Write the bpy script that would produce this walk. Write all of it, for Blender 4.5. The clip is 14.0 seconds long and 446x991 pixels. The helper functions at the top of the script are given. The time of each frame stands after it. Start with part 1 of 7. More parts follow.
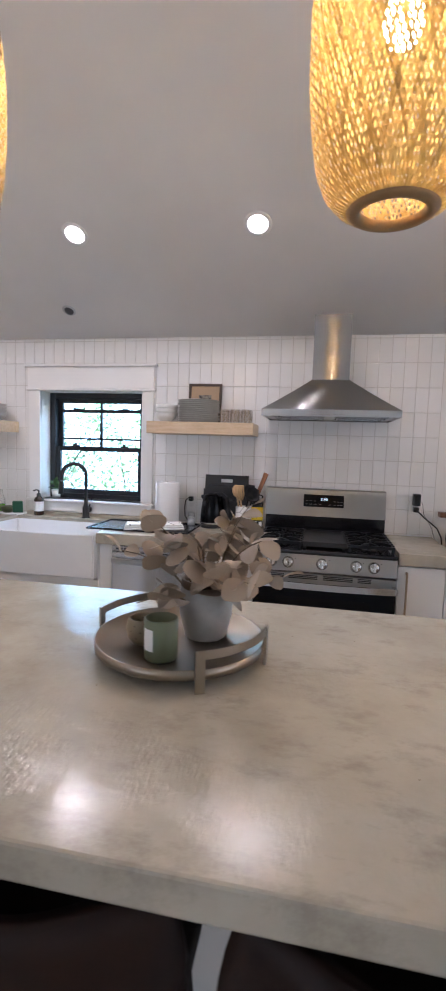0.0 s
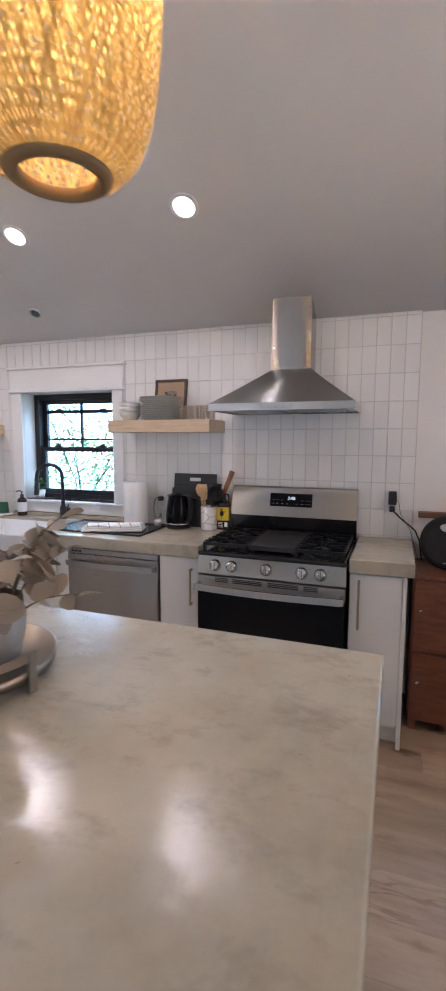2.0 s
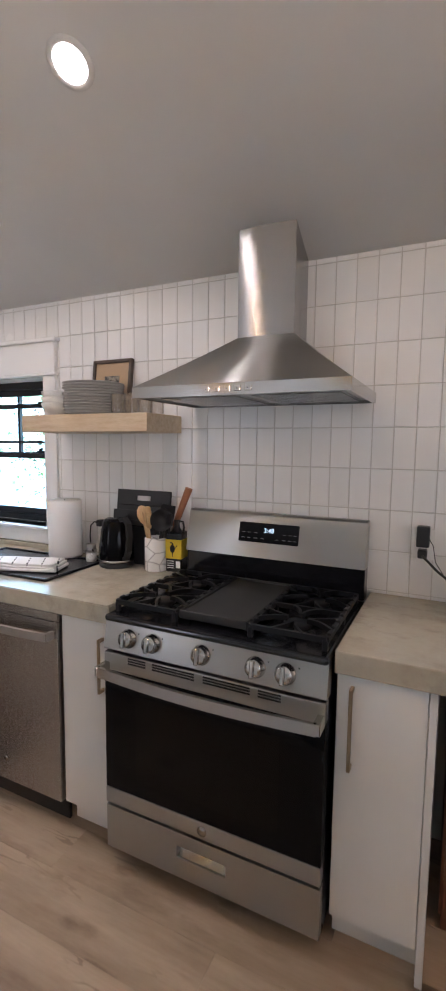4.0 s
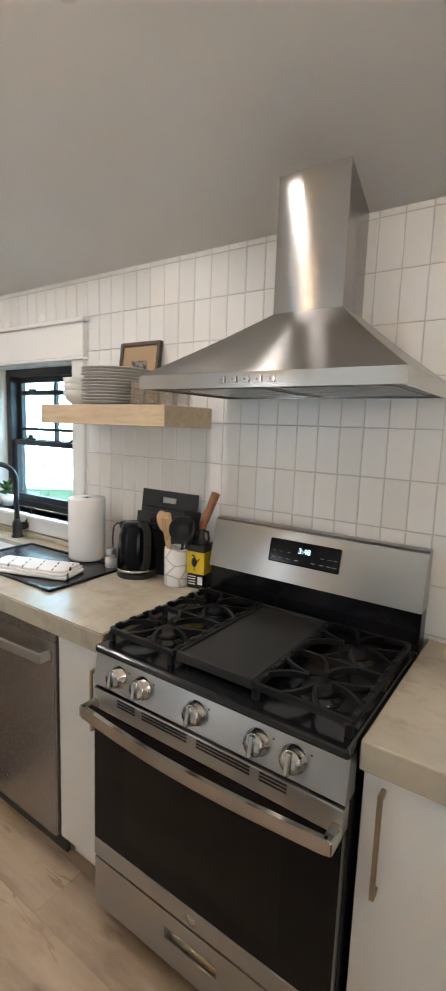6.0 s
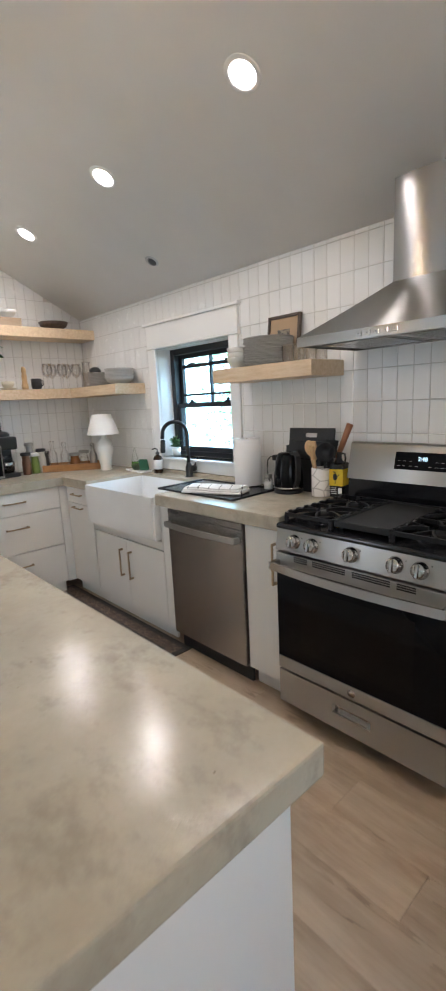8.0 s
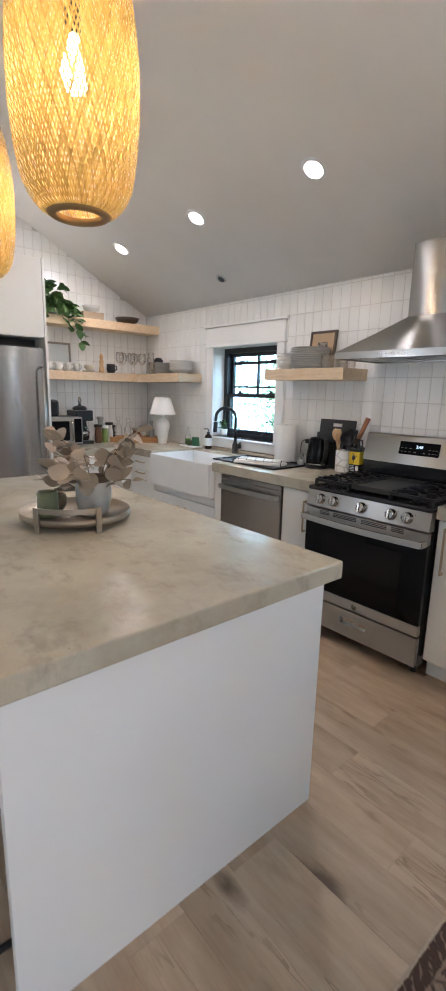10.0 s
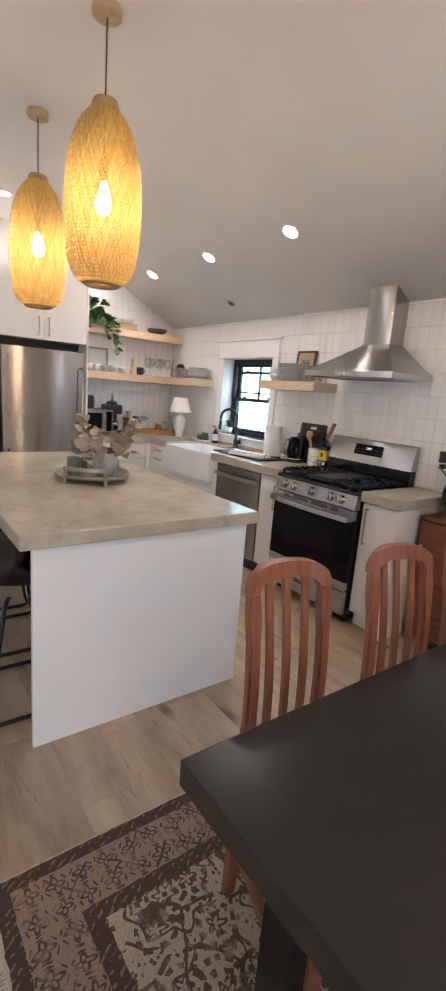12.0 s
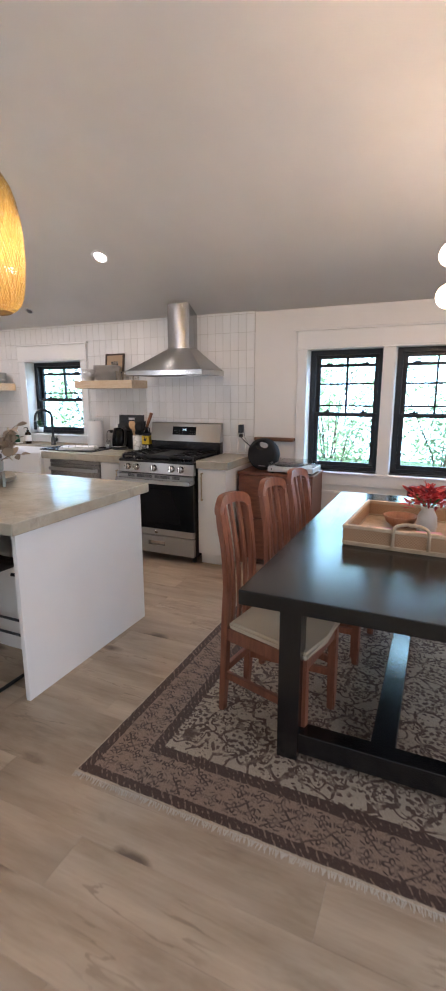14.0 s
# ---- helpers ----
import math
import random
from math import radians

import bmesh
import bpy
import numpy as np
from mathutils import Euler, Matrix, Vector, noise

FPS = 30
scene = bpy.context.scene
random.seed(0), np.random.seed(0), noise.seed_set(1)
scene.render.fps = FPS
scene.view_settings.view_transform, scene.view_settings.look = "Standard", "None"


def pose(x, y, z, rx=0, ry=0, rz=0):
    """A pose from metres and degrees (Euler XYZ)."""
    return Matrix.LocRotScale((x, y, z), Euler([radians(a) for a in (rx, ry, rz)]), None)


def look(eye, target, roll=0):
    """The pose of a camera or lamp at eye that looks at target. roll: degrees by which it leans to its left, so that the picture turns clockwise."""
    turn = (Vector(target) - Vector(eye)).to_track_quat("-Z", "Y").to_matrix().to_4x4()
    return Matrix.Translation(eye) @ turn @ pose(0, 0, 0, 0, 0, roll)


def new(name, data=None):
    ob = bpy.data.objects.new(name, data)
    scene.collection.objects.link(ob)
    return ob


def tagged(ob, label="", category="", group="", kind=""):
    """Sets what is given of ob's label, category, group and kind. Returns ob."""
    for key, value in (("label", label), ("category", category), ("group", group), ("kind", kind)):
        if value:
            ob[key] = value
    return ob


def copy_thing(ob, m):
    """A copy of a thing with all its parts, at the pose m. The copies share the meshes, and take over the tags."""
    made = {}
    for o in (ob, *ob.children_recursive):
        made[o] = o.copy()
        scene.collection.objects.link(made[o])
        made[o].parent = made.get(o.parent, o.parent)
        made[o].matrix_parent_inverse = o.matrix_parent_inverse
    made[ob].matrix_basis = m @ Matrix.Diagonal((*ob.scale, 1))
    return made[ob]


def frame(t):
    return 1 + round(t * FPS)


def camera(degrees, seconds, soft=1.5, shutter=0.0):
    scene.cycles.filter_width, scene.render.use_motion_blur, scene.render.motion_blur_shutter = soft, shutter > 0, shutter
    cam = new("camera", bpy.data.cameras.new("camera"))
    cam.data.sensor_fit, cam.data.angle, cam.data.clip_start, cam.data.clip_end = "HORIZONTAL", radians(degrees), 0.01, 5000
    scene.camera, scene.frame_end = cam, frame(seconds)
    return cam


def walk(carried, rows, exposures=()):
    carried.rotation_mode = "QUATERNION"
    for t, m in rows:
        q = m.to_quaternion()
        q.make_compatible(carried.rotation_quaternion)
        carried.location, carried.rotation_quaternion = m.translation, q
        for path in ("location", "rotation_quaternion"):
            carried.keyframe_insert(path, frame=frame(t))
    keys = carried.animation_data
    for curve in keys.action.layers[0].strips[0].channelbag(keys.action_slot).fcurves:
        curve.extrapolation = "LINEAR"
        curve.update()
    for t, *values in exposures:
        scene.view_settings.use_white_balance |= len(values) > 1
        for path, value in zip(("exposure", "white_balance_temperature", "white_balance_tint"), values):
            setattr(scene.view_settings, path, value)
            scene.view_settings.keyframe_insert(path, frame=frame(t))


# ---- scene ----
cam = camera(49.7, 14.0, soft=2.1, shutter=0.35)
PATH = [
    (0, (-0.061, 0.759, 1.446), (-0.438, 2.714, 1.256), 1.8),
    (0.5, (0.096, 0.835, 1.44), (-0.327, 2.78, 1.242), 1.3),
    (1, (0.231, 0.847, 1.445), (-0.33, 2.754, 1.225), -0.2),
    (1.5, (0.404, 0.887, 1.516), (-0.249, 2.764, 1.292), -0.6),
    (2, (0.583, 1.082, 1.488), (-0.091, 2.951, 1.262), 0.2),
    (2.5, (0.656, 1.318, 1.464), (-0.063, 3.171, 1.241), 0.0),
    (3, (0.671, 1.618, 1.459), (-0.089, 3.456, 1.25), 0.5),
    (5.5, (0.636, 2.472, 1.54), (-0.407, 4.16, 1.288), 1.1),
    (6, (0.657, 2.491, 1.546), (-0.474, 4.116, 1.264), 2.0),
    (6.5, (0.708, 2.447, 1.5), (-0.598, 3.938, 1.232), 1.4),
    (7, (0.771, 2.267, 1.456), (-0.585, 3.713, 1.19), 0.3),
    (7.5, (0.86, 2.038, 1.443), (-0.554, 3.413, 1.114), -2.2),
    (8, (0.958, 1.846, 1.443), (-0.493, 3.166, 1.056), -2.8),
    (8.5, (1.017, 1.632, 1.448), (-0.464, 2.911, 1.035), -0.7),
    (8.7, (1.035, 1.545, 1.433), (-0.414, 2.859, 1.017), 0.4),
    (11, (1.946, 0.973, 1.458), (0.365, 2.121, 1.028), 4.6),
    (11.5, (2.202, 0.944, 1.467), (0.55, 1.981, 1.023), 5.2),
    (12, (2.294, 0.886, 1.474), (0.722, 2.05, 1.058), 4.5),
    (12.5, (2.288, 0.629, 1.472), (0.928, 2.04, 1.069), -1.7),
    (13, (2.225, 0.415, 1.455), (1.218, 2.091, 1.032), -5.3),
    (13.5, (2.173, 0.097, 1.432), (1.298, 1.848, 1.021), -1.0),
    (14, (2.255, -0.199, 1.483), (1.453, 1.586, 1.07), -0.1),
]
LIGHT = [(0, 0.03, 6000, 24), (3, -0.14, 6200, 26), (6, 0.27, 6550, 14), (9, 0.05, 6150, 15), (11, 0.11, 6450, 19), (12.3, 0.16, 6650, 22), (13.2, 0.06, 6450, 23), (14, 0.04, 6450, 23)]
walk(cam, [(t, look(eye, target, roll)) for t, eye, target, roll in PATH], LIGHT)

# ---- world, sun, large lights ----
world = bpy.data.worlds.new("world")
scene.world = world
world.use_nodes = True
wn = world.node_tree
sky = wn.nodes.new("ShaderNodeTexSky")
sky.sky_type, sky.sun_disc = "NISHITA", False
sky.sun_elevation, sky.sun_rotation = radians(42), radians(278)
wn.links.new(sky.outputs[0], wn.nodes["Background"].inputs[0])
wn.nodes["Background"].inputs[1].default_value = 0.12
sun = new("sun", bpy.data.lights.new("sun", "SUN"))
sun.data.energy, sun.data.angle, sun.data.color = 5.0, radians(0.5), (1.0, 0.95, 0.86)
sun.matrix_world = look((-14, 4, 13), (0, 6, 0))


def lamp(name, kind, energy, colour, m, **more):
    ob = new(name, bpy.data.lights.new(name, kind))
    ob.data.energy, ob.data.color, ob.matrix_world = energy, colour, m
    for key, value in more.items():
        setattr_map[key](ob.data, value)
    return ob


def set_size(d, v):
    d.shape, d.size, d.size_y = "RECTANGLE", v[0], v[1]


def set_disk(d, v):
    d.shape, d.size = "DISK", v


def set_radius(d, v):
    d.shadow_soft_size = v


def set_spread(d, v):
    d.spread = radians(v)


setattr_map = {"rect": set_size, "disk": set_disk, "radius": set_radius, "spread": set_spread}
DAY = (0.86, 0.93, 1.0)
# sky light through the glazed doors of the east wall and the window of the west wall
lamp("door_light", "AREA", 40, DAY, look((4.27, 0.35, 1.15), (0, 0.35, 1.0)), rect=(2.5, 1.9))
lamp("window_light", "AREA", 26, DAY, look((-3.19, -2.15, 1.5), (0, -2.15, 1.4)), rect=(0.8, 1.1))

# open sky above the garden, slanting in through the three north windows
lamp("north_sky_light", "AREA", 120, (0.55, 0.76, 1.0), look((-1.67, 5.0, 2.75), (-1.67, 3.6, 1.0)), rect=(1.3, 0.8))
lamp("north_sky_light", "AREA", 130, (0.55, 0.76, 1.0), look((1.83, 5.0, 2.75), (1.83, 3.4, 0.9)), rect=(1.8, 0.8))

# ---- helpers of this scene ----


def box(bm, x0, x1, y0, y1, z0, z1, b=0.0, seg=1, m=None):
    """A box, its edges rounded by b."""
    r = bmesh.ops.create_cube(bm, size=1)
    vs = r["verts"]
    for v in vs:
        v.co = Vector((x0 + (v.co.x + 0.5) * (x1 - x0), y0 + (v.co.y + 0.5) * (y1 - y0), z0 + (v.co.z + 0.5) * (z1 - z0)))
    if b > 0:
        es = list({e for v in vs for e in v.link_edges})
        out = bmesh.ops.bevel(bm, geom=es, offset=b, segments=seg, affect="EDGES", profile=0.5)
        vs = list({v for f in out["faces"] for v in f.verts} | {v for v in vs if v.is_valid})
    if m is not None:
        bmesh.ops.transform(bm, matrix=m, verts=vs)
    return vs


def lathe(bm, profile, seg=32, m=None):
    """Turns (radius, height) points about the z axis."""
    rings = []
    for r, z in profile:
        if r < 1e-5:
            rings.append([bm.verts.new((0, 0, z))])
        else:
            rings.append([bm.verts.new((r * math.cos(2 * math.pi * i / seg), r * math.sin(2 * math.pi * i / seg), z)) for i in range(seg)])
    for a, b in zip(rings, rings[1:]):
        for i in range(seg):
            j = (i + 1) % seg
            q = [a[i % len(a)], a[j % len(a)], b[j % len(b)], b[i % len(b)]]
            q = list(dict.fromkeys(q))
            if len(q) > 2:
                f = bm.faces.new(q)
                f.smooth = True
    vs = [v for r in rings for v in r]
    if m is not None:
        bmesh.ops.transform(bm, matrix=m, verts=vs)
    return vs


def tube(bm, pts, r, seg=8, closed=False):
    """A round bar along points; r is one radius or one for each point."""
    pts = [Vector(p) for p in pts]
    n = len(pts)
    rr = r if isinstance(r, (list, tuple)) else [r] * n
    rings, up = [], None
    for i, p in enumerate(pts):
        a = pts[i - 1] if i or closed else pts[0]
        b = pts[(i + 1) % n] if i < n - 1 or closed else pts[-1]
        t = (b - a).normalized()
        if up is None or abs(up.dot(t)) > 0.98:
            up = Vector((0, 0, 1)) if abs(t.z) < 0.9 else Vector((1, 0, 0))
        s = t.cross(up).normalized()
        up = s.cross(t).normalized()
        rings.append([bm.verts.new(p + rr[i] * (math.cos(2 * math.pi * k / seg) * s + math.sin(2 * math.pi * k / seg) * up)) for k in range(seg)])
    pairs = list(zip(rings, rings[1:])) + ([(rings[-1], rings[0])] if closed else [])
    for a, b in pairs:
        for k in range(seg):
            f = bm.faces.new((a[k], a[(k + 1) % seg], b[(k + 1) % seg], b[k]))
            f.smooth = True
    if not closed:
        bm.faces.new(rings[0][::-1])
        bm.faces.new(rings[-1])
    return [v for q in rings for v in q]


def bar(bm, pts, w, h, side=(0, 0, 1)):
    """A flat bar of width w along side and thickness h, along points."""
    pts = [Vector(p) for p in pts]
    side = Vector(side).normalized()
    rings = []
    for i, p in enumerate(pts):
        t = (pts[min(i + 1, len(pts) - 1)] - pts[max(i - 1, 0)]).normalized()
        n = t.cross(side).normalized()
        rings.append([bm.verts.new(p + a * side * w / 2 + b * n * h / 2) for a, b in ((-1, -1), (1, -1), (1, 1), (-1, 1))])
    for a, b in zip(rings, rings[1:]):
        for k in range(4):
            bm.faces.new((a[k], a[(k + 1) % 4], b[(k + 1) % 4], b[k]))
    bm.faces.new(rings[0][::-1])
    bm.faces.new(rings[-1])


def prism(bm, outline, axis, a, b):
    """Extrudes an outline of 2D points along an axis from a to b."""
    def at(p, v):
        return {"x": (v, p[0], p[1]), "y": (p[0], v, p[1]), "z": (p[0], p[1], v)}[axis]
    lo = [bm.verts.new(at(p, a)) for p in outline]
    hi = [bm.verts.new(at(p, b)) for p in outline]
    n = len(outline)
    bm.faces.new(lo[::-1])
    bm.faces.new(hi)
    for i in range(n):
        bm.faces.new((lo[i], lo[(i + 1) % n], hi[(i + 1) % n], hi[i]))
    return lo + hi


def holed(bm, x0, x1, z0, z1, a0, a1, b0, b1, y0, y1):
    """A plate in the x-z plane from y0 to y1, with a rectangular hole."""
    out, inn = ((x0, z0), (x1, z0), (x1, z1), (x0, z1)), ((a0, b0), (a1, b0), (a1, b1), (a0, b1))
    r = [[bm.verts.new((p[0], y, p[1])) for p in q] for q, y in ((out, y0), (inn, y0), (inn, y1), (out, y1))]
    for a, b in zip(r, r[1:] + r[:1]):
        for i in range(4):
            bm.faces.new((a[i], a[(i + 1) % 4], b[(i + 1) % 4], b[i]))


def mesh_of(name, bm, material):
    bmesh.ops.recalc_face_normals(bm, faces=bm.faces)
    me = bpy.data.meshes.new(name)
    bm.to_mesh(me)
    bm.free()
    me.materials.append(material)
    return me


def part(name, bm, material, parent, label=""):
    ob = new(name, mesh_of(name, bm, material))
    ob.parent = parent
    if label:
        ob["label"] = label
    return ob


def piece(name, me, parent, m):
    """One more object on a shared mesh."""
    ob = bpy.data.objects.new(name, me)
    scene.collection.objects.link(ob)
    ob.parent = parent
    ob.matrix_basis = m
    return ob


def thing(name, at, label, category, group="", turn=0.0):
    ob = new(name)
    ob.matrix_basis = pose(*at, 0, 0, turn)
    ob.empty_display_size = 0.05
    return tagged(ob, label, category, group)


def solid(name, bm, material, label="", category="", kind="", group="", at=None, turn=0.0):
    ob = new(name, mesh_of(name, bm, material))
    if at:
        ob.matrix_basis = pose(*at, 0, 0, turn)
    return tagged(ob, label, category, group, kind)


def B():
    return bmesh.new()


def arc(cx, cy, r, a0, a1, n):
    return [(cx + r * math.cos(radians(a0 + (a1 - a0) * i / n)), cy + r * math.sin(radians(a0 + (a1 - a0) * i / n))) for i in range(n + 1)]


# ---- materials ----


class Mat:
    """A principled material with small helpers for its nodes."""

    def __init__(self, name, colour=(0.8, 0.8, 0.8), rough=0.5, metal=0.0, **more):
        self.m = bpy.data.materials.new(name)
        self.m.use_nodes = True
        self.t = self.m.node_tree
        self.p = self.t.nodes["Principled BSDF"]
        self.p.inputs["Base Color"].default_value = (*colour, 1)
        self.p.inputs["Roughness"].default_value = rough
        self.p.inputs["Metallic"].default_value = metal
        for key, value in more.items():
            self.p.inputs[key.replace("_", " ")].default_value = value
        self.tc = None

    def node(self, kind, **props):
        n = self.t.nodes.new(kind)
        if "operation" in props:
            n.operation = props["operation"]
        if "data_type" in props:
            n.data_type = props["data_type"]
        if "blend_type" in props:
            n.blend_type = props["blend_type"]
        if "feature" in props:
            n.feature = props["feature"]
        return n

    def link(self, a, b):
        self.t.links.new(a, b)

    def put(self, socket, v):
        if hasattr(v, "node"):
            self.link(v, socket)
        else:
            socket.default_value = v

    def coords(self, scale=(1, 1, 1), space="Object"):
        if self.tc is None:
            self.tc = self.node("ShaderNodeTexCoord")
        mp = self.node("ShaderNodeMapping")
        mp.inputs["Scale"].default_value = scale
        self.link(self.tc.outputs[space], mp.inputs["Vector"])
        return mp.outputs[0]

    def noise(self, scale, detail=4, stretch=(1, 1, 1), rough=0.55, vec=None):
        n = self.node("ShaderNodeTexNoise")
        n.inputs["Scale"].default_value, n.inputs["Detail"].default_value, n.inputs["Roughness"].default_value = scale, detail, rough
        self.link(vec if vec is not None else self.coords(stretch), n.inputs["Vector"])
        return n.outputs["Fac"]

    def voronoi(self, scale, feature="F1", vec=None, stretch=(1, 1, 1), out="Distance"):
        n = self.node("ShaderNodeTexVoronoi", feature=feature)
        n.inputs["Scale"].default_value = scale
        self.link(vec if vec is not None else self.coords(stretch), n.inputs["Vector"])
        return n.outputs[out]

    def math(self, op, a, b=0.0, c=0.0):
        n = self.node("ShaderNodeMath", operation=op)
        for i, v in enumerate((a, b, c)):
            self.put(n.inputs[i], v)
        return n.outputs[0]

    def ramp(self, fac, stops):
        n = self.node("ShaderNodeValToRGB")
        self.link(fac, n.inputs[0])
        e = n.color_ramp.elements
        while len(e) < len(stops):
            e.new(0.5)
        for el, (pos, col) in zip(e, stops):
            el.position, el.color = pos, (*col, 1) if len(col) == 3 else col
        return n.outputs[0]

    def mix(self, fac, a, b, blend="MIX"):
        n = self.node("ShaderNodeMix", data_type="RGBA", blend_type=blend)
        for sock, v in ((n.inputs[0], fac), (n.inputs[6], a), (n.inputs[7], b)):
            if isinstance(v, tuple) and len(v) == 3:
                v = (*v, 1)
            self.put(sock, v)
        return n.outputs[2]

    def random(self):
        return self.node("ShaderNodeObjectInfo").outputs["Random"]

    def island(self):
        return self.node("ShaderNodeNewGeometry").outputs["Random Per Island"]

    def colour(self, v):
        self.put(self.p.inputs["Base Color"], v)
        return self

    def rough(self, fac, lo, hi):
        n = self.node("ShaderNodeMapRange")
        self.link(fac, n.inputs[0])
        n.inputs[3].default_value, n.inputs[4].default_value = lo, hi
        self.link(n.outputs[0], self.p.inputs["Roughness"])
        return self

    def bump(self, height, strength=0.2, dist=0.002):
        n = self.node("ShaderNodeBump")
        n.inputs["Strength"].default_value, n.inputs["Distance"].default_value = strength, dist
        self.link(height, n.inputs["Height"])
        if self.p.inputs["Normal"].is_linked:
            self.link(self.p.inputs["Normal"].links[0].from_socket, n.inputs["Normal"])
        self.link(n.outputs[0], self.p.inputs["Normal"])
        return self


def paint(name, c, rough=0.5, grain=120.0, bump=0.05, vary=0.04):
    k = Mat(name, c, rough)
    n = k.noise(1.3, 3)
    k.colour(k.ramp(n, [(0.3, tuple(v * (1 - vary) for v in c)), (0.7, tuple(min(1, v * (1 + vary)) for v in c))]))
    k.bump(k.noise(grain, 2), bump, 0.001)
    k.rough(k.noise(9, 3), rough - 0.06, rough + 0.06)
    return k.m


def plastic(name, c, rough=0.4):
    k = Mat(name, c, rough)
    k.rough(k.noise(25, 3), max(0.03, rough - 0.07), rough + 0.07)
    k.bump(k.noise(300, 2), 0.04, 0.0005)
    return k.m


def wood(name, dark, light, rough=0.45, along=(1, 12, 12), scale=6.0, bump=0.12):
    k = Mat(name, light, rough)
    n = k.noise(scale, 6, along, 0.6)
    w = k.noise(scale * 6, 3, along)
    col = k.ramp(k.math("ADD", k.math("MULTIPLY", n, 0.75), k.math("MULTIPLY", w, 0.25)), [(0.35, dark), (0.62, light)])
    tone = k.ramp(k.random(), [(0, (0.88, 0.88, 0.88)), (1, (1.08, 1.06, 1.04))])
    k.colour(k.mix(1.0, col, tone, "MULTIPLY"))
    k.bump(w, bump, 0.001)
    k.rough(n, rough - 0.08, rough + 0.1)
    return k.m


def steel(name, c, rough=0.26, grain=(1, 90, 90), brushed=True):
    k = Mat(name, c, rough, 1.0)
    n = k.noise(40, 3, grain)
    k.rough(n, rough - 0.03, rough + 0.05)
    k.bump(n, 0.006, 0.0003)
    if brushed:
        tg = k.node("ShaderNodeTangent")
        tg.direction_type, tg.axis = "RADIAL", "Z"
        k.link(tg.outputs[0], k.p.inputs["Tangent"])
        k.p.inputs["Anisotropic"].default_value = 0.95
        k.p.inputs["Anisotropic Rotation"].default_value = 0.25
    big = k.noise(1.6, 2)
    k.colour(k.ramp(big, [(0.3, tuple(v * 0.95 for v in c)), (0.7, c)]))
    return k.m


def ceramic(name, c, rough=0.2, speck=0.0):
    k = Mat(name, c, rough)
    n = k.noise(5, 4)
    k.colour(k.ramp(n, [(0.3, tuple(v * 0.95 for v in c)), (0.7, c)]))
    if speck:
        s = k.voronoi(90)
        k.colour(k.mix(k.math("LESS_THAN", s, speck), (*c, 1), tuple(v * 0.4 for v in c)))
    k.rough(n, rough, rough + 0.12)
    k.bump(k.noise(30, 3), 0.05, 0.001)
    return k.m


def glow(name, c, strength):
    k = Mat(name, c, 0.5)
    k.p.inputs["Emission Color"].default_value = (*c, 1)
    k.p.inputs["Emission Strength"].default_value = strength
    return k.m


def glass(name, tint=(1, 1, 1), gloss=0.1, rough=0.02):
    """Thin glass: clear with a share of mirror gloss that grows at grazing angles."""
    k = Mat(name, tint, rough)
    tr = k.node("ShaderNodeBsdfTransparent")
    tr.inputs[0].default_value = (*tint, 1)
    gl = k.node("ShaderNodeBsdfGlossy")
    gl.inputs["Roughness"].default_value = rough
    lw = k.node("ShaderNodeLayerWeight")
    lw.inputs[0].default_value = 0.35
    fac = k.math("ADD", k.math("MULTIPLY", lw.outputs["Fresnel"], 0.4), gloss * 0.4)
    mx = k.node("ShaderNodeMixShader")
    k.link(fac, mx.inputs[0])
    k.link(tr.outputs[0], mx.inputs[1])
    k.link(gl.outputs[0], mx.inputs[2])
    out = [x for x in k.t.nodes if x.type == "OUTPUT_MATERIAL"][0]
    k.link(mx.outputs[0], out.inputs[0])
    return k.m


WHITE = paint("white_wall_paint", (0.80, 0.78, 0.75), 0.55)
CEIL = paint("matt_ceiling_paint", (0.86, 0.845, 0.82), 0.75, 60)
TRIM = paint("white_trim_paint", (0.82, 0.81, 0.79), 0.38, 80)
CABINET = paint("white_cabinet_lacquer", (0.80, 0.785, 0.75), 0.36, 200, 0.02)
GROUT = paint("grey_grout", (0.57, 0.54, 0.50), 0.9, 200, 0.2)
BLACKFRAME = paint("black_window_frame", (0.012, 0.013, 0.016), 0.4, 150)
SHELFWOOD = wood("pale_maple", (0.60, 0.43, 0.27), (0.74, 0.58, 0.40), 0.45, (2, 14, 14), 4)
STEEL = steel("brushed_stainless_steel", (0.43, 0.42, 0.40), 0.30)
STEELV = steel("upright_brushed_steel", (0.46, 0.45, 0.44), 0.2, (1, 1, 90))
DARKSTEEL = steel("dark_slate_steel", (0.41, 0.39, 0.37), 0.26, (1, 1, 90))
CHROME = steel("polished_steel", (0.55, 0.54, 0.52), 0.14, (30, 30, 30), False)
BRASS = steel("champagne_bronze_pull", (0.47, 0.36, 0.24), 0.32, (30, 30, 30), False)
BLACKENAMEL = plastic("black_enamel", (0.008, 0.008, 0.01), 0.16)
BLACKGLASS = plastic("black_oven_glass", (0.004, 0.004, 0.005), 0.06)
BLACKGLASS.node_tree.nodes["Principled BSDF"].inputs["Specular IOR Level"].default_value = 0.14
CASTIRON = paint("cast_iron", (0.007, 0.007, 0.008), 0.42, 400, 0.3)
CASTIRON.node_tree.nodes["Principled BSDF"].inputs["Specular IOR Level"].default_value = 0.3
BLACKMETAL = paint("matt_black_metal", (0.012, 0.012, 0.013), 0.38, 300, 0.05)
BLACKPLASTIC = plastic("black_plastic", (0.012, 0.012, 0.013), 0.35)
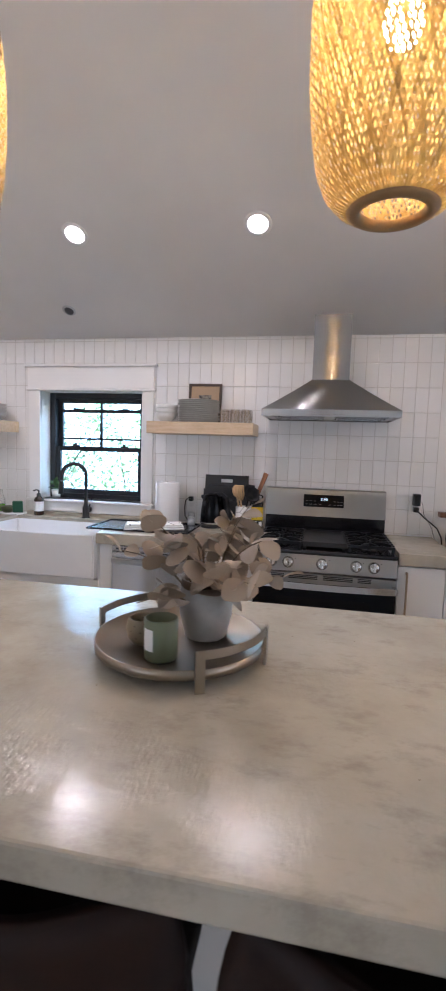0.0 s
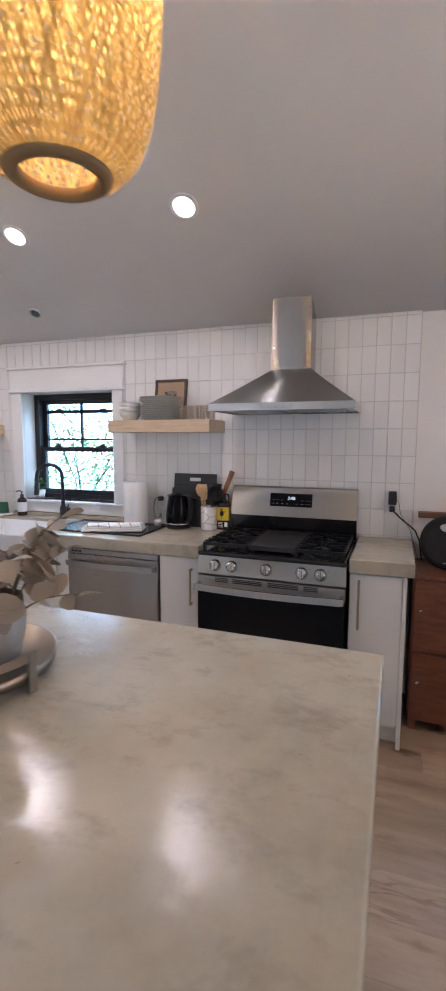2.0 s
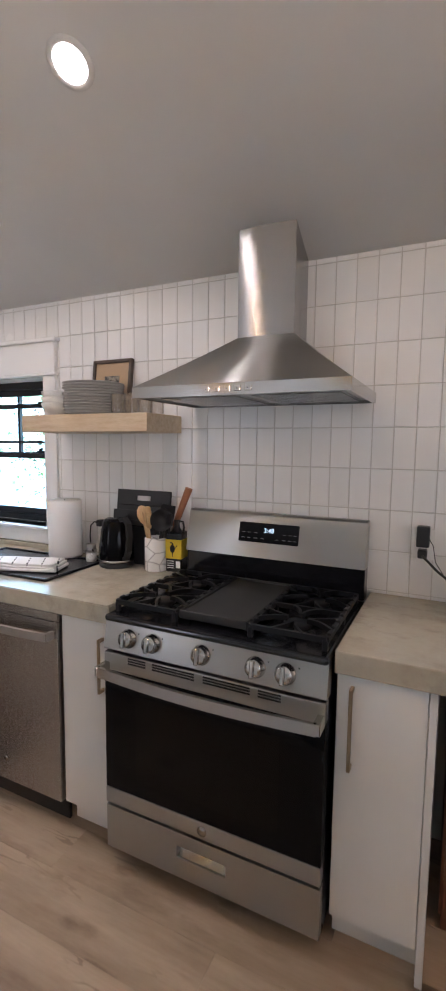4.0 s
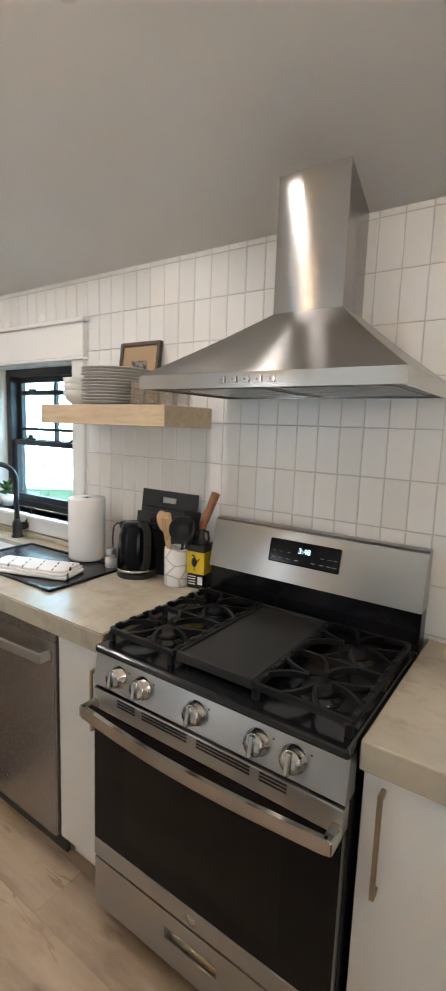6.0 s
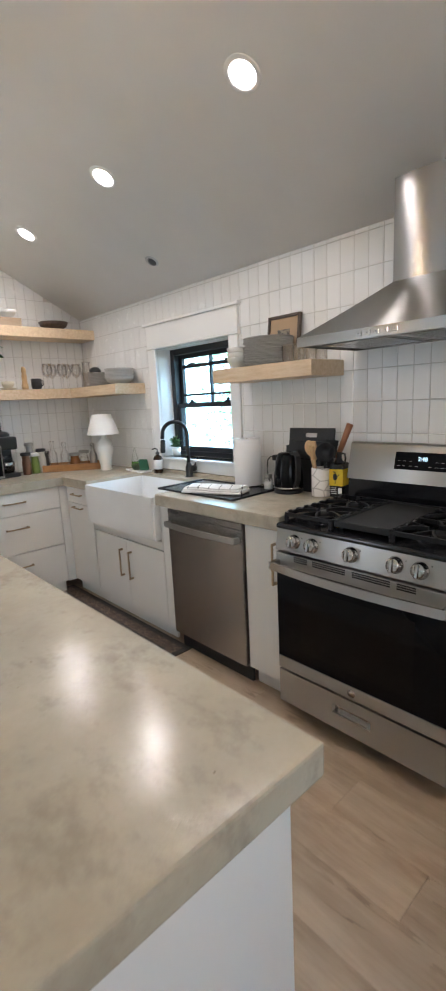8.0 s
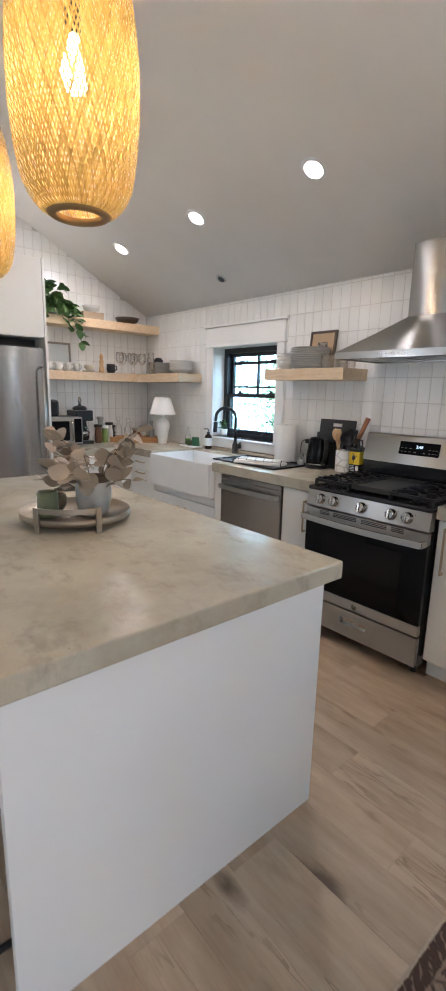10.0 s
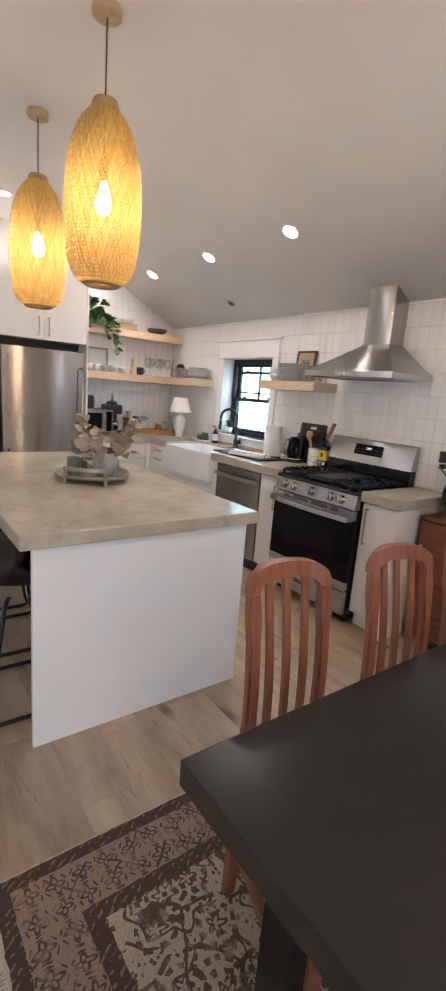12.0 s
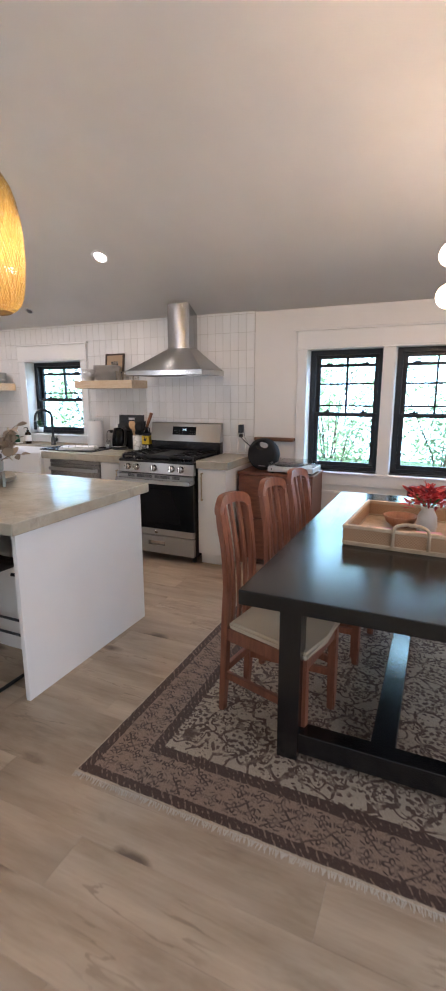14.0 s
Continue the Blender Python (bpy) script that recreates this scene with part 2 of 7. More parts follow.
FIRECLAY = ceramic("white_fireclay", (0.84, 0.84, 0.83), 0.12)
PANE = glass("window_glass", (0.97, 0.98, 0.98), 0.03)
CLEAR = glass("clear_glass", (0.995, 0.998, 0.998), 0.08)
LENS = glow("lamp_lens", (1.0, 0.96, 0.91), 9.0)
BULB = glow("warm_bulb", (1.0, 0.80, 0.48), 90.0)
GLOBE = glow("warm_globe", (1.0, 0.78, 0.5), 9.0)
DIGITS = glow("display_digits", (0.6, 0.85, 1.0), 1.6)


def make_concrete():
    k = Mat("troweled_concrete", (0.5, 0.46, 0.39), 0.25, Specular_IOR_Level=0.25)
    a, b, c = k.noise(1.6, 7, rough=0.68), k.noise(7, 6, (1, 1.6, 1), 0.72), k.noise(70, 3)
    base = k.ramp(a, [(0.28, (0.33, 0.285, 0.215)), (0.5, (0.455, 0.41, 0.325)), (0.72, (0.55, 0.51, 0.42))])
    base = k.mix(k.ramp(b, [(0.52, (0, 0, 0)), (0.68, (0.65, 0.65, 0.65))]), base, (0.31, 0.27, 0.215))
    pits = k.math("LESS_THAN", k.voronoi(21), 0.045)
    few = k.math("MULTIPLY", pits, k.math("GREATER_THAN", k.noise(3.1, 2), 0.6))
    k.colour(k.mix(few, base, (0.22, 0.18, 0.13)))
    k.rough(b, 0.13, 0.25)
    k.bump(k.noise(13, 5, (1, 1.7, 1), 0.6), 0.2, 0.005)
    # trowel scuffs: patches of fine raised strokes
    scuff = k.math("MULTIPLY", k.noise(55, 3, (1.6, 0.6, 1), 0.7), k.ramp(k.noise(4.5, 3), [(0.48, (0, 0, 0)), (0.62, (1, 1, 1))]))
    k.bump(scuff, 0.45, 0.004)
    k.bump(c, 0.05, 0.002)
    return k.m


CONCRETE = make_concrete()


def make_tile():
    k = Mat("white_glazed_tile", (0.8, 0.79, 0.76), 0.2)
    tone = k.ramp(k.random(), [(0, (0.80, 0.79, 0.765)), (0.5, (0.83, 0.82, 0.80)), (1, (0.86, 0.85, 0.835))])
    n = k.noise(14, 4)
    k.colour(k.mix(k.ramp(n, [(0.4, (0, 0, 0)), (0.8, (0.12, 0.12, 0.12))]), tone, (0.68, 0.66, 0.62)))
    k.rough(n, 0.16, 0.34)
    k.bump(k.noise(18, 2), 0.1, 0.003)
    return k.m


TILE = make_tile()


def make_plank():
    k = Mat("weathered_oak_plank", (0.4, 0.31, 0.23), 0.45)
    tc = k.node("ShaderNodeTexCoord")
    shift = k.node("ShaderNodeVectorMath", operation="ADD")
    k.link(tc.outputs["Object"], shift.inputs[0])
    rnd = k.random()
    comb = k.node("ShaderNodeCombineXYZ")
    k.link(k.math("MULTIPLY", rnd, 37.0), comb.inputs[0])
    k.link(k.math("MULTIPLY", rnd, 11.0), comb.inputs[1])
    k.link(comb.outputs[0], shift.inputs[1])

    def mapped(s):
        mp = k.node("ShaderNodeMapping")
        mp.inputs["Scale"].default_value = s
        k.link(shift.outputs[0], mp.inputs["Vector"])
        return mp.outputs[0]
    grain = k.noise(2.4, 6, vec=mapped((0.45, 2.6, 1)), rough=0.62)
    fine = k.noise(26, 4, vec=mapped((0.25, 5, 1)))
    col = k.ramp(grain, [(0.28, (0.215, 0.145, 0.095)), (0.42, (0.355, 0.262, 0.178)), (0.62, (0.49, 0.378, 0.272))])
    col = k.mix(0.14, col, k.ramp(fine, [(0.3, (0.26, 0.2, 0.15)), (0.7, (0.52, 0.43, 0.34))]))
    smudge = k.noise(2.0, 5, vec=mapped((0.75, 2.4, 1)), rough=0.68)
    col = k.mix(k.ramp(smudge, [(0.56, (0, 0, 0)), (0.74, (0.7, 0.7, 0.7))]), col, (0.22, 0.15, 0.10))
    knot = k.math("ADD", k.voronoi(2.3, vec=mapped((0.9, 2.2, 1))), k.math("MULTIPLY", k.noise(9, 3, vec=mapped((1, 2, 1))), 0.22))
    col = k.mix(k.ramp(knot, [(0.19, (0.9, 0.9, 0.9)), (0.31, (0, 0, 0))]), col, (0.10, 0.062, 0.04))
    crack = k.math("ABSOLUTE", k.math("SUBTRACT", k.noise(3.4, 3, vec=mapped((0.5, 4.2, 1)), rough=0.5), 0.5))
    there = k.ramp(k.noise(1.7, 2, vec=mapped((1.2, 2.0, 1))), [(0.54, (0, 0, 0)), (0.66, (0.45, 0.45, 0.45))])
    col = k.mix(k.math("MULTIPLY", k.math("LESS_THAN", crack, 0.011), there), col, (0.13, 0.085, 0.055))
    tone = k.ramp(rnd, [(0, (0.86, 0.85, 0.84)), (0.4, (0.98, 0.97, 0.96)), (1, (1.10, 1.09, 1.08))])
    k.colour(k.mix(1.0, col, tone, "MULTIPLY"))
    k.rough(fine, 0.36, 0.52)
    k.bump(fine, 0.12, 0.001)
    return k.m


PLANK = make_plank()


def make_rug(name, w, l, dark, border, field, ink, edge):
    """A woven rug with nested borders and a scrolling field; the object's origin is the rug's corner."""
    k = Mat(name, field, 0.95)
    tc = k.node("ShaderNodeTexCoord")
    sep = k.node("ShaderNodeSeparateXYZ")
    k.link(tc.outputs["Object"], sep.inputs[0])
    x, y = sep.outputs[0], sep.outputs[1]
    wob = k.math("MULTIPLY", k.math("SUBTRACT", k.noise(40, 2), 0.5), 0.012)
    dx = k.math("MINIMUM", x, k.math("SUBTRACT", w, x))
    dy = k.math("MINIMUM", y, k.math("SUBTRACT", l, y))
    d = k.math("ADD", k.math("MINIMUM", dx, dy), wob)
    # scrolling vines: rings round scattered centres, broken up, with leaf spots
    warp = k.node("ShaderNodeVectorMath", operation="ADD")
    nz = k.node("ShaderNodeTexNoise")
    nz.inputs["Scale"].default_value = 9
    k.link(tc.outputs["Object"], nz.inputs["Vector"])
    sc = k.node("ShaderNodeVectorMath", operation="SCALE")
    sc.inputs["Scale"].default_value = 0.05
    k.link(nz.outputs["Color"], sc.inputs[0])
    k.link(tc.outputs["Object"], warp.inputs[0])
    k.link(sc.outputs[0], warp.inputs[1])
    v = warp.outputs[0]
    vs_ = k.node("ShaderNodeSeparateXYZ")
    k.link(v, vs_.inputs[0])

    def rosette(p, half=True):
        """Polar coordinates (radius, angle) in square cells of side p, every second row shifted."""
        gy = k.math("DIVIDE", vs_.outputs[1], p)
        shift = k.math("MULTIPLY", k.math("FLOOR", gy), 0.5 if half else 0.0)
        u = k.math("SUBTRACT", k.math("FRACT", k.math("ADD", k.math("DIVIDE", vs_.outputs[0], p), shift)), 0.5)
        w_ = k.math("SUBTRACT", k.math("FRACT", gy), 0.5)
        r_ = k.math("SQRT", k.math("ADD", k.math("MULTIPLY", u, u), k.math("MULTIPLY", w_, w_)))
        return r_, k.math("ARCTAN2", w_, u)

    def near(a, b, wide):
        return k.math("LESS_THAN", k.math("ABSOLUTE", k.math("SUBTRACT", a, b)), wide)

    def petal(r_, th, n_, r0, amp, wide):
        return near(r_, k.math("ADD", r0, k.math("MULTIPLY", k.math("COSINE", k.math("MULTIPLY", th, n_)), amp)), wide)

    def beads(r_, th, n_, r0, wide):
        return k.math("MULTIPLY", near(r_, r0, wide), k.math("GREATER_THAN", k.math("COSINE", k.math("MULTIPLY", th, n_)), -0.1))

    def any_of(*q):
        out_ = q[0]
        for o_ in q[1:]:
            out_ = k.math("MAXIMUM", out_, o_)
        return out_
    # field: large rosettes ringed by leaf beads, thin vines and small buds between
    r1, a1 = rosette(0.31)
    r2, a2 = rosette(0.155)
    vines = k.math("MULTIPLY", k.math("LESS_THAN", k.voronoi(8.5, "DISTANCE_TO_EDGE", vec=v), 0.045), k.math("GREATER_THAN", k.noise(15, 2), 0.44))
    buds = k.math("MULTIPLY", k.math("LESS_THAN", k.voronoi(62, vec=v), 0.34), k.math("GREATER_THAN", k.noise(8, 2), 0.5))
    pat = any_of(petal(r1, a1, 6.0, 0.085, 0.03, 0.016), k.math("LESS_THAN", r1, 0.025), beads(r1, a1, 10.0, 0.185, 0.026), beads(r1, a1, 18.0, 0.29, 0.028),
                 petal(r1, a1, 8.0, 0.40, 0.045, 0.014), petal(r2, a2, 5.0, 0.12, 0.05, 0.035), beads(r2, a2, 9.0, 0.33, 0.05), vines, buds)
    worn = k.math("MULTIPLY", pat, k.ramp(k.noise(26, 4), [(0.3, (0.3, 0.3, 0.3)), (0.5, (1, 1, 1))]))
    fieldc = k.mix(k.ramp(k.noise(2.2, 3), [(0.35, (0, 0, 0)), (0.7, (1, 1, 1))]), field, tuple(c * 0.84 for c in field))
    col_field = k.mix(worn, fieldc, k.mix(k.noise(7, 2), ink, tuple(min(1, c * 2.4) for c in ink)))
    # main border: framed four-petal flowers on a worn ground
    r3, a3 = rosette(0.079, False)
    frames_ = near(k.math("FRACT", k.math("DIVIDE", k.math("ADD", vs_.outputs[0], vs_.outputs[1]), 0.158)), 0.5, 0.035)
    frames2 = near(k.math("FRACT", k.math("DIVIDE", k.math("SUBTRACT", vs_.outputs[0], vs_.outputs[1]), 0.158)), 0.5, 0.035)
    keep = k.math("GREATER_THAN", k.noise(13, 2), 0.47)
    bp = any_of(petal(r3, a3, 4.0, 0.22, 0.10, 0.065), k.math("LESS_THAN", r3, 0.07), beads(r3, a3, 6.0, 0.43, 0.035), k.math("MULTIPLY", k.math("MAXIMUM", frames_, frames2), keep))
    wornb = k.math("MULTIPLY", bp, k.ramp(k.noise(30, 3), [(0.34, (0.3, 0.3, 0.3)), (0.54, (0.95, 0.95, 0.95))]))
    col_border = k.mix(wornb, k.mix(k.noise(4, 3), border, tuple(c * 0.8 for c in border)), ink)
    # dark guards with pale slanting strokes
    stroke = near(k.math("FRACT", k.math("MULTIPLY", k.math("ADD", vs_.outputs[0], k.math("MULTIPLY", vs_.outputs[1], 0.7)), 38.0)), 0.5, 0.15)
    strokes = k.math("MULTIPLY", stroke, k.math("GREATER_THAN", k.noise(60, 2), 0.52))
    col_dark = k.mix(k.math("MULTIPLY", strokes, 0.7), dark, tuple(c * 0.9 for c in border))

    def band(a, b):
        return k.math("MULTIPLY", k.math("GREATER_THAN", d, a), k.math("LESS_THAN", d, b))
    e = edge
    col = k.mix(band(e[0], e[1]), col_field, col_dark)
    col = k.mix(band(e[1], e[2]), col, col_border)
    col = k.mix(band(e[2], e[3]), col, col_dark)
    col = k.mix(k.math("LESS_THAN", d, e[0]), col, tuple(min(1, c * 1.15) for c in field))
    weave = k.noise(160, 2, (1, 3, 1))
    col = k.mix(1.0, col, k.ramp(weave, [(0.3, (0.62, 0.6, 0.58)), (0.7, (1.1, 1.08, 1.06))]), "MULTIPLY")
    k.colour(col)
    k.bump(weave, 0.5, 0.003)
    k.p.inputs["Sheen Weight"].default_value = 0.15
    return k.m

# ---- the room ----
SLOPE, EAVE, FLAT, CREASE = 0.543, 2.197, 2.966, 2.584
XW, XE, YS, YN = -3.21, 4.3, -3.4, 4.0


def roof(y):
    return min(FLAT, EAVE + SLOPE * (YN - y))


def walled(bm, xs, zs, holes, y0, y1):
    """A wall of boxes between the cuts xs and zs, left open at the holes."""
    for xa, xb in zip(xs, xs[1:]):
        for za, zb in zip(zs, zs[1:]):
            cx, cz = (xa + xb) / 2, (za + zb) / 2
            if not any(h[0] < cx < h[1] and h[2] < cz < h[3] for h in holes):
                box(bm, xa, xb, y0, y1, za, zb)


WIN1, WIN2, WIN3 = (-2.06, -1.28, 1.045, 1.83), (1.165, 1.785, 0.815, 1.85), (1.885, 2.505, 0.815, 1.85)
bm = B()
walled(bm, [XW - 0.2, -2.06, -1.28, 1.165, 1.785, 1.885, 2.505, XE + 0.2], [-0.2, 0.815, 1.045, 1.83, 1.85, 2.19], [WIN1, WIN2, WIN3], 4.01, 4.22)
wall_north = solid("wall_north", bm, WHITE, "white wall with three windows, tiled behind the kitchen", "wall", "structure")


def gable_wall(name, x0, x1, hole, label):
    """A gable wall in strips round one opening (y0, y1, z0, z1)."""
    y0, y1, z0, z1 = hole
    bm = B()
    prism(bm, [(YS - 0.2, -0.2), (y0, -0.2), (y0, FLAT), (YS - 0.2, FLAT)], "x", x0, x1)
    if z0 > 0:
        prism(bm, [(y0, 0), (y1, 0), (y1, z0), (y0, z0)], "x", x0, x1)
    prism(bm, [(y0, z1), (y1, z1), (y1, FLAT), (y0, FLAT)], "x", x0, x1)
    prism(bm, [(y1, -0.2), (4.01, -0.2), (4.01, roof(4.01)), (CREASE, FLAT), (y1, FLAT)], "x", x0, x1)
    return solid(name, bm, WHITE, label, "wall", "structure")


wall_west = gable_wall("wall_west", XW - 0.2, XW, (-2.6, -1.7, 0.9, 2.1), "white gable wall, tiled above the counter")
wall_east = gable_wall("wall_east", XE, XE + 0.2, (-0.95, 1.65, 0.0, 2.1), "plain white gable wall with glazed doors")
bm = B()
box(bm, XW, XE, YS - 0.2, YS, 0, FLAT)
wall_south = solid("wall_south", bm, WHITE, "plain white wall", "wall", "structure")
for nm, a in (("window_4", (XE + 0.1, XE + 0.11, -0.95, 1.65, 0.0, 2.1)), ("window_5", (XW - 0.11, XW - 0.1, -2.6, -1.7, 0.9, 2.1))):
    bm = B()
    box(bm, *a)
    ob = solid(nm, bm, PANE, "clear glazed opening to the daylight", "window", "structure")
    ob.visible_shadow = False
bm = B()
soft_crease = [(CREASE + 0.35 - 0.07 * i, FLAT - SLOPE * 0.35 * (1 - i / 10) ** 2) for i in range(11)]
prism(bm, [(4.22, roof(4.0) - SLOPE * 0.22)] + soft_crease + [(YS - 0.2, FLAT), (YS - 0.2, FLAT + 0.16), (CREASE - 0.04, FLAT + 0.16), (4.22, roof(4.0) - SLOPE * 0.22 + 0.16)], "x", XW - 0.2, XE + 0.2)
bm.normal_update()
for f in bm.faces:
    f.smooth = abs(f.normal.x) < 0.5 and f.calc_center_median().z < FLAT + 0.01
bmesh.ops.split_edges(bm, edges=[e for e in bm.edges if len(e.link_faces) == 2 and e.link_faces[0].smooth != e.link_faces[1].smooth])
ceiling = solid("ceiling", bm, CEIL, "smooth painted ceiling, sloping down to the kitchen wall", "ceiling", "structure")
bm = B()
box(bm, XW, XE, YS, 4.01, -0.2, -0.006)
floor = solid("floor", bm, paint("dark_joint", (0.16, 0.11, 0.075), 0.8), "weathered pale oak plank floor", "floor", "structure")
bm = B()
box(bm, -70, 70, -70, 90, -0.6, -0.35)
k = Mat("lawn", (0.06, 0.10, 0.03), 0.9)
k.colour(k.ramp(k.noise(3, 5), [(0.3, (0.05, 0.09, 0.025)), (0.7, (0.11, 0.15, 0.05))]))
solid("ground", bm, k.m, "green lawn outside the windows", "ground", "structure")


def trim_board(name, x0, x1, y0, y1, z0, z1, b=0.003):
    bm = B()
    box(bm, x0, x1, y0, y1, z0, z1, b)
    return solid(name, bm, TRIM, "white painted window trim board", "trim", "structure")


# casings of window 1
trim_board("trim_1", -2.15, -2.06, 3.985, 4.012, 1.045, 1.832)
trim_board("trim_2", -1.28, -1.195, 3.985, 4.012, 1.045, 1.832)
trim_board("trim_3", -2.155, -1.19, 3.980, 4.012, 1.847, 2.0)
trim_board("trim_4", -2.175, -1.17, 3.965, 4.012, 2.0, 2.018)
trim_board("trim_5", -2.165, -1.18, 3.972, 4.012, 1.832, 1.847)
trim_board("trim_6", -2.165, -1.18, 3.965, 4.11, 1.028, 1.045)
trim_board("trim_7", -2.15, -1.195, 3.985, 4.012, 0.955, 1.028)
# casings of windows 2 and 3
trim_board("trim_8", 1.08, 1.165, 3.985, 4.012, 0.815, 1.85)
trim_board("trim_9", 1.785, 1.885, 3.985, 4.012, 0.815, 1.85)
trim_board("trim_10", 2.505, 2.595, 3.985, 4.012, 0.815, 1.85)
trim_board("trim_11", 1.075, 2.60, 3.980, 4.012, 1.865, 2.0)
trim_board("trim_12", 1.06, 2.615, 3.965, 4.012, 2.0, 2.018)
trim_board("trim_13", 1.065, 2.61, 3.972, 4.012, 1.85, 1.865)
trim_board("trim_14", 1.065, 2.61, 3.965, 4.11, 0.797, 0.815)
trim_board("trim_15", 1.08, 2.595, 3.985, 4.012, 0.70, 0.797)
trim_board("baseboard_1", 1.36, XE, 3.99, 4.012, 0.0, 0.13)
trim_board("trim_16", 0.682, 1.08, 3.998, 4.012, 0.64, 0.66)
trim_board("trim_17", 1.08, XE, 3.998, 4.012, 0.62, 0.645)


def window(name, w, label):
    """A black double-hung window with a divided upper sash, half open at the meeting rail."""
    x0, x1, z0, z1 = w
    win = thing(name, ((x0 + x1) / 2, 4.12, z0), label, "window")
    win["kind"] = "structure"
    hw, h = (x1 - x0) / 2, z1 - z0
    mid = h * 0.455
    bm = B()
    for a in (-1, 1):
        box(bm, min(a * hw, a * (hw - 0.045)), max(a * hw, a * (hw - 0.045)), 0, 0.09, 0, h, 0.003)
    box(bm, -hw + 0.045, hw - 0.045, 0, 0.09, 0, 0.035, 0.003)
    box(bm, -hw + 0.045, hw - 0.045, 0, 0.09, h - 0.04, h, 0.003)
    part("window_frame", bm, BLACKFRAME, win, "black window frame")

    def sash(nm, zb, zt, y, muntins):
        bm = B()
        a = hw - 0.045
        for s in (-1, 1):
            box(bm, min(s * a, s * (a - 0.035)), max(s * a, s * (a - 0.035)), y, y + 0.03, zb, zt, 0.002)
        box(bm, -a + 0.035, a - 0.035, y, y + 0.03, zb, zb + 0.035, 0.002)
        box(bm, -a + 0.035, a - 0.035, y, y + 0.03, zt - 0.03, zt, 0.002)
        s = part(nm, bm, BLACKFRAME, win)
        for n, (xa, xb, za, zc) in enumerate(muntins):
            bm = B()
            box(bm, xa, xb, y + 0.004, y + 0.026, za, zc, 0.001)
            part("muntin", bm, BLACKFRAME, s)
        bm = B()
        box(bm, -a + 0.03, a - 0.03, y + 0.013, y + 0.017, zb + 0.03, zt - 0.025)
        p = part("pane", bm, PANE, s, "clear glass")
        p.visible_shadow = False
    zt = h - 0.04
    hu = zt - mid
    sash("lower_sash", 0.035, mid + 0.03, 0.012, [])
    a = hw - 0.08
    rails = [(-0.009, 0.009, mid + 0.03, zt - 0.03), (-a, a, mid + 0.085, mid + 0.10), (-a, a, zt - 0.10, zt - 0.075)]
    if h > 0.9:
        rails.append((-a, a, mid + hu * 0.52, mid + hu * 0.52 + 0.016))
    sash("upper_sash", mid, zt, 0.048, rails)
    bm = B()
    for s in (-0.5, 0.5):
        box(bm, s * hw - 0.03, s * hw + 0.03, 0.02, 0.045, mid + 0.032, mid + 0.045, 0.004)
        lathe(bm, [(0, 0), (0.012, 0), (0.012, 0.014), (0, 0.016)], 12, Matrix.Translation((s * hw, 0.03, mid + 0.045)))
        box(bm, s * hw - 0.028, s * hw + 0.028, 0.036, 0.06, zt - 0.082, zt - 0.066, 0.004)
    part("sash_lock", bm, BLACKFRAME, win, "black sash locks")
    return win


window("window_1", WIN1, "black double-hung kitchen window above the sink")
window("window_2", WIN2, "tall black double-hung window with white casing")
window("window_3", WIN3, "tall black double-hung window with white casing")

# ---- recessed lights and the detector ----
TURNED = math.degrees(math.atan(SLOPE))


def downlight(x, y):
    tilt = -TURNED if y > CREASE else 0
    m = pose(x, y, roof(y), tilt, 0, 0)
    ob = thing("recessed_light", (0, 0, 0), "round white recessed ceiling light, switched on", "light", "recessed ceiling lights")
    ob.matrix_basis = m
    bm = B()
    lathe(bm, [(0.052, -0.002), (0.056, -0.004), (0.070, -0.003), (0.072, 0.001), (0.052, 0.001)], 40)
    part("trim_ring", bm, TRIM, ob)
    bm = B()
    lathe(bm, [(0, -0.005), (0.049, -0.005), (0.052, -0.002), (0.052, 0.002)], 40)
    part("lens", bm, LENS, ob, "glowing lens")
    lamp("recessed_lamp", "AREA", LAMP_W, (1.0, 0.96, 0.91), m @ Matrix.Translation((0, 0, -0.012)), disk=0.10, spread=180)
    return ob


LAMP_W = 8.0
for x, y in ((-0.413, 3.287), (-1.414, 3.287), (-2.436, 3.287), (-2.49, 1.9)):
    downlight(x, y)
det = thing("smoke_detector", (0, 0, 0), "small round ceiling sensor with a dark eye", "sensor")
det.matrix_basis = pose(-1.71, 3.765, roof(3.765), -TURNED, 0, 0)
bm = B()
lathe(bm, [(0.030, -0.004), (0.034, -0.008), (0.040, -0.007), (0.044, -0.001), (0.044, 0.002)], 32)
part("trim_ring", bm, plastic("pale_grey_plastic", (0.55, 0.55, 0.55), 0.4), det)
bm = B()
lathe(bm, [(0, -0.018), (0.012, -0.016), (0.024, -0.010), (0.031, -0.004), (0.031, 0.0)], 32, pose(0, 0.002, 0.0, -14, 0, 0))
part("eye", bm, plastic("dark_grey_plastic", (0.06, 0.06, 0.065), 0.3), det)

# ---- base cabinets, worktops ----
TOP, THICK = 0.93, 0.066
FACE = 3.425


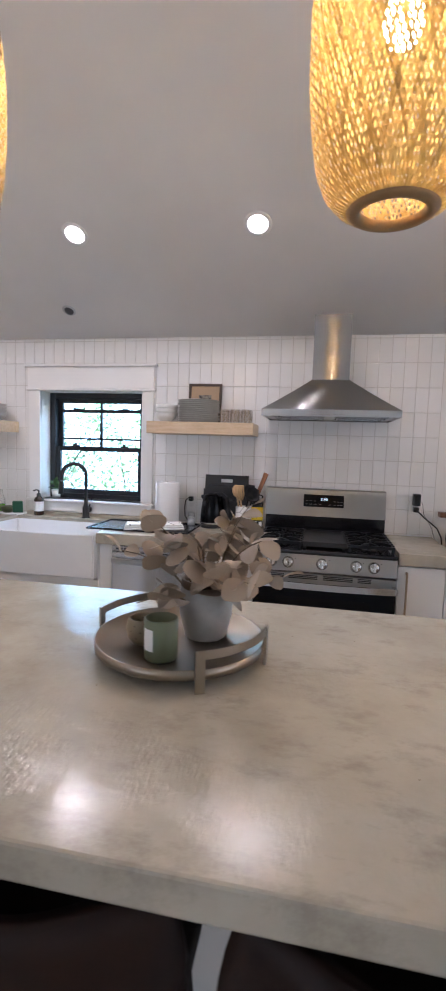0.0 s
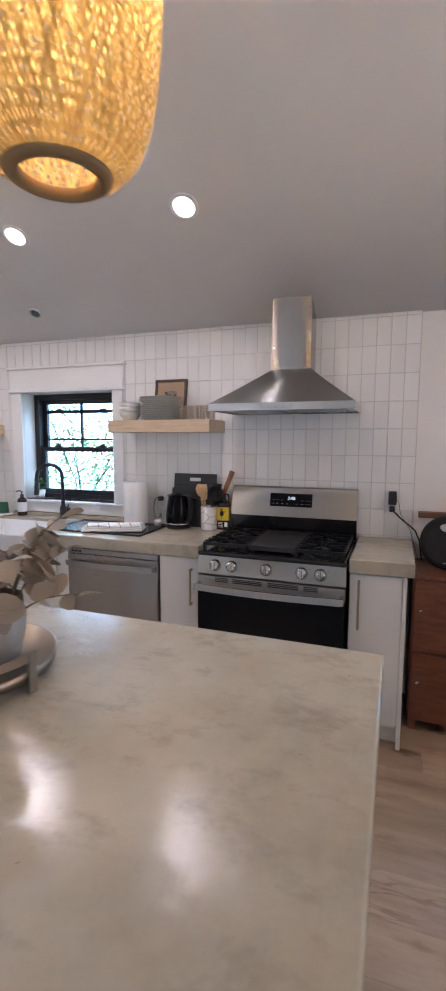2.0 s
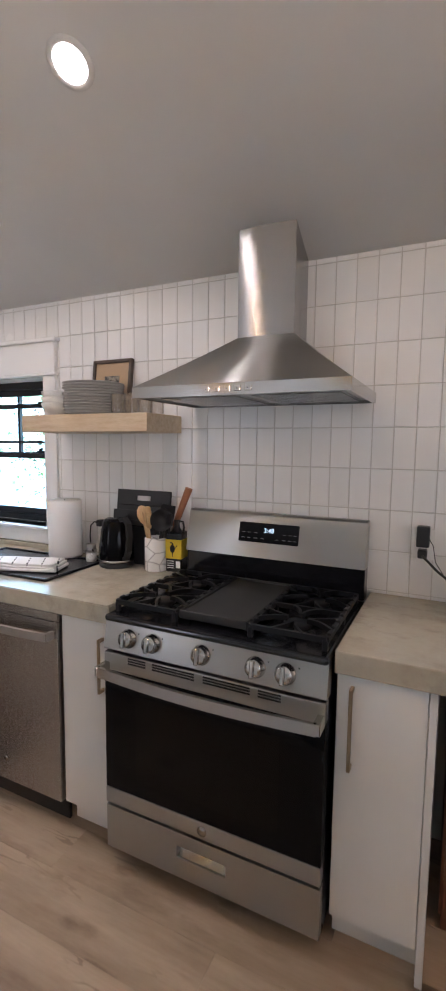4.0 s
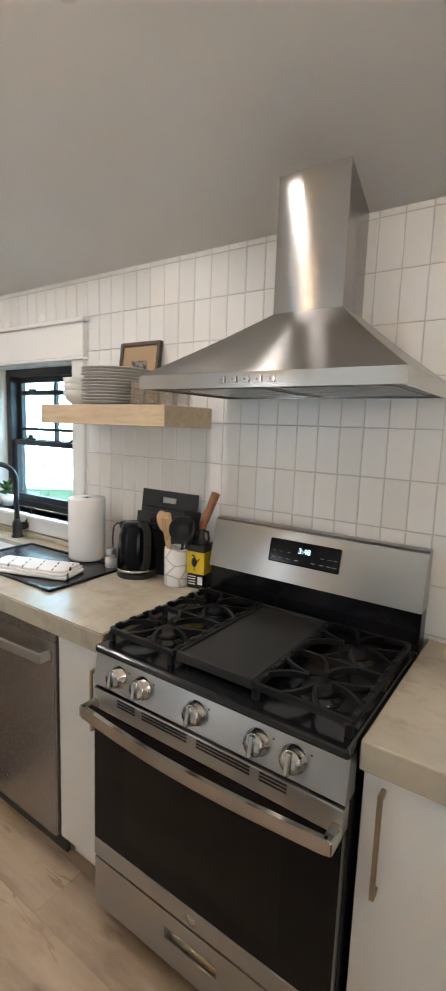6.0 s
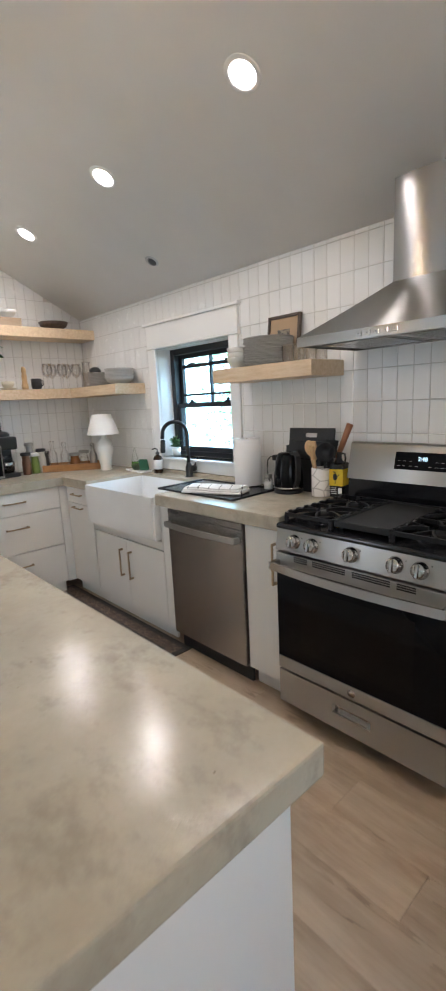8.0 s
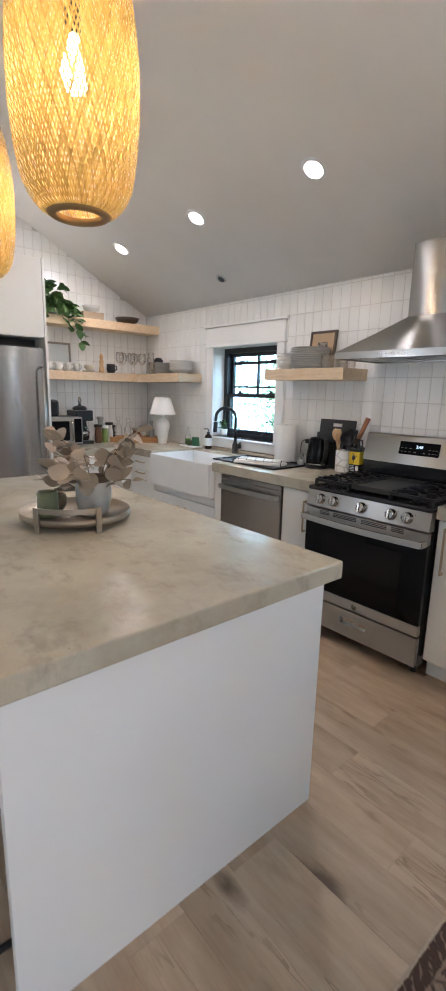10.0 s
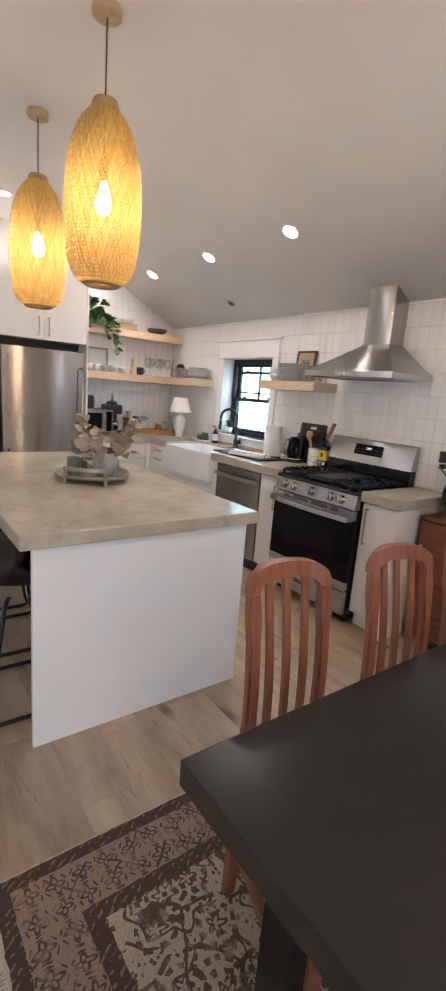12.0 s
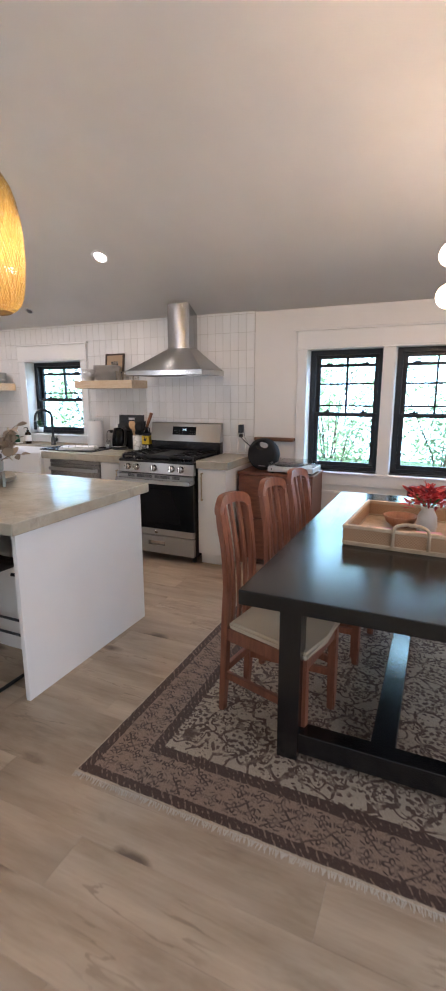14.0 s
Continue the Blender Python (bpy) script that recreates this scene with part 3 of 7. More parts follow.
def pull(parent, x, y, z, length, upright=True, along="x"):
    """A square bar pull standing off a face that looks to -y (along x) or +x (along y)."""
    bm = B()
    h = length / 2
    if along == "x":
        if upright:
            box(bm, x - 0.005, x + 0.005, y - 0.03, y - 0.021, z - h, z + h, 0.0015)
            for s in (-1, 1):
                box(bm, x - 0.005, x + 0.005, y - 0.022, y, z + s * (h - 0.006) - 0.006, z + s * (h - 0.006) + 0.006, 0.001)
        else:
            box(bm, x - h, x + h, y - 0.03, y - 0.021, z - 0.005, z + 0.005, 0.0015)
            for s in (-1, 1):
                box(bm, x + s * (h - 0.006) - 0.006, x + s * (h - 0.006) + 0.006, y - 0.022, y, z - 0.005, z + 0.005, 0.001)
    else:
        if upright:
            box(bm, x + 0.021, x + 0.03, y - 0.005, y + 0.005, z - h, z + h, 0.0015)
            for s in (-1, 1):
                box(bm, x, x + 0.022, y - 0.005, y + 0.005, z + s * (h - 0.006) - 0.006, z + s * (h - 0.006) + 0.006, 0.001)
        else:
            box(bm, x + 0.021, x + 0.03, y - h, y + h, z - 0.005, z + 0.005, 0.0015)
            for s in (-1, 1):
                box(bm, x, x + 0.022, y + s * (h - 0.006) - 0.006, y + s * (h - 0.006) + 0.006, z - 0.005, z + 0.005, 0.001)
    return part("handle", bm, BRASS, parent, "bronze bar pull")


def front(nm, cab, x0, x1, z0, z1, y=0.0):
    bm = B()
    box(bm, x0 + 0.0015, x1 - 0.0015, y, y + 0.019, z0 + 0.0015, z1 - 0.0015, 0.0015)
    return part(nm, bm, CABINET, cab)


def base_cabinet(x0, x1, label, top=TOP - THICK):
    """Carcass and toe kick; local y = 0 is the face of its doors."""
    cab = thing("base_cabinet", ((x0 + x1) / 2, FACE, 0), label, "cabinet", "base cabinets")
    h = (x1 - x0) / 2
    bm = B()
    box(bm, -h, h, 0.021, 0.57, 0.10, top)
    part("carcass", bm, CABINET, cab)
    bm = B()
    box(bm, -h, h, 0.06, 0.075, 0.0, 0.10)
    part("toe_kick", bm, CABINET, cab)
    return cab, h


c, h = base_cabinet(-0.635, -0.395, "narrow white base cabinet beside the dishwasher")
d = front("door", c, -h, h, 0.105, 0.855)
pull(d, h - 0.045, 0, 0.70, 0.2)
c, h = base_cabinet(0.39, 0.632, "narrow white base cabinet beside the range")
d = front("door", c, -h, h, 0.105, 0.855)
pull(d, -h + 0.045, 0, 0.705, 0.24)
bm = B()
box(bm, 0.632 - 0.511, 0.652 - 0.511, -0.004, 0.575, 0, TOP - THICK, 0.001)
part("end_panel", bm, CABINET, c)
c, h = base_cabinet(-2.175, -1.325, "white sink base cabinet with two doors", 0.63)
d = front("door", c, -h, 0, 0.105, 0.575)
pull(d, -0.055, 0, 0.41, 0.19)
d = front("door", c, 0, h, 0.105, 0.575)
pull(d, 0.055, 0, 0.41, 0.19)
front("apron_panel", c, -h, h, 0.58, 0.635)
for a in (-h, h - 0.011):
    bm = B()
    box(bm, a, a + 0.011, 0.0, 0.55, 0.635, TOP - THICK)
    part("side_panel", bm, CABINET, c)
bm = B()
box(bm, -1.322, -1.243, FACE, FACE + 0.5, 0.1, TOP - THICK, 0.001)
solid("filler_panel", bm, CABINET, "white filler panel beside the dishwasher", "panel")
c, h = base_cabinet(-2.60, -2.178, "white drawer base cabinet in the corner")
for z0, z1, hz in ((0.735, 0.86, 0.805), (0.105, 0.732, 0.705)):
    d = front("drawer", c, -h, h, z0, z1)
    pull(d, 0, 0, hz, 0.14, False)

# cabinets of the west run, facing east
WFACE = -2.565


def west_cabinet(y0, y1, label):
    cab = thing("base_cabinet", (WFACE, (y0 + y1) / 2, 0), label, "cabinet", "base cabinets")
    h = (y1 - y0) / 2
    bm = B()
    box(bm, -0.62, -0.021, -h, h, 0.10, TOP - THICK)
    part("carcass", bm, CABINET, cab)
    bm = B()
    box(bm, -0.075, -0.06, -h, h, 0, 0.10)
    part("toe_kick", bm, CABINET, cab)
    for z0, z1, hz in ((0.70, 0.86, 0.79), (0.41, 0.697, 0.60), (0.105, 0.407, 0.31)):
        bm = B()
        box(bm, -0.019, 0, -h + 0.0015, h - 0.0015, z0 + 0.0015, z1 - 0.0015, 0.0015)
        d = part("drawer", bm, CABINET, cab)
        pull(d, 0, 0, hz, 0.16, False, "y")
    return cab


west_cabinet(2.68, 3.36, "white base cabinet with three drawers")
bm = B()
box(bm, WFACE - 0.02, WFACE, 3.363, 3.44, 0.1, TOP - THICK, 0.001)
solid("filler_panel", bm, CABINET, "white corner filler panel", "panel")


def slab(name, pieces, label, category="worktop"):
    bm = B()
    for p in pieces:
        box(bm, *p, TOP - THICK, TOP, 0.004, 2)
    return solid(name, bm, CONCRETE, label, category)


# the long worktop, open for the sink: butt-joined runs of one pour
bm = B()
prism(bm, [(XW, 2.66), (-2.545, 2.66), (-2.545, 3.395), (-2.165, 3.395), (-2.165, 3.86), (-1.335, 3.86), (-1.335, 3.395), (-0.392, 3.395), (-0.392, 4.0), (XW, 4.0)], "z", TOP - THICK, TOP)
bmesh.ops.bevel(bm, geom=[e for e in bm.edges], offset=0.004, segments=2, affect="EDGES")
solid("worktop", bm, CONCRETE, "troweled grey-beige concrete worktop round the sink", "worktop")
slab("worktop", [(0.388, 0.682, 3.395, 4.0)], "short concrete worktop beside the range")
bm = B()
box(bm, -2.16, -1.2, 3.965, 4.0, TOP, TOP + 0.022, 0.002)
solid("backsplash_ledge", bm, CONCRETE, "low concrete upstand below the window", "ledge")

# ---- island ----
IT = 0.925
isl = thing("kitchen_island", (-0.46, 1.83, 0), "white kitchen island cabinet with a flush end panel", "island")
bm = B()
box(bm, 0.955, 0.98, -0.49, 0.53, 0, IT - 0.06, 0.0015)
part("end_panel", bm, paint("white_panel_paint", (0.80, 0.79, 0.78), 0.42, 90), isl)
bm = B()
box(bm, -0.95, 0.953, -0.14, 0.525, 0.0, IT - 0.061, 0.0015)
part("body", bm, CABINET, isl)
bm = B()
box(bm, -0.975, -0.952, -0.49, 0.53, 0, IT - 0.06, 0.0015)
part("end_panel", bm, CABINET, isl)
bm = B()
box(bm, -1.5, 0.572, 1.283, 2.383, IT - 0.06, IT, 0.006, 2)
solid("island_worktop", bm, CONCRETE, "thick troweled concrete slab on the island", "worktop")

# ---- tall cabinets and fridge ----
REDMARK = plastic("dark_red", (0.12, 0.02, 0.02), 0.5)
TX = -2.53
surround = thing("tall_cabinet", (TX, 1.515, 0), "tall white pantry cabinet with two stacked doors", "cabinet")
bm = B()
box(bm, -0.66, -0.021, -0.305, 0.305, 0.0, 2.42)
part("carcass", bm, CABINET, surround)
for z0, z1, hz in ((0.1, 1.38, 1.24), (1.384, 2.415, 1.52)):
    bm = B()
    box(bm, -0.019, 0, -0.304, 0.304, z0, z1, 0.0015)
    d = part("door", bm, CABINET, surround)
    pull(d, 0, 0.265, hz, 0.19, True, "y")
over = thing("wall_cabinet", (TX, 2.235, 1.83), "white two-door cabinet above the fridge", "cabinet")
bm = B()
box(bm, -0.66, -0.021, -0.41, 0.41, 0.0, 0.59)
part("carcass", bm, CABINET, over)
for s in (-1, 1):
    bm = B()
    box(bm, -0.019, 0, min(0, s * 0.409) + 0.0015, max(0, s * 0.409) - 0.0015, 0.002, 0.585, 0.0015)
    d = part("door", bm, CABINET, over)
    pull(d, 0, s * 0.045, 0.12, 0.17, True, "y")
bm = B()
box(bm, XW, TX + 0.0, 2.648, 2.666, 0, 2.42, 0.001)
solid("fridge_side_panel", bm, CABINET, "tall white panel beside the fridge", "panel")
# solid black box in the fridge recess, its colour giving the shade there
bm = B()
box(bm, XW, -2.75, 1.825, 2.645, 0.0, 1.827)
solid("fridge_recess", bm, BLACKPLASTIC, "black box standing for the shade behind the fridge", "recess")
fr = thing("fridge", (-2.47, 2.235, 0), "stainless steel fridge in a dark recess", "fridge")
bm = B()
box(bm, -0.27, -0.075, -0.375, 0.375, 0.03, 1.76, 0.004)
part("body", bm, BLACKPLASTIC, fr)
for z0, z1 in ((0.74, 1.745), (0.06, 0.73)):
    bm = B()
    edge_ = [(0.002 - 0.022 * (2 * i / 18 - 1) ** 2, -0.378 + 0.756 * i / 18) for i in range(19)]
    prism(bm, [(-0.07, -0.378)] + edge_ + [(-0.07, 0.378)], "z", z0, z1)
    bm.normal_update()
    for f in bm.faces:
        f.smooth = f.normal.x > 0.5
    bmesh.ops.split_edges(bm, edges=[e for e in bm.edges if len(e.link_faces) == 2 and e.link_faces[0].smooth != e.link_faces[1].smooth])
    d = part("door", bm, STEELV, fr)
    bm = B()
    if z0 > 0.5:
        tube(bm, [(0.0, 0.345, 0.80), (0.045, 0.345, 0.82), (0.05, 0.345, 1.2), (0.045, 0.345, 1.58), (0.0, 0.345, 1.60)], 0.011, 10)
    else:
        tube(bm, [(0.0, -0.3, 0.66), (0.045, -0.28, 0.66), (0.05, 0, 0.66), (0.045, 0.28, 0.66), (0.0, 0.3, 0.66)], 0.011, 10)
    part("handle", bm, CHROME, d, "polished bar handle")
bm = B()
lathe(bm, [(0, 0), (0.012, 0), (0.012, 0.003), (0, 0.003)], 16, pose(0.001, -0.33, 1.66, 0, 90, 0))
part("badge", bm, CHROME, fr)
bm = B()
box(bm, 0.0, 0.002, -0.34, -0.325, 0.79, 0.81)
part("label", bm, REDMARK, fr, "small dark red sticker")

# ---- sink ----
sink = thing("farmhouse_sink", (-1.75, 3.61, TOP), "white fireclay apron-front sink", "sink")
bm = B()
bw, fy, by = 0.413, -0.235, 0.248
zt, zb = -0.012, -0.285
box(bm, -bw, bw, fy, by, zb, zt)
top = max(bm.faces, key=lambda f: f.calc_center_median().z)
bmesh.ops.inset_region(bm, faces=[top], thickness=0.032)
bmesh.ops.translate(bm, verts=list(top.verts), vec=(0, 0, -0.235))
bmesh.ops.bevel(bm, geom=list(bm.edges), offset=0.009, segments=3, affect="EDGES")
part("basin", bm, FIRECLAY, sink)
bm = B()
lathe(bm, [(0, 0.0), (0.04, 0.0), (0.045, 0.004), (0, 0.004)], 24, Matrix.Translation((0, 0.0, zt - 0.2349)))
part("drain", bm, CHROME, sink)

# ---- shelves ----
bm = B()
box(bm, -1.15, -0.458, 3.729, 4.0, 1.538, 1.614, 0.002)
solid("floating_shelf", bm, SHELFWOOD, "thick pale maple floating shelf beside the hood", "shelf", "", "floating shelves")
bm = B()
prism(bm, [(XW + 0.01, 2.668), (-2.96, 2.668), (-2.96, 3.735), (-2.24, 3.735), (-2.24, 4.0), (XW + 0.01, 4.0)], "z", 1.525, 1.603)
bmesh.ops.bevel(bm, geom=list(bm.edges), offset=0.002, segments=1, affect="EDGES")
solid("floating_shelf", bm, SHELFWOOD, "pale maple corner shelf turning along two walls", "shelf", "", "floating shelves")
bm = B()
box(bm, XW + 0.01, -2.955, 2.668, 4.0, 2.005, 2.083, 0.002)
solid("floating_shelf", bm, SHELFWOOD, "pale maple upper shelf under the sloping ceiling", "shelf", "", "floating shelves")

# ---- range ----
rg = thing("gas_range", (0, 3.36, 0), "stainless steel gas range with five knobs and a griddle", "range")
bm = B()
box(bm, -0.377, 0.377, 0.032, 0.62, 0.06, 0.893, 0.003)
part("body", bm, BLACKENAMEL, rg)
for s in (-1, 1):
    bm = B()
    lathe(bm, [(0, 0), (0.02, 0), (0.02, 0.062), (0, 0.062)], 12, Matrix.Translation((s * 0.33, 0.1, 0)))
    part("foot", bm, BLACKPLASTIC, rg)
bm = B()
hx0, hx1, hz0, hz1 = -0.095, 0.082, 0.143, 0.185
holed(bm, -0.378, 0.378, 0.075, 0.232, hx0, hx1, hz0, hz1, 0.0, 0.03)
dr = part("drawer", bm, STEEL, rg)
bm = B()
box(bm, hx0, hx1, 0.021, 0.029, hz0, hz1)
box(bm, hx0, hx1, 0.004, 0.022, hz0, hz0 + 0.004)
part("recessed_handle", bm, CHROME, dr)
bm = B()
box(bm, -0.378, 0.378, -0.004, 0.03, 0.244, 0.302, 0.003, 2)
door = part("oven_door", bm, STEEL, rg)
bm = B()
box(bm, -0.378, 0.378, -0.004, 0.03, 0.728, 0.790, 0.003, 2)
part("vent_strip", bm, STEEL, door)
bm = B()
box(bm, -0.378, 0.378, -0.003, 0.03, 0.302, 0.728, 0.002)
part("oven_glass", bm, BLACKGLASS, door, "black glass oven window")
bm = B()
box(bm, -0.25, 0.25, -0.0036, -0.003, 0.36, 0.66)
SMOKED = plastic("smoked_glass", (0.006, 0.005, 0.005), 0.1)
SMOKED.node_tree.nodes["Principled BSDF"].inputs["Specular IOR Level"].default_value = 0.18
part("inner_window", bm, SMOKED, door)
bm = B()
pts = [(-0.365 + 0.73 * i / 16, -0.052 - 0.022 * math.sin(math.pi * i / 16), 0.74) for i in range(17)]
bar(bm, pts, 0.034, 0.012)
for s in (-1, 1):
    box(bm, s * 0.366 - 0.011, s * 0.366 + 0.011, -0.058, 0.0, 0.723, 0.757, 0.003)
part("handle", bm, CHROME, door, "bowed steel door handle")
for a, b in ((-0.28, -0.21), (-0.185, -0.03), (0.0, 0.155), (0.18, 0.25)):
    for i in range(3):
        bm = B()
        box(bm, a, b, -0.0046, -0.003, 0.762 + 0.0088 * i, 0.7678 + 0.0088 * i)
        part("vent_slot", bm, BLACKPLASTIC, door)
bm = B()
lathe(bm, [(0, 0), (0.017, 0), (0.017, 0.002), (0, 0.003)], 24, pose(0, -0.004, 0.273, 90, 0, 0))
part("badge", bm, CHROME, door)
bm = B()
prism(bm, [(0.0, 0.798), (-0.004, 0.803), (0.012, 0.893), (0.05, 0.895), (0.05, 0.798)], "x", -0.379, 0.379)
panel = part("control_panel", bm, STEEL, rg)
for x in (-0.281, -0.19, -0.009, 0.169, 0.26):
    bm = B()
    m = pose(x, 0.004, 0.848, 80, 0, 0)
    lathe(bm, [(0.031, 0), (0.031, 0.004), (0.027, 0.006), (0.026, 0.024), (0.022, 0.029), (0, 0.029)], 28, m)
    kb = part("knob", bm, CHROME, panel, "round steel control knob")
    bm = B()
    box(bm, -0.006, 0.006, -0.025, 0.025, 0.026, 0.04, 0.003, 2, m)
    part("grip", bm, CHROME, kb)
    bm = B()
    box(bm, x + 0.036, x + 0.04, 0.0055, 0.0065, 0.868, 0.872)
    part("mark", bm, BLACKPLASTIC, panel)
bm = B()
box(bm, -0.38, 0.38, 0.0, 0.55, 0.893, 0.917, 0.010, 3)
part("cooktop", bm, BLACKENAMEL, rg, "black enamel cooktop")
for bx in (-0.245, 0.245):
    for by_ in (0.16, 0.39):
        bm = B()
        m = Matrix.Translation((bx, by_, 0.917))
        lathe(bm, [(0.058, 0), (0.056, 0.008), (0.045, 0.010), (0.045, 0.016)], 28, m)
        bn = part("burner", bm, BLACKENAMEL, rg)
        bm = B()
        lathe(bm, [(0.044, 0.016), (0.044, 0.024), (0.038, 0.027), (0, 0.027)], 28, m)
        part("burner_cap", bm, CASTIRON, bn)


def grate(x0, x1, nm):
    """A cast grate: an outer frame on feet and, over each burner, fingers that curve in towards its middle."""
    gr = part(nm, bmesh_frame(x0, x1), CASTIRON, rg, "black cast iron grate")
    xm, z = (x0 + x1) / 2, 0.950
    for yc in (0.16, 0.39):
        for i in range(8):
            a = radians(22.5 + 45 * i)
            c, sn = math.cos(a), math.sin(a)
            far = min((x1 - x0) / 2 / max(abs(c), 1e-3), 0.112 / max(abs(sn), 1e-3))
            bend = 0.014 if i % 2 else -0.014
            pts = [(xm + c * far * f - sn * bend * math.sin(math.pi * f), yc + sn * far * f + c * bend * math.sin(math.pi * f), z + 0.004 * math.sin(math.pi * f)) for f in (0.24, 0.42, 0.6, 0.8, 1.0)]
            bm = B()
            bar(bm, pts, 0.015, 0.0085)
            part("finger", bm, CASTIRON, gr)
    return gr


def bmesh_frame(x0, x1):
    bm = B()
    z, y0, y1 = 0.948, 0.05, 0.505
    for x in (x0, x1):
        bar(bm, [(x, y0, z), (x, y1, z)], 0.016, 0.012)
    for y in (y0, (y0 + y1) / 2, y1):
        bar(bm, [(x0, y, z), (x1, y, z)], 0.016, 0.011)
    for x in (x0 + 0.004, x1 - 0.004):
        for y in (y0, (y0 + y1) / 2, y1):
            box(bm, x - 0.008, x + 0.008, y - 0.008, y + 0.008, 0.915, z, 0.002)
    for i in range(8):
        y = y0 + (y1 - y0) * (i + 0.5) / 8
        for x in (x0, x1):
            box(bm, x - 0.0065, x + 0.0065, y - 0.013, y + 0.013, z, z + 0.014, 0.004)
    return bm


grate(-0.362, -0.128, "grate")
grate(0.128, 0.362, "grate")
bm = B()
box(bm, -0.118, 0.118, 0.06, 0.5, 0.937, 0.95, 0.004, 2)
for s in (-1, 1):
    box(bm, s * 0.115 - 0.004, s * 0.115 + 0.004, 0.055, 0.505, 0.93, 0.957, 0.002)
for y in (0.058, 0.5):
    box(bm, -0.118, 0.118, y - 0.004, y + 0.004, 0.93, 0.957, 0.002)
for x in (-0.105, 0.105):
    for y in (0.09, 0.47):
        box(bm, x - 0.008, x + 0.008, y - 0.008, y + 0.008, 0.915, 0.94)
part("griddle", bm, paint("griddle_iron", (0.016, 0.016, 0.016), 0.5, 300, 0.15), rg, "flat black cast iron griddle")
bm = B()
box(bm, -0.378, 0.378, 0.556, 0.62, 0.915, 1.036, 0.003)
part("rear_riser", bm, BLACKENAMEL, rg)
bm = B()
prism(bm, [(0.545, 1.034), (0.584, 1.203), (0.592, 1.21), (0.625, 1.21), (0.625, 1.034)], "x", -0.3785, 0.3785)
bg = part("backguard", bm, STEEL, rg, "brushed steel backguard")
tilt = pose(0, 0.545, 1.034, -13.0, 0, 0)
bm = B()
box(bm, -0.135, 0.12, -0.004, 0.0, 0.062, 0.142, 0.004, 2, tilt)
dp = part("display", bm, BLACKGLASS, bg, "black glass control display")


def letters(text, size, material, parent, m, name="digits"):
    cu = bpy.data.curves.new(name, "FONT")
    cu.body, cu.size, cu.extrude, cu.align_x = text, size, 0.0003, "CENTER"
    tmp = bpy.data.objects.new(name, cu)
    scene.collection.objects.link(tmp)
    bpy.context.view_layer.update()
    me = bpy.data.meshes.new_from_object(tmp.evaluated_get(bpy.context.evaluated_depsgraph_get()))
    bpy.data.objects.remove(tmp)
    me.materials.clear()
    me.materials.append(material)
    ob = new(name, me)
    ob.parent, ob.matrix_basis = parent, m
    return ob


letters("3:48", 0.026, DIGITS, dp, tilt @ pose(-0.005, -0.0048, 0.104, 90, 0, 0))
GREYMARK = plastic("grey_marking", (0.3, 0.3, 0.3), 0.5)
for x in (-0.115, -0.09, -0.06, -0.03, 0.03, 0.06, 0.085, 0.105):
    bm = B()
    box(bm, x - 0.007, x + 0.007, -0.0046, -0.004, 0.078, 0.080, 0, 1, tilt)
    if abs(x) > 0.05:
        box(bm, x - 0.006, x + 0.006, -0.0046, -0.004, 0.10, 0.1018, 0, 1, tilt)
    part("marking", bm, GREYMARK, dp)

# ---- hood ----
hd = thing("range_hood", (-0.003, 4.0, 1.648), "stainless steel chimney range hood on the tiled wall", "hood")
bm = B()
lo = [(-0.386, -0.46), (0.382, -0.46), (0.382, 0), (-0.386, 0)]
hi = [(-0.1135, -0.16), (0.1095, -0.16), (0.1095, 0), (-0.1135, 0)]
rings = []
for k_ in range(9):
    f = k_ / 8
    g = f + 0.02 * math.sin(math.pi * f)
    q = [(a[0] + (b[0] - a[0]) * g, a[1] + (b[1] - a[1]) * g) for a, b in zip(lo, hi)]
    ring = []
    for i_ in range(13):
        u = i_ / 12
        ring.append((q[0][0] + (q[1][0] - q[0][0]) * u, q[0][1] - 0.004 * f * 4 * u * (1 - u)))
    ring += [q[2], q[3]]
    rings.append([bm.verts.new((a[0], a[1], 0.038 + 0.208 * f)) for a in ring])
for a, b in zip(rings, rings[1:]):
    for i in range(15):
        f = bm.faces.new((a[i], a[(i + 1) % 15], b[(i + 1) % 15], b[i]))
        f.smooth = i < 12
bm.faces.new(rings[-1])
bmesh.ops.split_edges(bm, edges=[e for e in bm.edges if len(e.link_faces) == 2 and e.link_faces[0].smooth != e.link_faces[1].smooth])
part("canopy", bm, STEEL, hd)
bm = B()
for a in ((-0.386, 0.382, -0.46, -0.45), (-0.386, 0.382, -0.01, 0), (-0.386, -0.376, -0.45, -0.01), (0.372, 0.382, -0.45, -0.01)):
    box(bm, a[0], a[1], a[2], a[3], 0, 0.0382)
rim = part("rim", bm, CHROME, hd)
bm = B()
box(bm, -0.375, 0.371, -0.449, -0.011, 0.012, 0.02)
part("underside", bm, STEEL, hd)
for s in (-0.18, 0.18):
    bm = B()
    box(bm, s - 0.155, s + 0.155, -0.37, -0.045, 0.0085, 0.0118)
    fl = part("filter", bm, STEEL, hd)
    bm = B()
    box(bm, -0.15, 0.15, 0, 0.015, 0.004, 0.0083)
    me = mesh_of("slat", bm, CHROME)
    for i in range(12):
        piece("slat", me, fl, pose(s, -0.36 + i * 0.026, 0))
for s in (-0.25, 0.25):
    bm = B()
    lathe(bm, [(0, 0.008), (0.03, 0.008), (0.033, 0.0115)], 20, Matrix.Translation((s, -0.41, 0)))
    part("hood_lamp", bm, TRIM, hd)
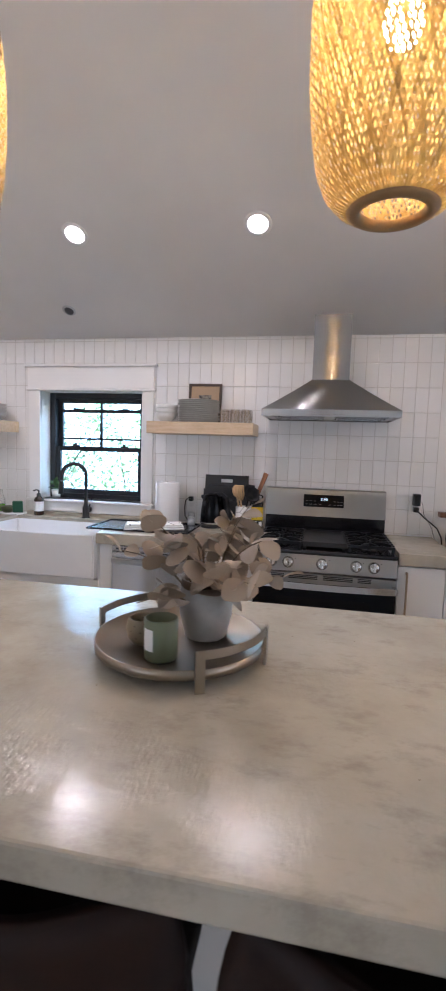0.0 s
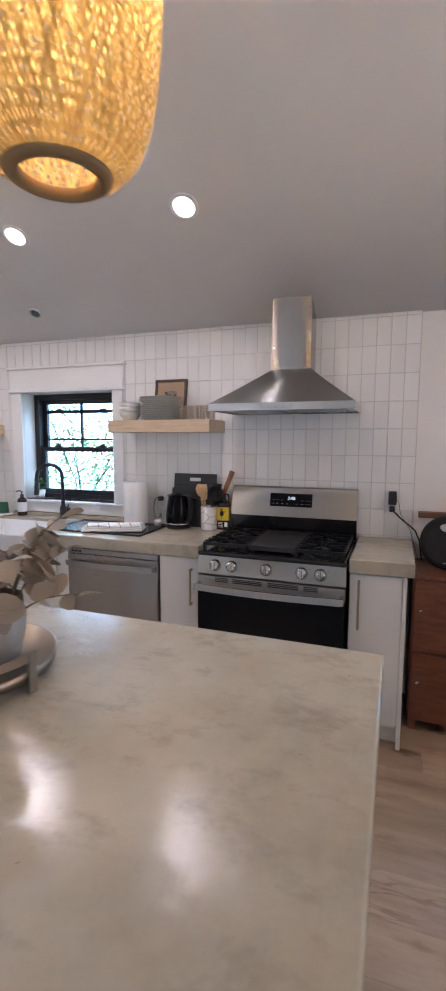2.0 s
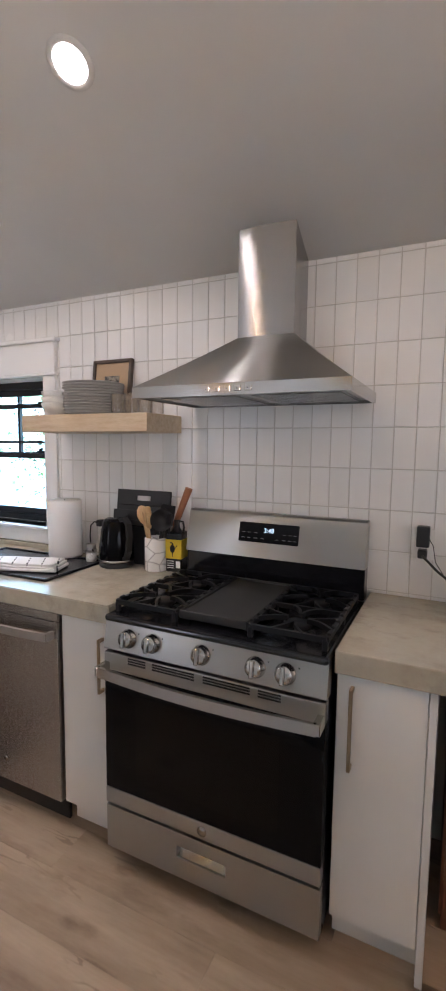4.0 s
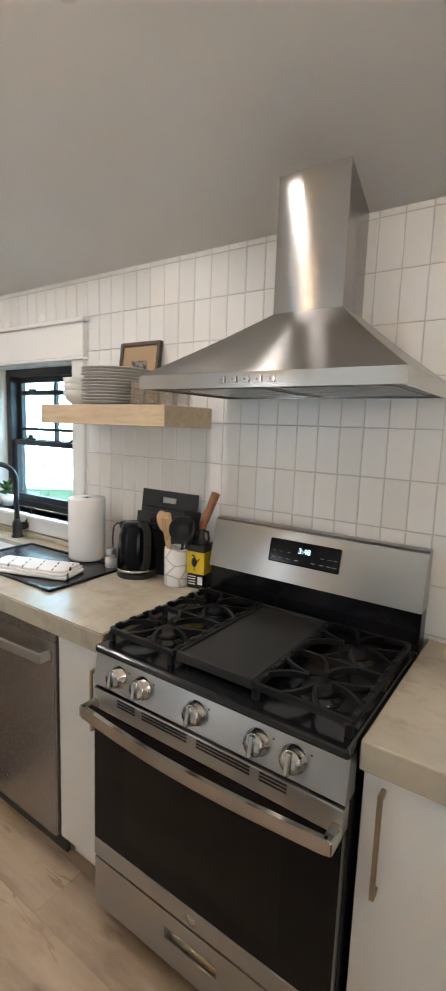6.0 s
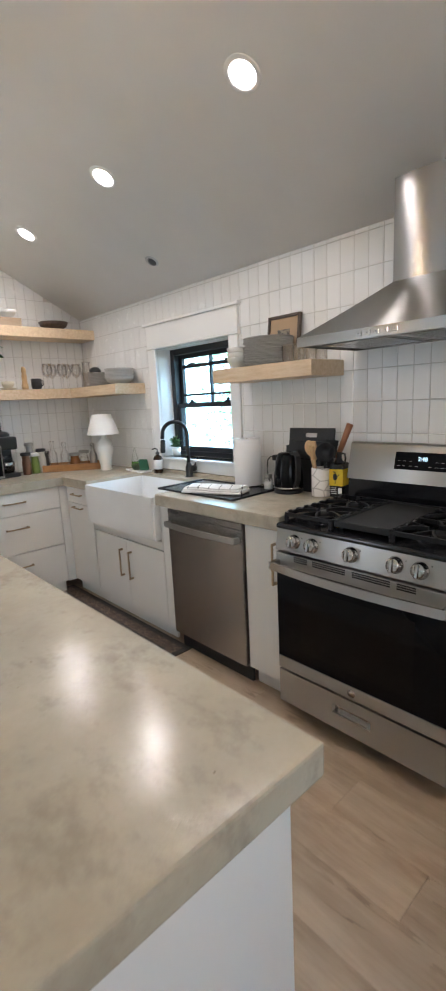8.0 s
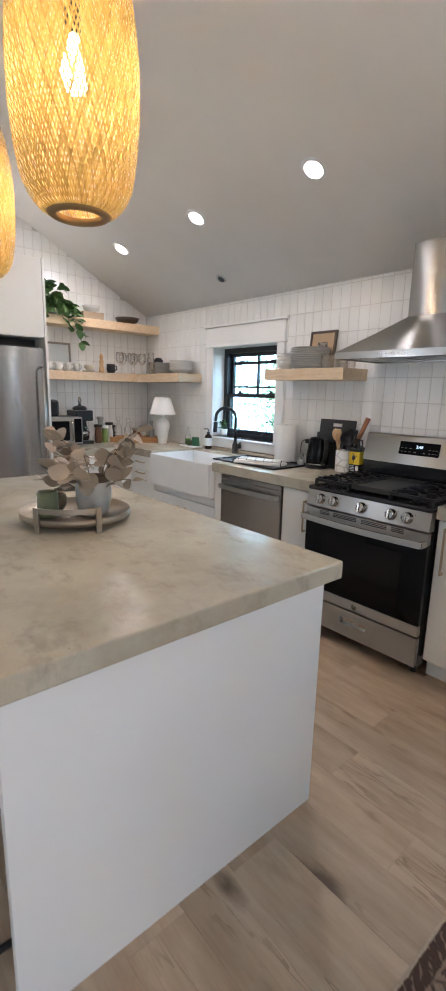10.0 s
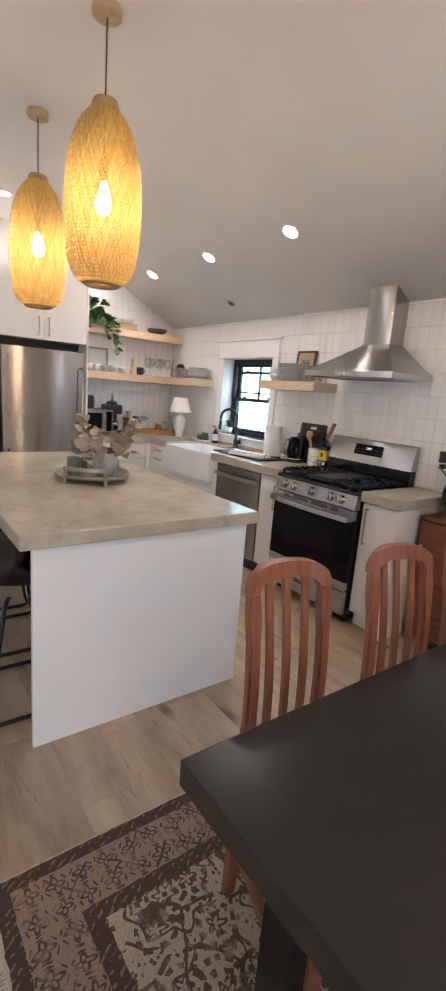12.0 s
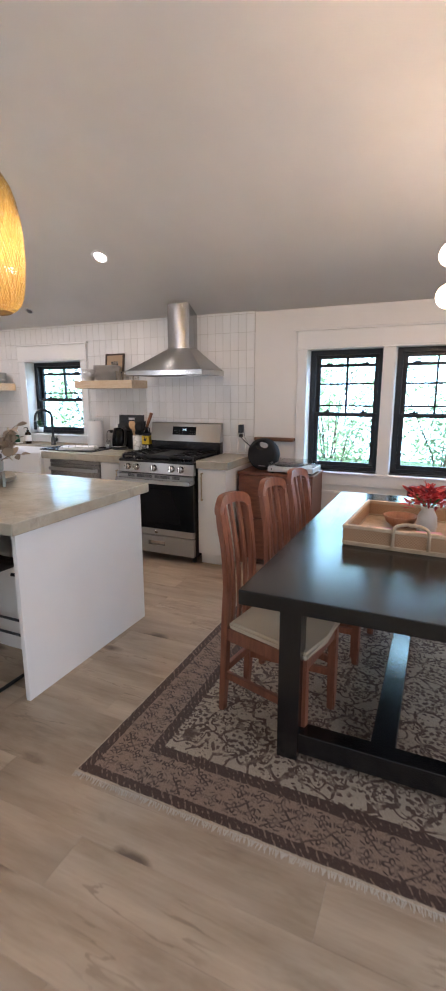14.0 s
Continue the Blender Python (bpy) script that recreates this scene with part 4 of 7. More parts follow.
for i in range(5):
    bm = B()
    x = -0.088 + i * 0.037
    box(bm, x - 0.011, x + 0.011, -0.4645, -0.459, 0.011, 0.028, 0.001)
    bt = part("button", bm, CHROME, hd)
    bm = B()
    box(bm, x - 0.0025, x + 0.0025, -0.4652, -0.4643, 0.017, 0.022)
    part("symbol", bm, GREYMARK, bt)
bm = B()
# folded sheet, its front slightly bowed
sheet = [(-0.1135 + 0.223 * i / 16, -0.16 - 0.004 * 4 * i / 16 * (1 - i / 16)) for i in range(17)] + [(0.1095, 0), (-0.1135, 0)]
low = [bm.verts.new((x, y, 0.246)) for x, y in sheet]
high = [bm.verts.new((x, y, roof(4.0 + y) - 1.648 + 0.003)) for x, y in sheet]
for i in range(19):
    f = bm.faces.new((low[i], low[(i + 1) % 19], high[(i + 1) % 19], high[i]))
    f.smooth = i < 16
bmesh.ops.split_edges(bm, edges=[e for e in bm.edges if len(e.link_faces) == 2 and e.link_faces[0].smooth != e.link_faces[1].smooth])
part("chimney", bm, STEELV, hd)

# ---- dishwasher ----
dw = thing("dishwasher", (-0.94, 3.41, 0), "dark stainless steel dishwasher under the worktop", "dishwasher")
bm = B()
box(bm, -0.295, 0.295, 0.03, 0.56, 0.1, 0.855)
part("body", bm, BLACKPLASTIC, dw)
bm = B()
box(bm, -0.298, 0.298, 0, 0.03, 0.105, 0.822, 0.004, 2)
part("door", bm, DARKSTEEL, dw)
bm = B()
box(bm, -0.298, 0.298, 0.0, 0.03, 0.825, 0.857, 0.003, 2)
st = part("control_strip", bm, DARKSTEEL, dw)
for x in (-0.27, -0.245, -0.22):
    bm = B()
    box(bm, x, x + 0.018, -0.0006, 0.0, 0.836, 0.846)
    part("marking", bm, BLACKPLASTIC, st)
bm = B()
pts = [(-0.275 + 0.55 * i / 14, -0.036 - 0.014 * math.sin(math.pi * i / 14), 0.775) for i in range(15)]
bar(bm, pts, 0.03, 0.012)
for s in (-1, 1):
    box(bm, s * 0.276 - 0.01, s * 0.276 + 0.01, -0.04, 0.0, 0.76, 0.79, 0.003)
part("handle", bm, STEEL, dw, "bowed steel handle")
bm = B()
lathe(bm, [(0, 0), (0.013, 0), (0.013, 0.002), (0, 0.002)], 20, pose(0.0, 0.0, 0.2, 90, 0, 0))
part("badge", bm, CHROME, dw)
bm = B()
box(bm, -0.29, 0.29, 0.05, 0.065, 0, 0.1)
part("toe_kick", bm, BLACKPLASTIC, dw)

# ---- faucet and sink things ----
fc = thing("faucet", (-1.665, 3.925, TOP), "matt black gooseneck pull-down faucet", "faucet", "", 225 - 90)
bm = B()
lathe(bm, [(0.03, 0), (0.03, 0.006), (0.024, 0.01), (0.024, 0.075), (0.018, 0.085), (0.014, 0.1)], 24)
part("base", bm, BLACKMETAL, fc)
R = 0.085
pts = [(0, 0, 0.08), (0, 0, 0.2), (0, 0, 0.30)] + [(0, R - R * math.cos(radians(a)), 0.30 + R * math.sin(radians(a))) for a in range(15, 181, 15)] + [(0, 2 * R + 0.004, 0.27)]
bm = B()
tube(bm, pts, 0.0135, 12)
part("neck", bm, BLACKMETAL, fc)
bm = B()
lathe(bm, [(0, 0), (0.016, 0), (0.018, 0.01), (0.017, 0.08), (0.014, 0.09)], 20, pose(0, 2 * R + 0.006, 0.175, 4, 0, 0))
part("spray_head", bm, BLACKMETAL, fc)
bm = B()
m = pose(0, 0, 0.055, 0, 0, 45)
tube(bm, [m @ Vector((0, -0.02, 0)), m @ Vector((0, -0.055, 0))], 0.021, 16)
tube(bm, [m @ Vector((0, -0.045, 0.01)), m @ Vector((0, -0.07, 0.045)), m @ Vector((0, -0.085, 0.075))], [0.006, 0.005, 0.0045], 8)
part("lever", bm, BLACKMETAL, fc)

PAPERW = paint("white_paper", (0.82, 0.81, 0.79), 0.8, 300, 0.2)
sp = thing("soap_bottle", (-2.035, 3.925, TOP), "amber soap bottle with a black pump and white label", "bottle")
bm = B()
lathe(bm, [(0, 0), (0.031, 0), (0.034, 0.004), (0.034, 0.11), (0.028, 0.125), (0.013, 0.135), (0.013, 0.145)], 24)
part("bottle", bm, plastic("brown_bottle", (0.03, 0.014, 0.008), 0.12), sp)
bm = B()
lathe(bm, [(0.0345, 0.03), (0.0345, 0.1)], 24)
part("label", bm, PAPERW, sp, "white paper label")
bm = B()
lathe(bm, [(0.015, 0.14), (0.015, 0.155), (0.005, 0.158), (0.005, 0.18), (0, 0.18)], 16)
tube(bm, [(0, 0, 0.178), (-0.012, -0.012, 0.184), (-0.028, -0.028, 0.178)], 0.005, 8)
part("pump", bm, BLACKPLASTIC, sp)

st = thing("sink_tray", (-2.27, 3.90, TOP), "small white ceramic tray beside the sink", "tray", "", -8)
bm = B()
box(bm, -0.13, 0.13, -0.055, 0.055, 0, 0.012, 0.005, 2)
part("tray", bm, FIRECLAY, st)
GREEN = paint("green_sponge", (0.02, 0.11, 0.06), 0.8, 200, 0.4)
bm = B()
box(bm, -0.035, 0.035, -0.012, 0.012, 0.0, 0.085, 0.004, 2, pose(0, 0, 0, 14, 0, 0))
solid("sponge", bm, GREEN, "dark green sponge leaning on the tray", "sponge", "", "", (-2.19, 3.905, TOP + 0.013), 24)
gb = thing("dish_soap_bottle", (-2.33, 3.91, TOP + 0.012), "clear bottle half full of green dish soap", "bottle")
bm = B()
lathe(bm, [(0, 0), (0.028, 0), (0.03, 0.01), (0.028, 0.09), (0.012, 0.13), (0.01, 0.165), (0, 0.165)], 20)
part("bottle", bm, CLEAR, gb)
bm = B()
lathe(bm, [(0, 0.003), (0.026, 0.004), (0.027, 0.055), (0, 0.056)], 20)
part("soap", bm, plastic("green_soap", (0.10, 0.28, 0.03), 0.2), gb)
bm = B()
lathe(bm, [(0, 0), (0.03, 0.0), (0.046, 0.02), (0.048, 0.045), (0.042, 0.045), (0.03, 0.012), (0, 0.008)], 24)
solid("brush_dish", bm, ceramic("mossy_glaze", (0.05, 0.07, 0.03), 0.35), "small dark green ceramic brush dish", "dish", "", "", (-2.26, 3.885, TOP + 0.012))

# ---- leaves ----


def leaf_mesh(name, length, width, material, cup=0.18, n=5):
    bm = B()
    rows = []
    for i in range(n + 1):
        f = i / n
        w = width / 2 * math.sin(math.pi * (0.06 + 0.9 * f)) ** 0.75
        z = cup * length * (f - 0.5) ** 2 * -1.2
        rows.append([bm.verts.new((s * w, f * length, z + abs(s) * cup * w * 0.8)) for s in (-1, 0, 1)])
    for a, b in zip(rows, rows[1:]):
        for i in range(2):
            f = bm.faces.new((a[i], a[i + 1], b[i + 1], b[i]))
            f.smooth = True
    me = bpy.data.meshes.new(name)
    bm.to_mesh(me)
    bm.free()
    me.materials.append(material)
    return me


def leafy(name, c0, c1, translucent=0.15):
    k = Mat(name, c0, 0.6)
    n = k.noise(30, 3)
    tone = k.ramp(k.island(), [(0, c0), (1, c1)])
    tone2 = k.ramp(k.random(), [(0, (0.75, 0.75, 0.75)), (1, (1.2, 1.15, 1.1))])
    k.colour(k.mix(1.0, k.mix(k.math("MULTIPLY", n, 0.25), tone, tuple(v * 0.5 for v in c0)), tone2, "MULTIPLY"))
    k.bump(n, 0.3, 0.001)
    k.p.inputs["Subsurface Weight"].default_value = 0.0
    return k.m


POTWHITE = ceramic("white_pot", (0.78, 0.77, 0.74), 0.35)
HERB = leafy("herb_leaf", (0.05, 0.13, 0.035), (0.10, 0.2, 0.06))
pl = thing("potted_herb", (-1.975, 4.06, 1.045), "small green plant in a white pot on the window sill", "plant")
bm = B()
lathe(bm, [(0, 0), (0.028, 0), (0.035, 0.065), (0.03, 0.065), (0.028, 0.055), (0, 0.055)], 20)
part("pot", bm, POTWHITE, pl)
rng = random.Random(3)
herb = leaf_mesh("leaf", 0.06, 0.026, HERB)
for i in range(26):
    a, e = rng.uniform(0, 360), rng.uniform(5, 65)
    piece("leaf", herb, pl, pose(rng.uniform(-0.012, 0.012), rng.uniform(-0.012, 0.012), 0.06 + rng.uniform(0, 0.05), 0, 0, a) @ pose(0, 0, 0, e, rng.uniform(-20, 20), 0))

# ---- worktop things between sink and range ----
MAT = paint("black_rubber_mat", (0.014, 0.015, 0.019), 0.2, 250, 0.04)
bm = B()
box(bm, -0.325, 0.325, -0.19, 0.19, 0, 0.006, 0.003)
for a in ((-0.325, 0.325, -0.19, -0.178), (-0.325, 0.325, 0.178, 0.19), (-0.325, -0.313, -0.178, 0.178), (0.313, 0.325, -0.178, 0.178)):
    box(bm, *a, 0.004, 0.012, 0.003)
dm = thing("drying_mat", (-1.13, 3.695, TOP), "smooth black rubber drying mat on the worktop", "mat", "", 1)
part("sheet", bm, MAT, dm)


def make_towel():
    k = Mat("striped_dish_towel", (0.8, 0.79, 0.77), 0.9)
    tc = k.node("ShaderNodeTexCoord")
    sep = k.node("ShaderNodeSeparateXYZ")
    k.link(tc.outputs["Object"], sep.inputs[0])
    x, y = sep.outputs[0], sep.outputs[1]
    lx = k.math("LESS_THAN", k.math("ABSOLUTE", k.math("SUBTRACT", k.math("FRACT", k.math("ADD", k.math("MULTIPLY", x, 15.0), k.math("MULTIPLY", y, 5.0))), 0.5)), 0.05)
    ly = k.math("GREATER_THAN", k.math("FRACT", k.math("MULTIPLY", y, 26.0)), 0.45)
    k.colour(k.mix(k.math("MULTIPLY", lx, ly), (0.8, 0.79, 0.77), (0.04, 0.04, 0.045)))
    k.bump(k.noise(220, 2), 0.5, 0.002)
    return k.m


bm = B()
rngt = random.Random(8)
for lay, (w, d, z0, z1) in enumerate(((0.185, 0.07, 0, 0.014), (0.18, 0.066, 0.013, 0.026), (0.172, 0.06, 0.025, 0.036))):
    vs = box(bm, -w, w, -d, d, z0, z1, 0.006, 2)
bmesh.ops.subdivide_edges(bm, edges=[e for e in bm.edges if e.calc_length() > 0.06], cuts=5, use_grid_fill=True)
for v in bm.verts:
    v.co.z += 0.004 * noise.noise(v.co * 14) if v.co.z > 0.008 else 0
    v.co.y += 0.006 * noise.noise(v.co * 9 + Vector((3, 1, 0)))
solid("dish_towel", bm, make_towel(), "folded white dish towel with black stripes on the mat", "towel", "", "", (-1.045, 3.615, TOP + 0.0085), 20)

pt = thing("paper_towel_roll", (-1.045, 3.88, TOP), "white paper towel roll standing on a holder", "paper towel")
bm = B()
lathe(bm, [(0, 0), (0.075, 0), (0.075, 0.008), (0.0, 0.01)], 28)
part("base", bm, BLACKMETAL, pt)
bm = B()
lathe(bm, [(0.02, 0.012), (0.078, 0.012), (0.08, 0.02), (0.08, 0.28), (0.078, 0.286), (0.02, 0.286)], 36)
part("roll", bm, PAPERW, pt)
bm = B()
lathe(bm, [(0.006, 0.01), (0.006, 0.284), (0, 0.288)], 12)
part("rod", bm, BLACKMETAL, pt)


def outlet(x, z, label):
    ob = thing("wall_outlet", (x, 4.0, z), label, "outlet", "wall outlets")
    bm = B()
    box(bm, -0.036, 0.036, -0.006, 0.0, -0.058, 0.058, 0.003, 2)
    part("plate", bm, plastic("white_plate", (0.8, 0.8, 0.78), 0.35), ob)
    for s in (-0.022, 0.022):
        bm = B()
        box(bm, -0.015, 0.015, -0.0075, -0.005, s - 0.014, s + 0.014, 0.002)
        part("socket", bm, plastic("white_socket", (0.72, 0.72, 0.70), 0.35), ob)
    return ob


outlet(-0.905, 1.08, "white double wall outlet with a black plug")
outlet(0.568, 1.135, "white double wall outlet with a phone charger")
CABLE = BLACKPLASTIC
cd = thing("kettle_cord", (-0.905, 3.99, 1.10), "black plug and cord of the kettle", "cord")
bm = B()
box(bm, -0.014, 0.014, -0.035, 0.003, -0.016, 0.016, 0.005, 2)
part("plug", bm, CABLE, cd)
bm = B()
tube(bm, [(0, -0.03, 0), (-0.01, -0.05, 0.01), (-0.028, -0.055, -0.01), (-0.034, -0.055, -0.06), (-0.03, -0.055, -0.115), (0, -0.06, -0.155), (0.04, -0.07, -0.165), (0.1, -0.08, -0.166)], 0.0035, 8)
part("cord", bm, CABLE, cd)
ch = thing("charger", (0.568, 3.992, 1.16), "black power adapter with a cord plugged in the wall", "charger")
bm = B()
box(bm, -0.022, 0.022, -0.045, 0.0, -0.03, 0.045, 0.005, 2)
part("adapter", bm, CABLE, ch)
bm = B()
box(bm, -0.016, 0.016, -0.04, 0.001, -0.072, -0.04, 0.006, 2)
part("plug", bm, CABLE, ch)
bm = B()
tube(bm, [(0.0, -0.04, -0.06), (0.02, -0.055, -0.075), (0.05, -0.055, -0.105), (0.09, -0.055, -0.135), (0.125, -0.06, -0.165), (0.15, -0.07, -0.22), (0.165, -0.07, -0.33)], 0.0045, 8)
part("cord", bm, CABLE, ch)
bm = B()
tube(bm, [(0.01, -0.04, 0.02), (0.035, -0.04, -0.02), (0.045, -0.035, -0.08), (0.07, -0.03, -0.12), (0.1, -0.03, -0.17), (0.15, -0.035, -0.34)], 0.0016, 6)
part("thin_cord", bm, CABLE, ch)

sj = thing("salt_jar", (-0.872, 3.865, TOP), "small clear jar of salt with a steel lid", "jar")
bm = B()
lathe(bm, [(0, 0), (0.025, 0), (0.027, 0.005), (0.027, 0.06), (0.022, 0.068), (0, 0.068)], 20)
part("jar", bm, CLEAR, sj)
bm = B()
lathe(bm, [(0, 0.003), (0.024, 0.003), (0.024, 0.045), (0, 0.047)], 20)
part("salt", bm, PAPERW, sj)
bm = B()
lathe(bm, [(0.024, 0.066), (0.024, 0.085), (0.02, 0.089), (0, 0.089)], 20)
part("lid", bm, STEEL, sj)

kt = thing("electric_kettle", (-0.73, 3.875, TOP), "glossy black electric kettle on its base", "kettle", "", -25)
bm = B()
lathe(bm, [(0, 0), (0.078, 0), (0.08, 0.006), (0.078, 0.02), (0, 0.022)], 32)
part("base", bm, BLACKPLASTIC, kt)
bm = B()
lathe(bm, [(0, 0.022), (0.077, 0.022), (0.08, 0.03), (0.078, 0.10), (0.068, 0.17), (0.06, 0.205), (0.052, 0.217), (0.02, 0.222), (0, 0.222)], 36)
part("body", bm, BLACKGLASS, kt)
bm = B()
lathe(bm, [(0.0795, 0.026), (0.0812, 0.028), (0.0812, 0.034), (0.0795, 0.036)], 36)
part("band", bm, CHROME, kt)
bm = B()
bar(bm, [(0.045, 0, 0.215), (0.085, 0, 0.225), (0.115, 0, 0.205), (0.122, 0, 0.15), (0.115, 0, 0.085), (0.095, 0, 0.05), (0.075, 0, 0.045)], 0.026, 0.016, (0, 1, 0))
part("handle", bm, BLACKPLASTIC, kt)
bm = B()
prism(bm, [(-0.05, 0.218), (-0.088, 0.205), (-0.083, 0.192), (-0.06, 0.17)], "y", -0.018, 0.018)
part("spout", bm, BLACKPLASTIC, kt)
bm = B()
box(bm, -0.014, 0.014, -0.081, -0.067, 0.05, 0.17, 0.004, 2, pose(0, 0, 0, -4, 0, -18))
part("water_window", bm, plastic("smoked_plastic", (0.06, 0.06, 0.065), 0.15), kt)

BOARD = plastic("black_board", (0.02, 0.02, 0.022), 0.45)


def cutting_board(x, w, h, y, lean, slot):
    ob = thing("cutting_board", (x, y, TOP), "black plastic cutting board leaning on the tiles", "cutting board", "cutting boards")
    ob.matrix_basis = pose(x, y, TOP, -lean, 0, 0)
    bm = B()
    sx, sz0, sz1 = slot
    holed(bm, -w, w, 0, h, -sx, sx, sz0, sz1, 0, 0.008)
    part("board", bm, BOARD, ob)
    bm = B()
    for a in ((-w + 0.02, w - 0.02, h - 0.075, h - 0.071),):
        box(bm, a[0], a[1], -0.0008, 0.0, a[2], a[3])
    part("groove", bm, BLACKENAMEL, ob)
    return ob


cutting_board(-0.66, 0.15, 0.345, 3.952, 7, (0.04, 0.295, 0.318))
cutting_board(-0.695, 0.12, 0.25, 3.935, 7, (0.04, 0.205, 0.226))

ck = thing("utensil_crock", (-0.525, 3.895, TOP), "white marble crock full of kitchen utensils", "crock")
k = Mat("white_marble", (0.78, 0.77, 0.75), 0.25)
k.colour(k.ramp(k.voronoi(14, "DISTANCE_TO_EDGE", vec=k.coords((1, 1, 1.4))), [(0.0, (0.35, 0.34, 0.33)), (0.035, (0.66, 0.65, 0.63)), (0.1, (0.79, 0.78, 0.76))]))
bm = B()
lathe(bm, [(0, 0), (0.05, 0), (0.052, 0.004), (0.052, 0.145), (0.047, 0.148), (0.043, 0.142), (0.043, 0.02), (0, 0.02)], 32)
part("crock", bm, k.m, ck)
SPOON = wood("beech_wood", (0.45, 0.27, 0.13), (0.62, 0.42, 0.23), 0.5, (8, 8, 1.5), 8)
REDHANDLE = wood("cherry_handle", (0.25, 0.09, 0.04), (0.40, 0.17, 0.08), 0.45, (8, 8, 1.5), 8)


def utensil(nm, label, m, shape, mat, head=None):
    ob = thing(nm, (0, 0, 0), label, "utensil", "utensils in the crock")
    ob.matrix_basis = Matrix.Translation((-0.525, 3.895, TOP + 0.022)) @ m
    bm = B()
    tube(bm, [(0, 0, 0), (0, 0, 0.1), (0, 0, shape[0])], [0.005, 0.006, 0.007], 8)
    part("handle", bm, mat, ob)
    bm = B()
    if shape[1] == "spoon":
        lathe(bm, [(0.005, 0), (0.02, 0.015), (0.029, 0.04), (0.026, 0.065), (0.012, 0.085), (0, 0.088)], 20, Matrix.Translation((0, 0, shape[0] - 0.004)) @ Matrix.Diagonal((1, 0.28, 1, 1)))
    elif shape[1] == "slot":
        for s in (-0.021, -0.007, 0.007, 0.021):
            tube(bm, [(s * 0.5, 0, shape[0] - 0.004), (s, 0, shape[0] + 0.03), (s, 0, shape[0] + 0.075), (s * 0.6, 0, shape[0] + 0.095)], [0.004, 0.006, 0.006, 0.004], 8)
        box(bm, -0.026, 0.026, -0.005, 0.005, shape[0] + 0.068, shape[0] + 0.095, 0.005, 2)
    elif shape[1] == "ladle":
        lathe(bm, [(0, 0), (0.03, 0.008), (0.046, 0.03), (0.05, 0.05), (0.047, 0.05), (0.03, 0.014), (0, 0.006)], 24, pose(0, -0.02, shape[0] + 0.0, 70, 0, 0))
    elif shape[1] == "turner":
        box(bm, -0.034, 0.034, -0.003, 0.003, shape[0], shape[0] + 0.09, 0.002)
    else:
        tube(bm, [(0, 0, shape[0] - 0.01), (0, 0, shape[0] + 0.17)], [0.013, 0.017], 14)
    part("head", bm, head or mat, ob)


utensil("wooden_spoon", "pale wooden spoon in the crock", pose(-0.012, -0.01, 0, 6, -9, 10), (0.19, "spoon"), SPOON)
utensil("wooden_spatula", "pale slotted wooden spatula", pose(-0.002, -0.018, 0, 8, -4, 0), (0.175, "slot"), SPOON)
utensil("ladle", "black nylon ladle in the crock", pose(0.006, 0.0, 0, 2, 6, 30), (0.20, "ladle"), BLACKPLASTIC)
utensil("turner", "black nylon turner in the crock", pose(0.0, 0.016, 0, -4, 9, 20), (0.18, "turner"), BLACKPLASTIC)
utensil("spatula", "black nylon turner in the crock", pose(0.015, 0.01, 0, -2, 14, -30), (0.165, "turner"), BLACKPLASTIC)
utensil("rolling_pin", "reddish wooden rolling pin in the crock", pose(0.012, 0.012, 0, -6, 20, 0), (0.20, "pin"), REDHANDLE)

oc = thing("oil_can", (-0.437, 3.925, TOP), "black and yellow olive oil bottle with a dark bird emblem", "bottle", "", 8)
bm = B()
box(bm, -0.037, 0.037, -0.037, 0.037, 0, 0.175, 0.006, 2)
part("body", bm, plastic("black_bottle", (0.012, 0.012, 0.012), 0.25), oc)
YEL = paint("yellow_label", (0.72, 0.50, 0.02), 0.5, 200)
bm = B()
box(bm, -0.0375, 0.0375, -0.0378, 0.0378, 0.06, 0.145)
lb = part("label", bm, YEL, oc, "bright yellow label")
bm = B()
lathe(bm, [(0, 0), (0.012, 0), (0.012, 0.0006), (0, 0.0006)], 16, pose(-0.005, -0.0379, 0.105, 90, 0, 0) @ Matrix.Diagonal((1, 1.5, 1, 1)))
tube(bm, [(-0.002, -0.0382, 0.118), (-0.006, -0.0382, 0.13), (-0.014, -0.0382, 0.132)], 0.003, 6)
tube(bm, [(-0.004, -0.0382, 0.09), (-0.004, -0.0382, 0.07)], 0.0015, 6)
tube(bm, [(0.005, -0.0382, 0.105), (0.018, -0.0382, 0.12)], 0.002, 6)
part("emblem", bm, BLACKPLASTIC, lb, "plain dark bird shape")
bm = B()
box(bm, 0.012, 0.032, -0.0386, -0.0377, 0.02, 0.05)
for i in range(4):
    box(bm, -0.03, 0.002, -0.0386, -0.0377, 0.018 + i * 0.01, 0.021 + i * 0.01)
part("small_print", bm, PAPERW, oc)
bm = B()
lathe(bm, [(0.03, 0.172), (0.016, 0.19), (0.013, 0.2), (0.013, 0.228), (0, 0.23)], 20)
part("neck", bm, BLACKPLASTIC, oc)
bm = B()
tube(bm, [(0.012, 0, 0.222), (0.03, 0, 0.22), (0.034, 0, 0.195), (0.03, 0, 0.17)], 0.005, 8)
part("handle", bm, BLACKPLASTIC, oc)

# ---- things on the shelf by the hood ----
SH = 1.614
STONE = ceramic("speckled_stoneware", (0.42, 0.405, 0.38), 0.4, 0.12)
BOWLW = ceramic("grey_white_stoneware", (0.60, 0.585, 0.55), 0.4, 0.1)


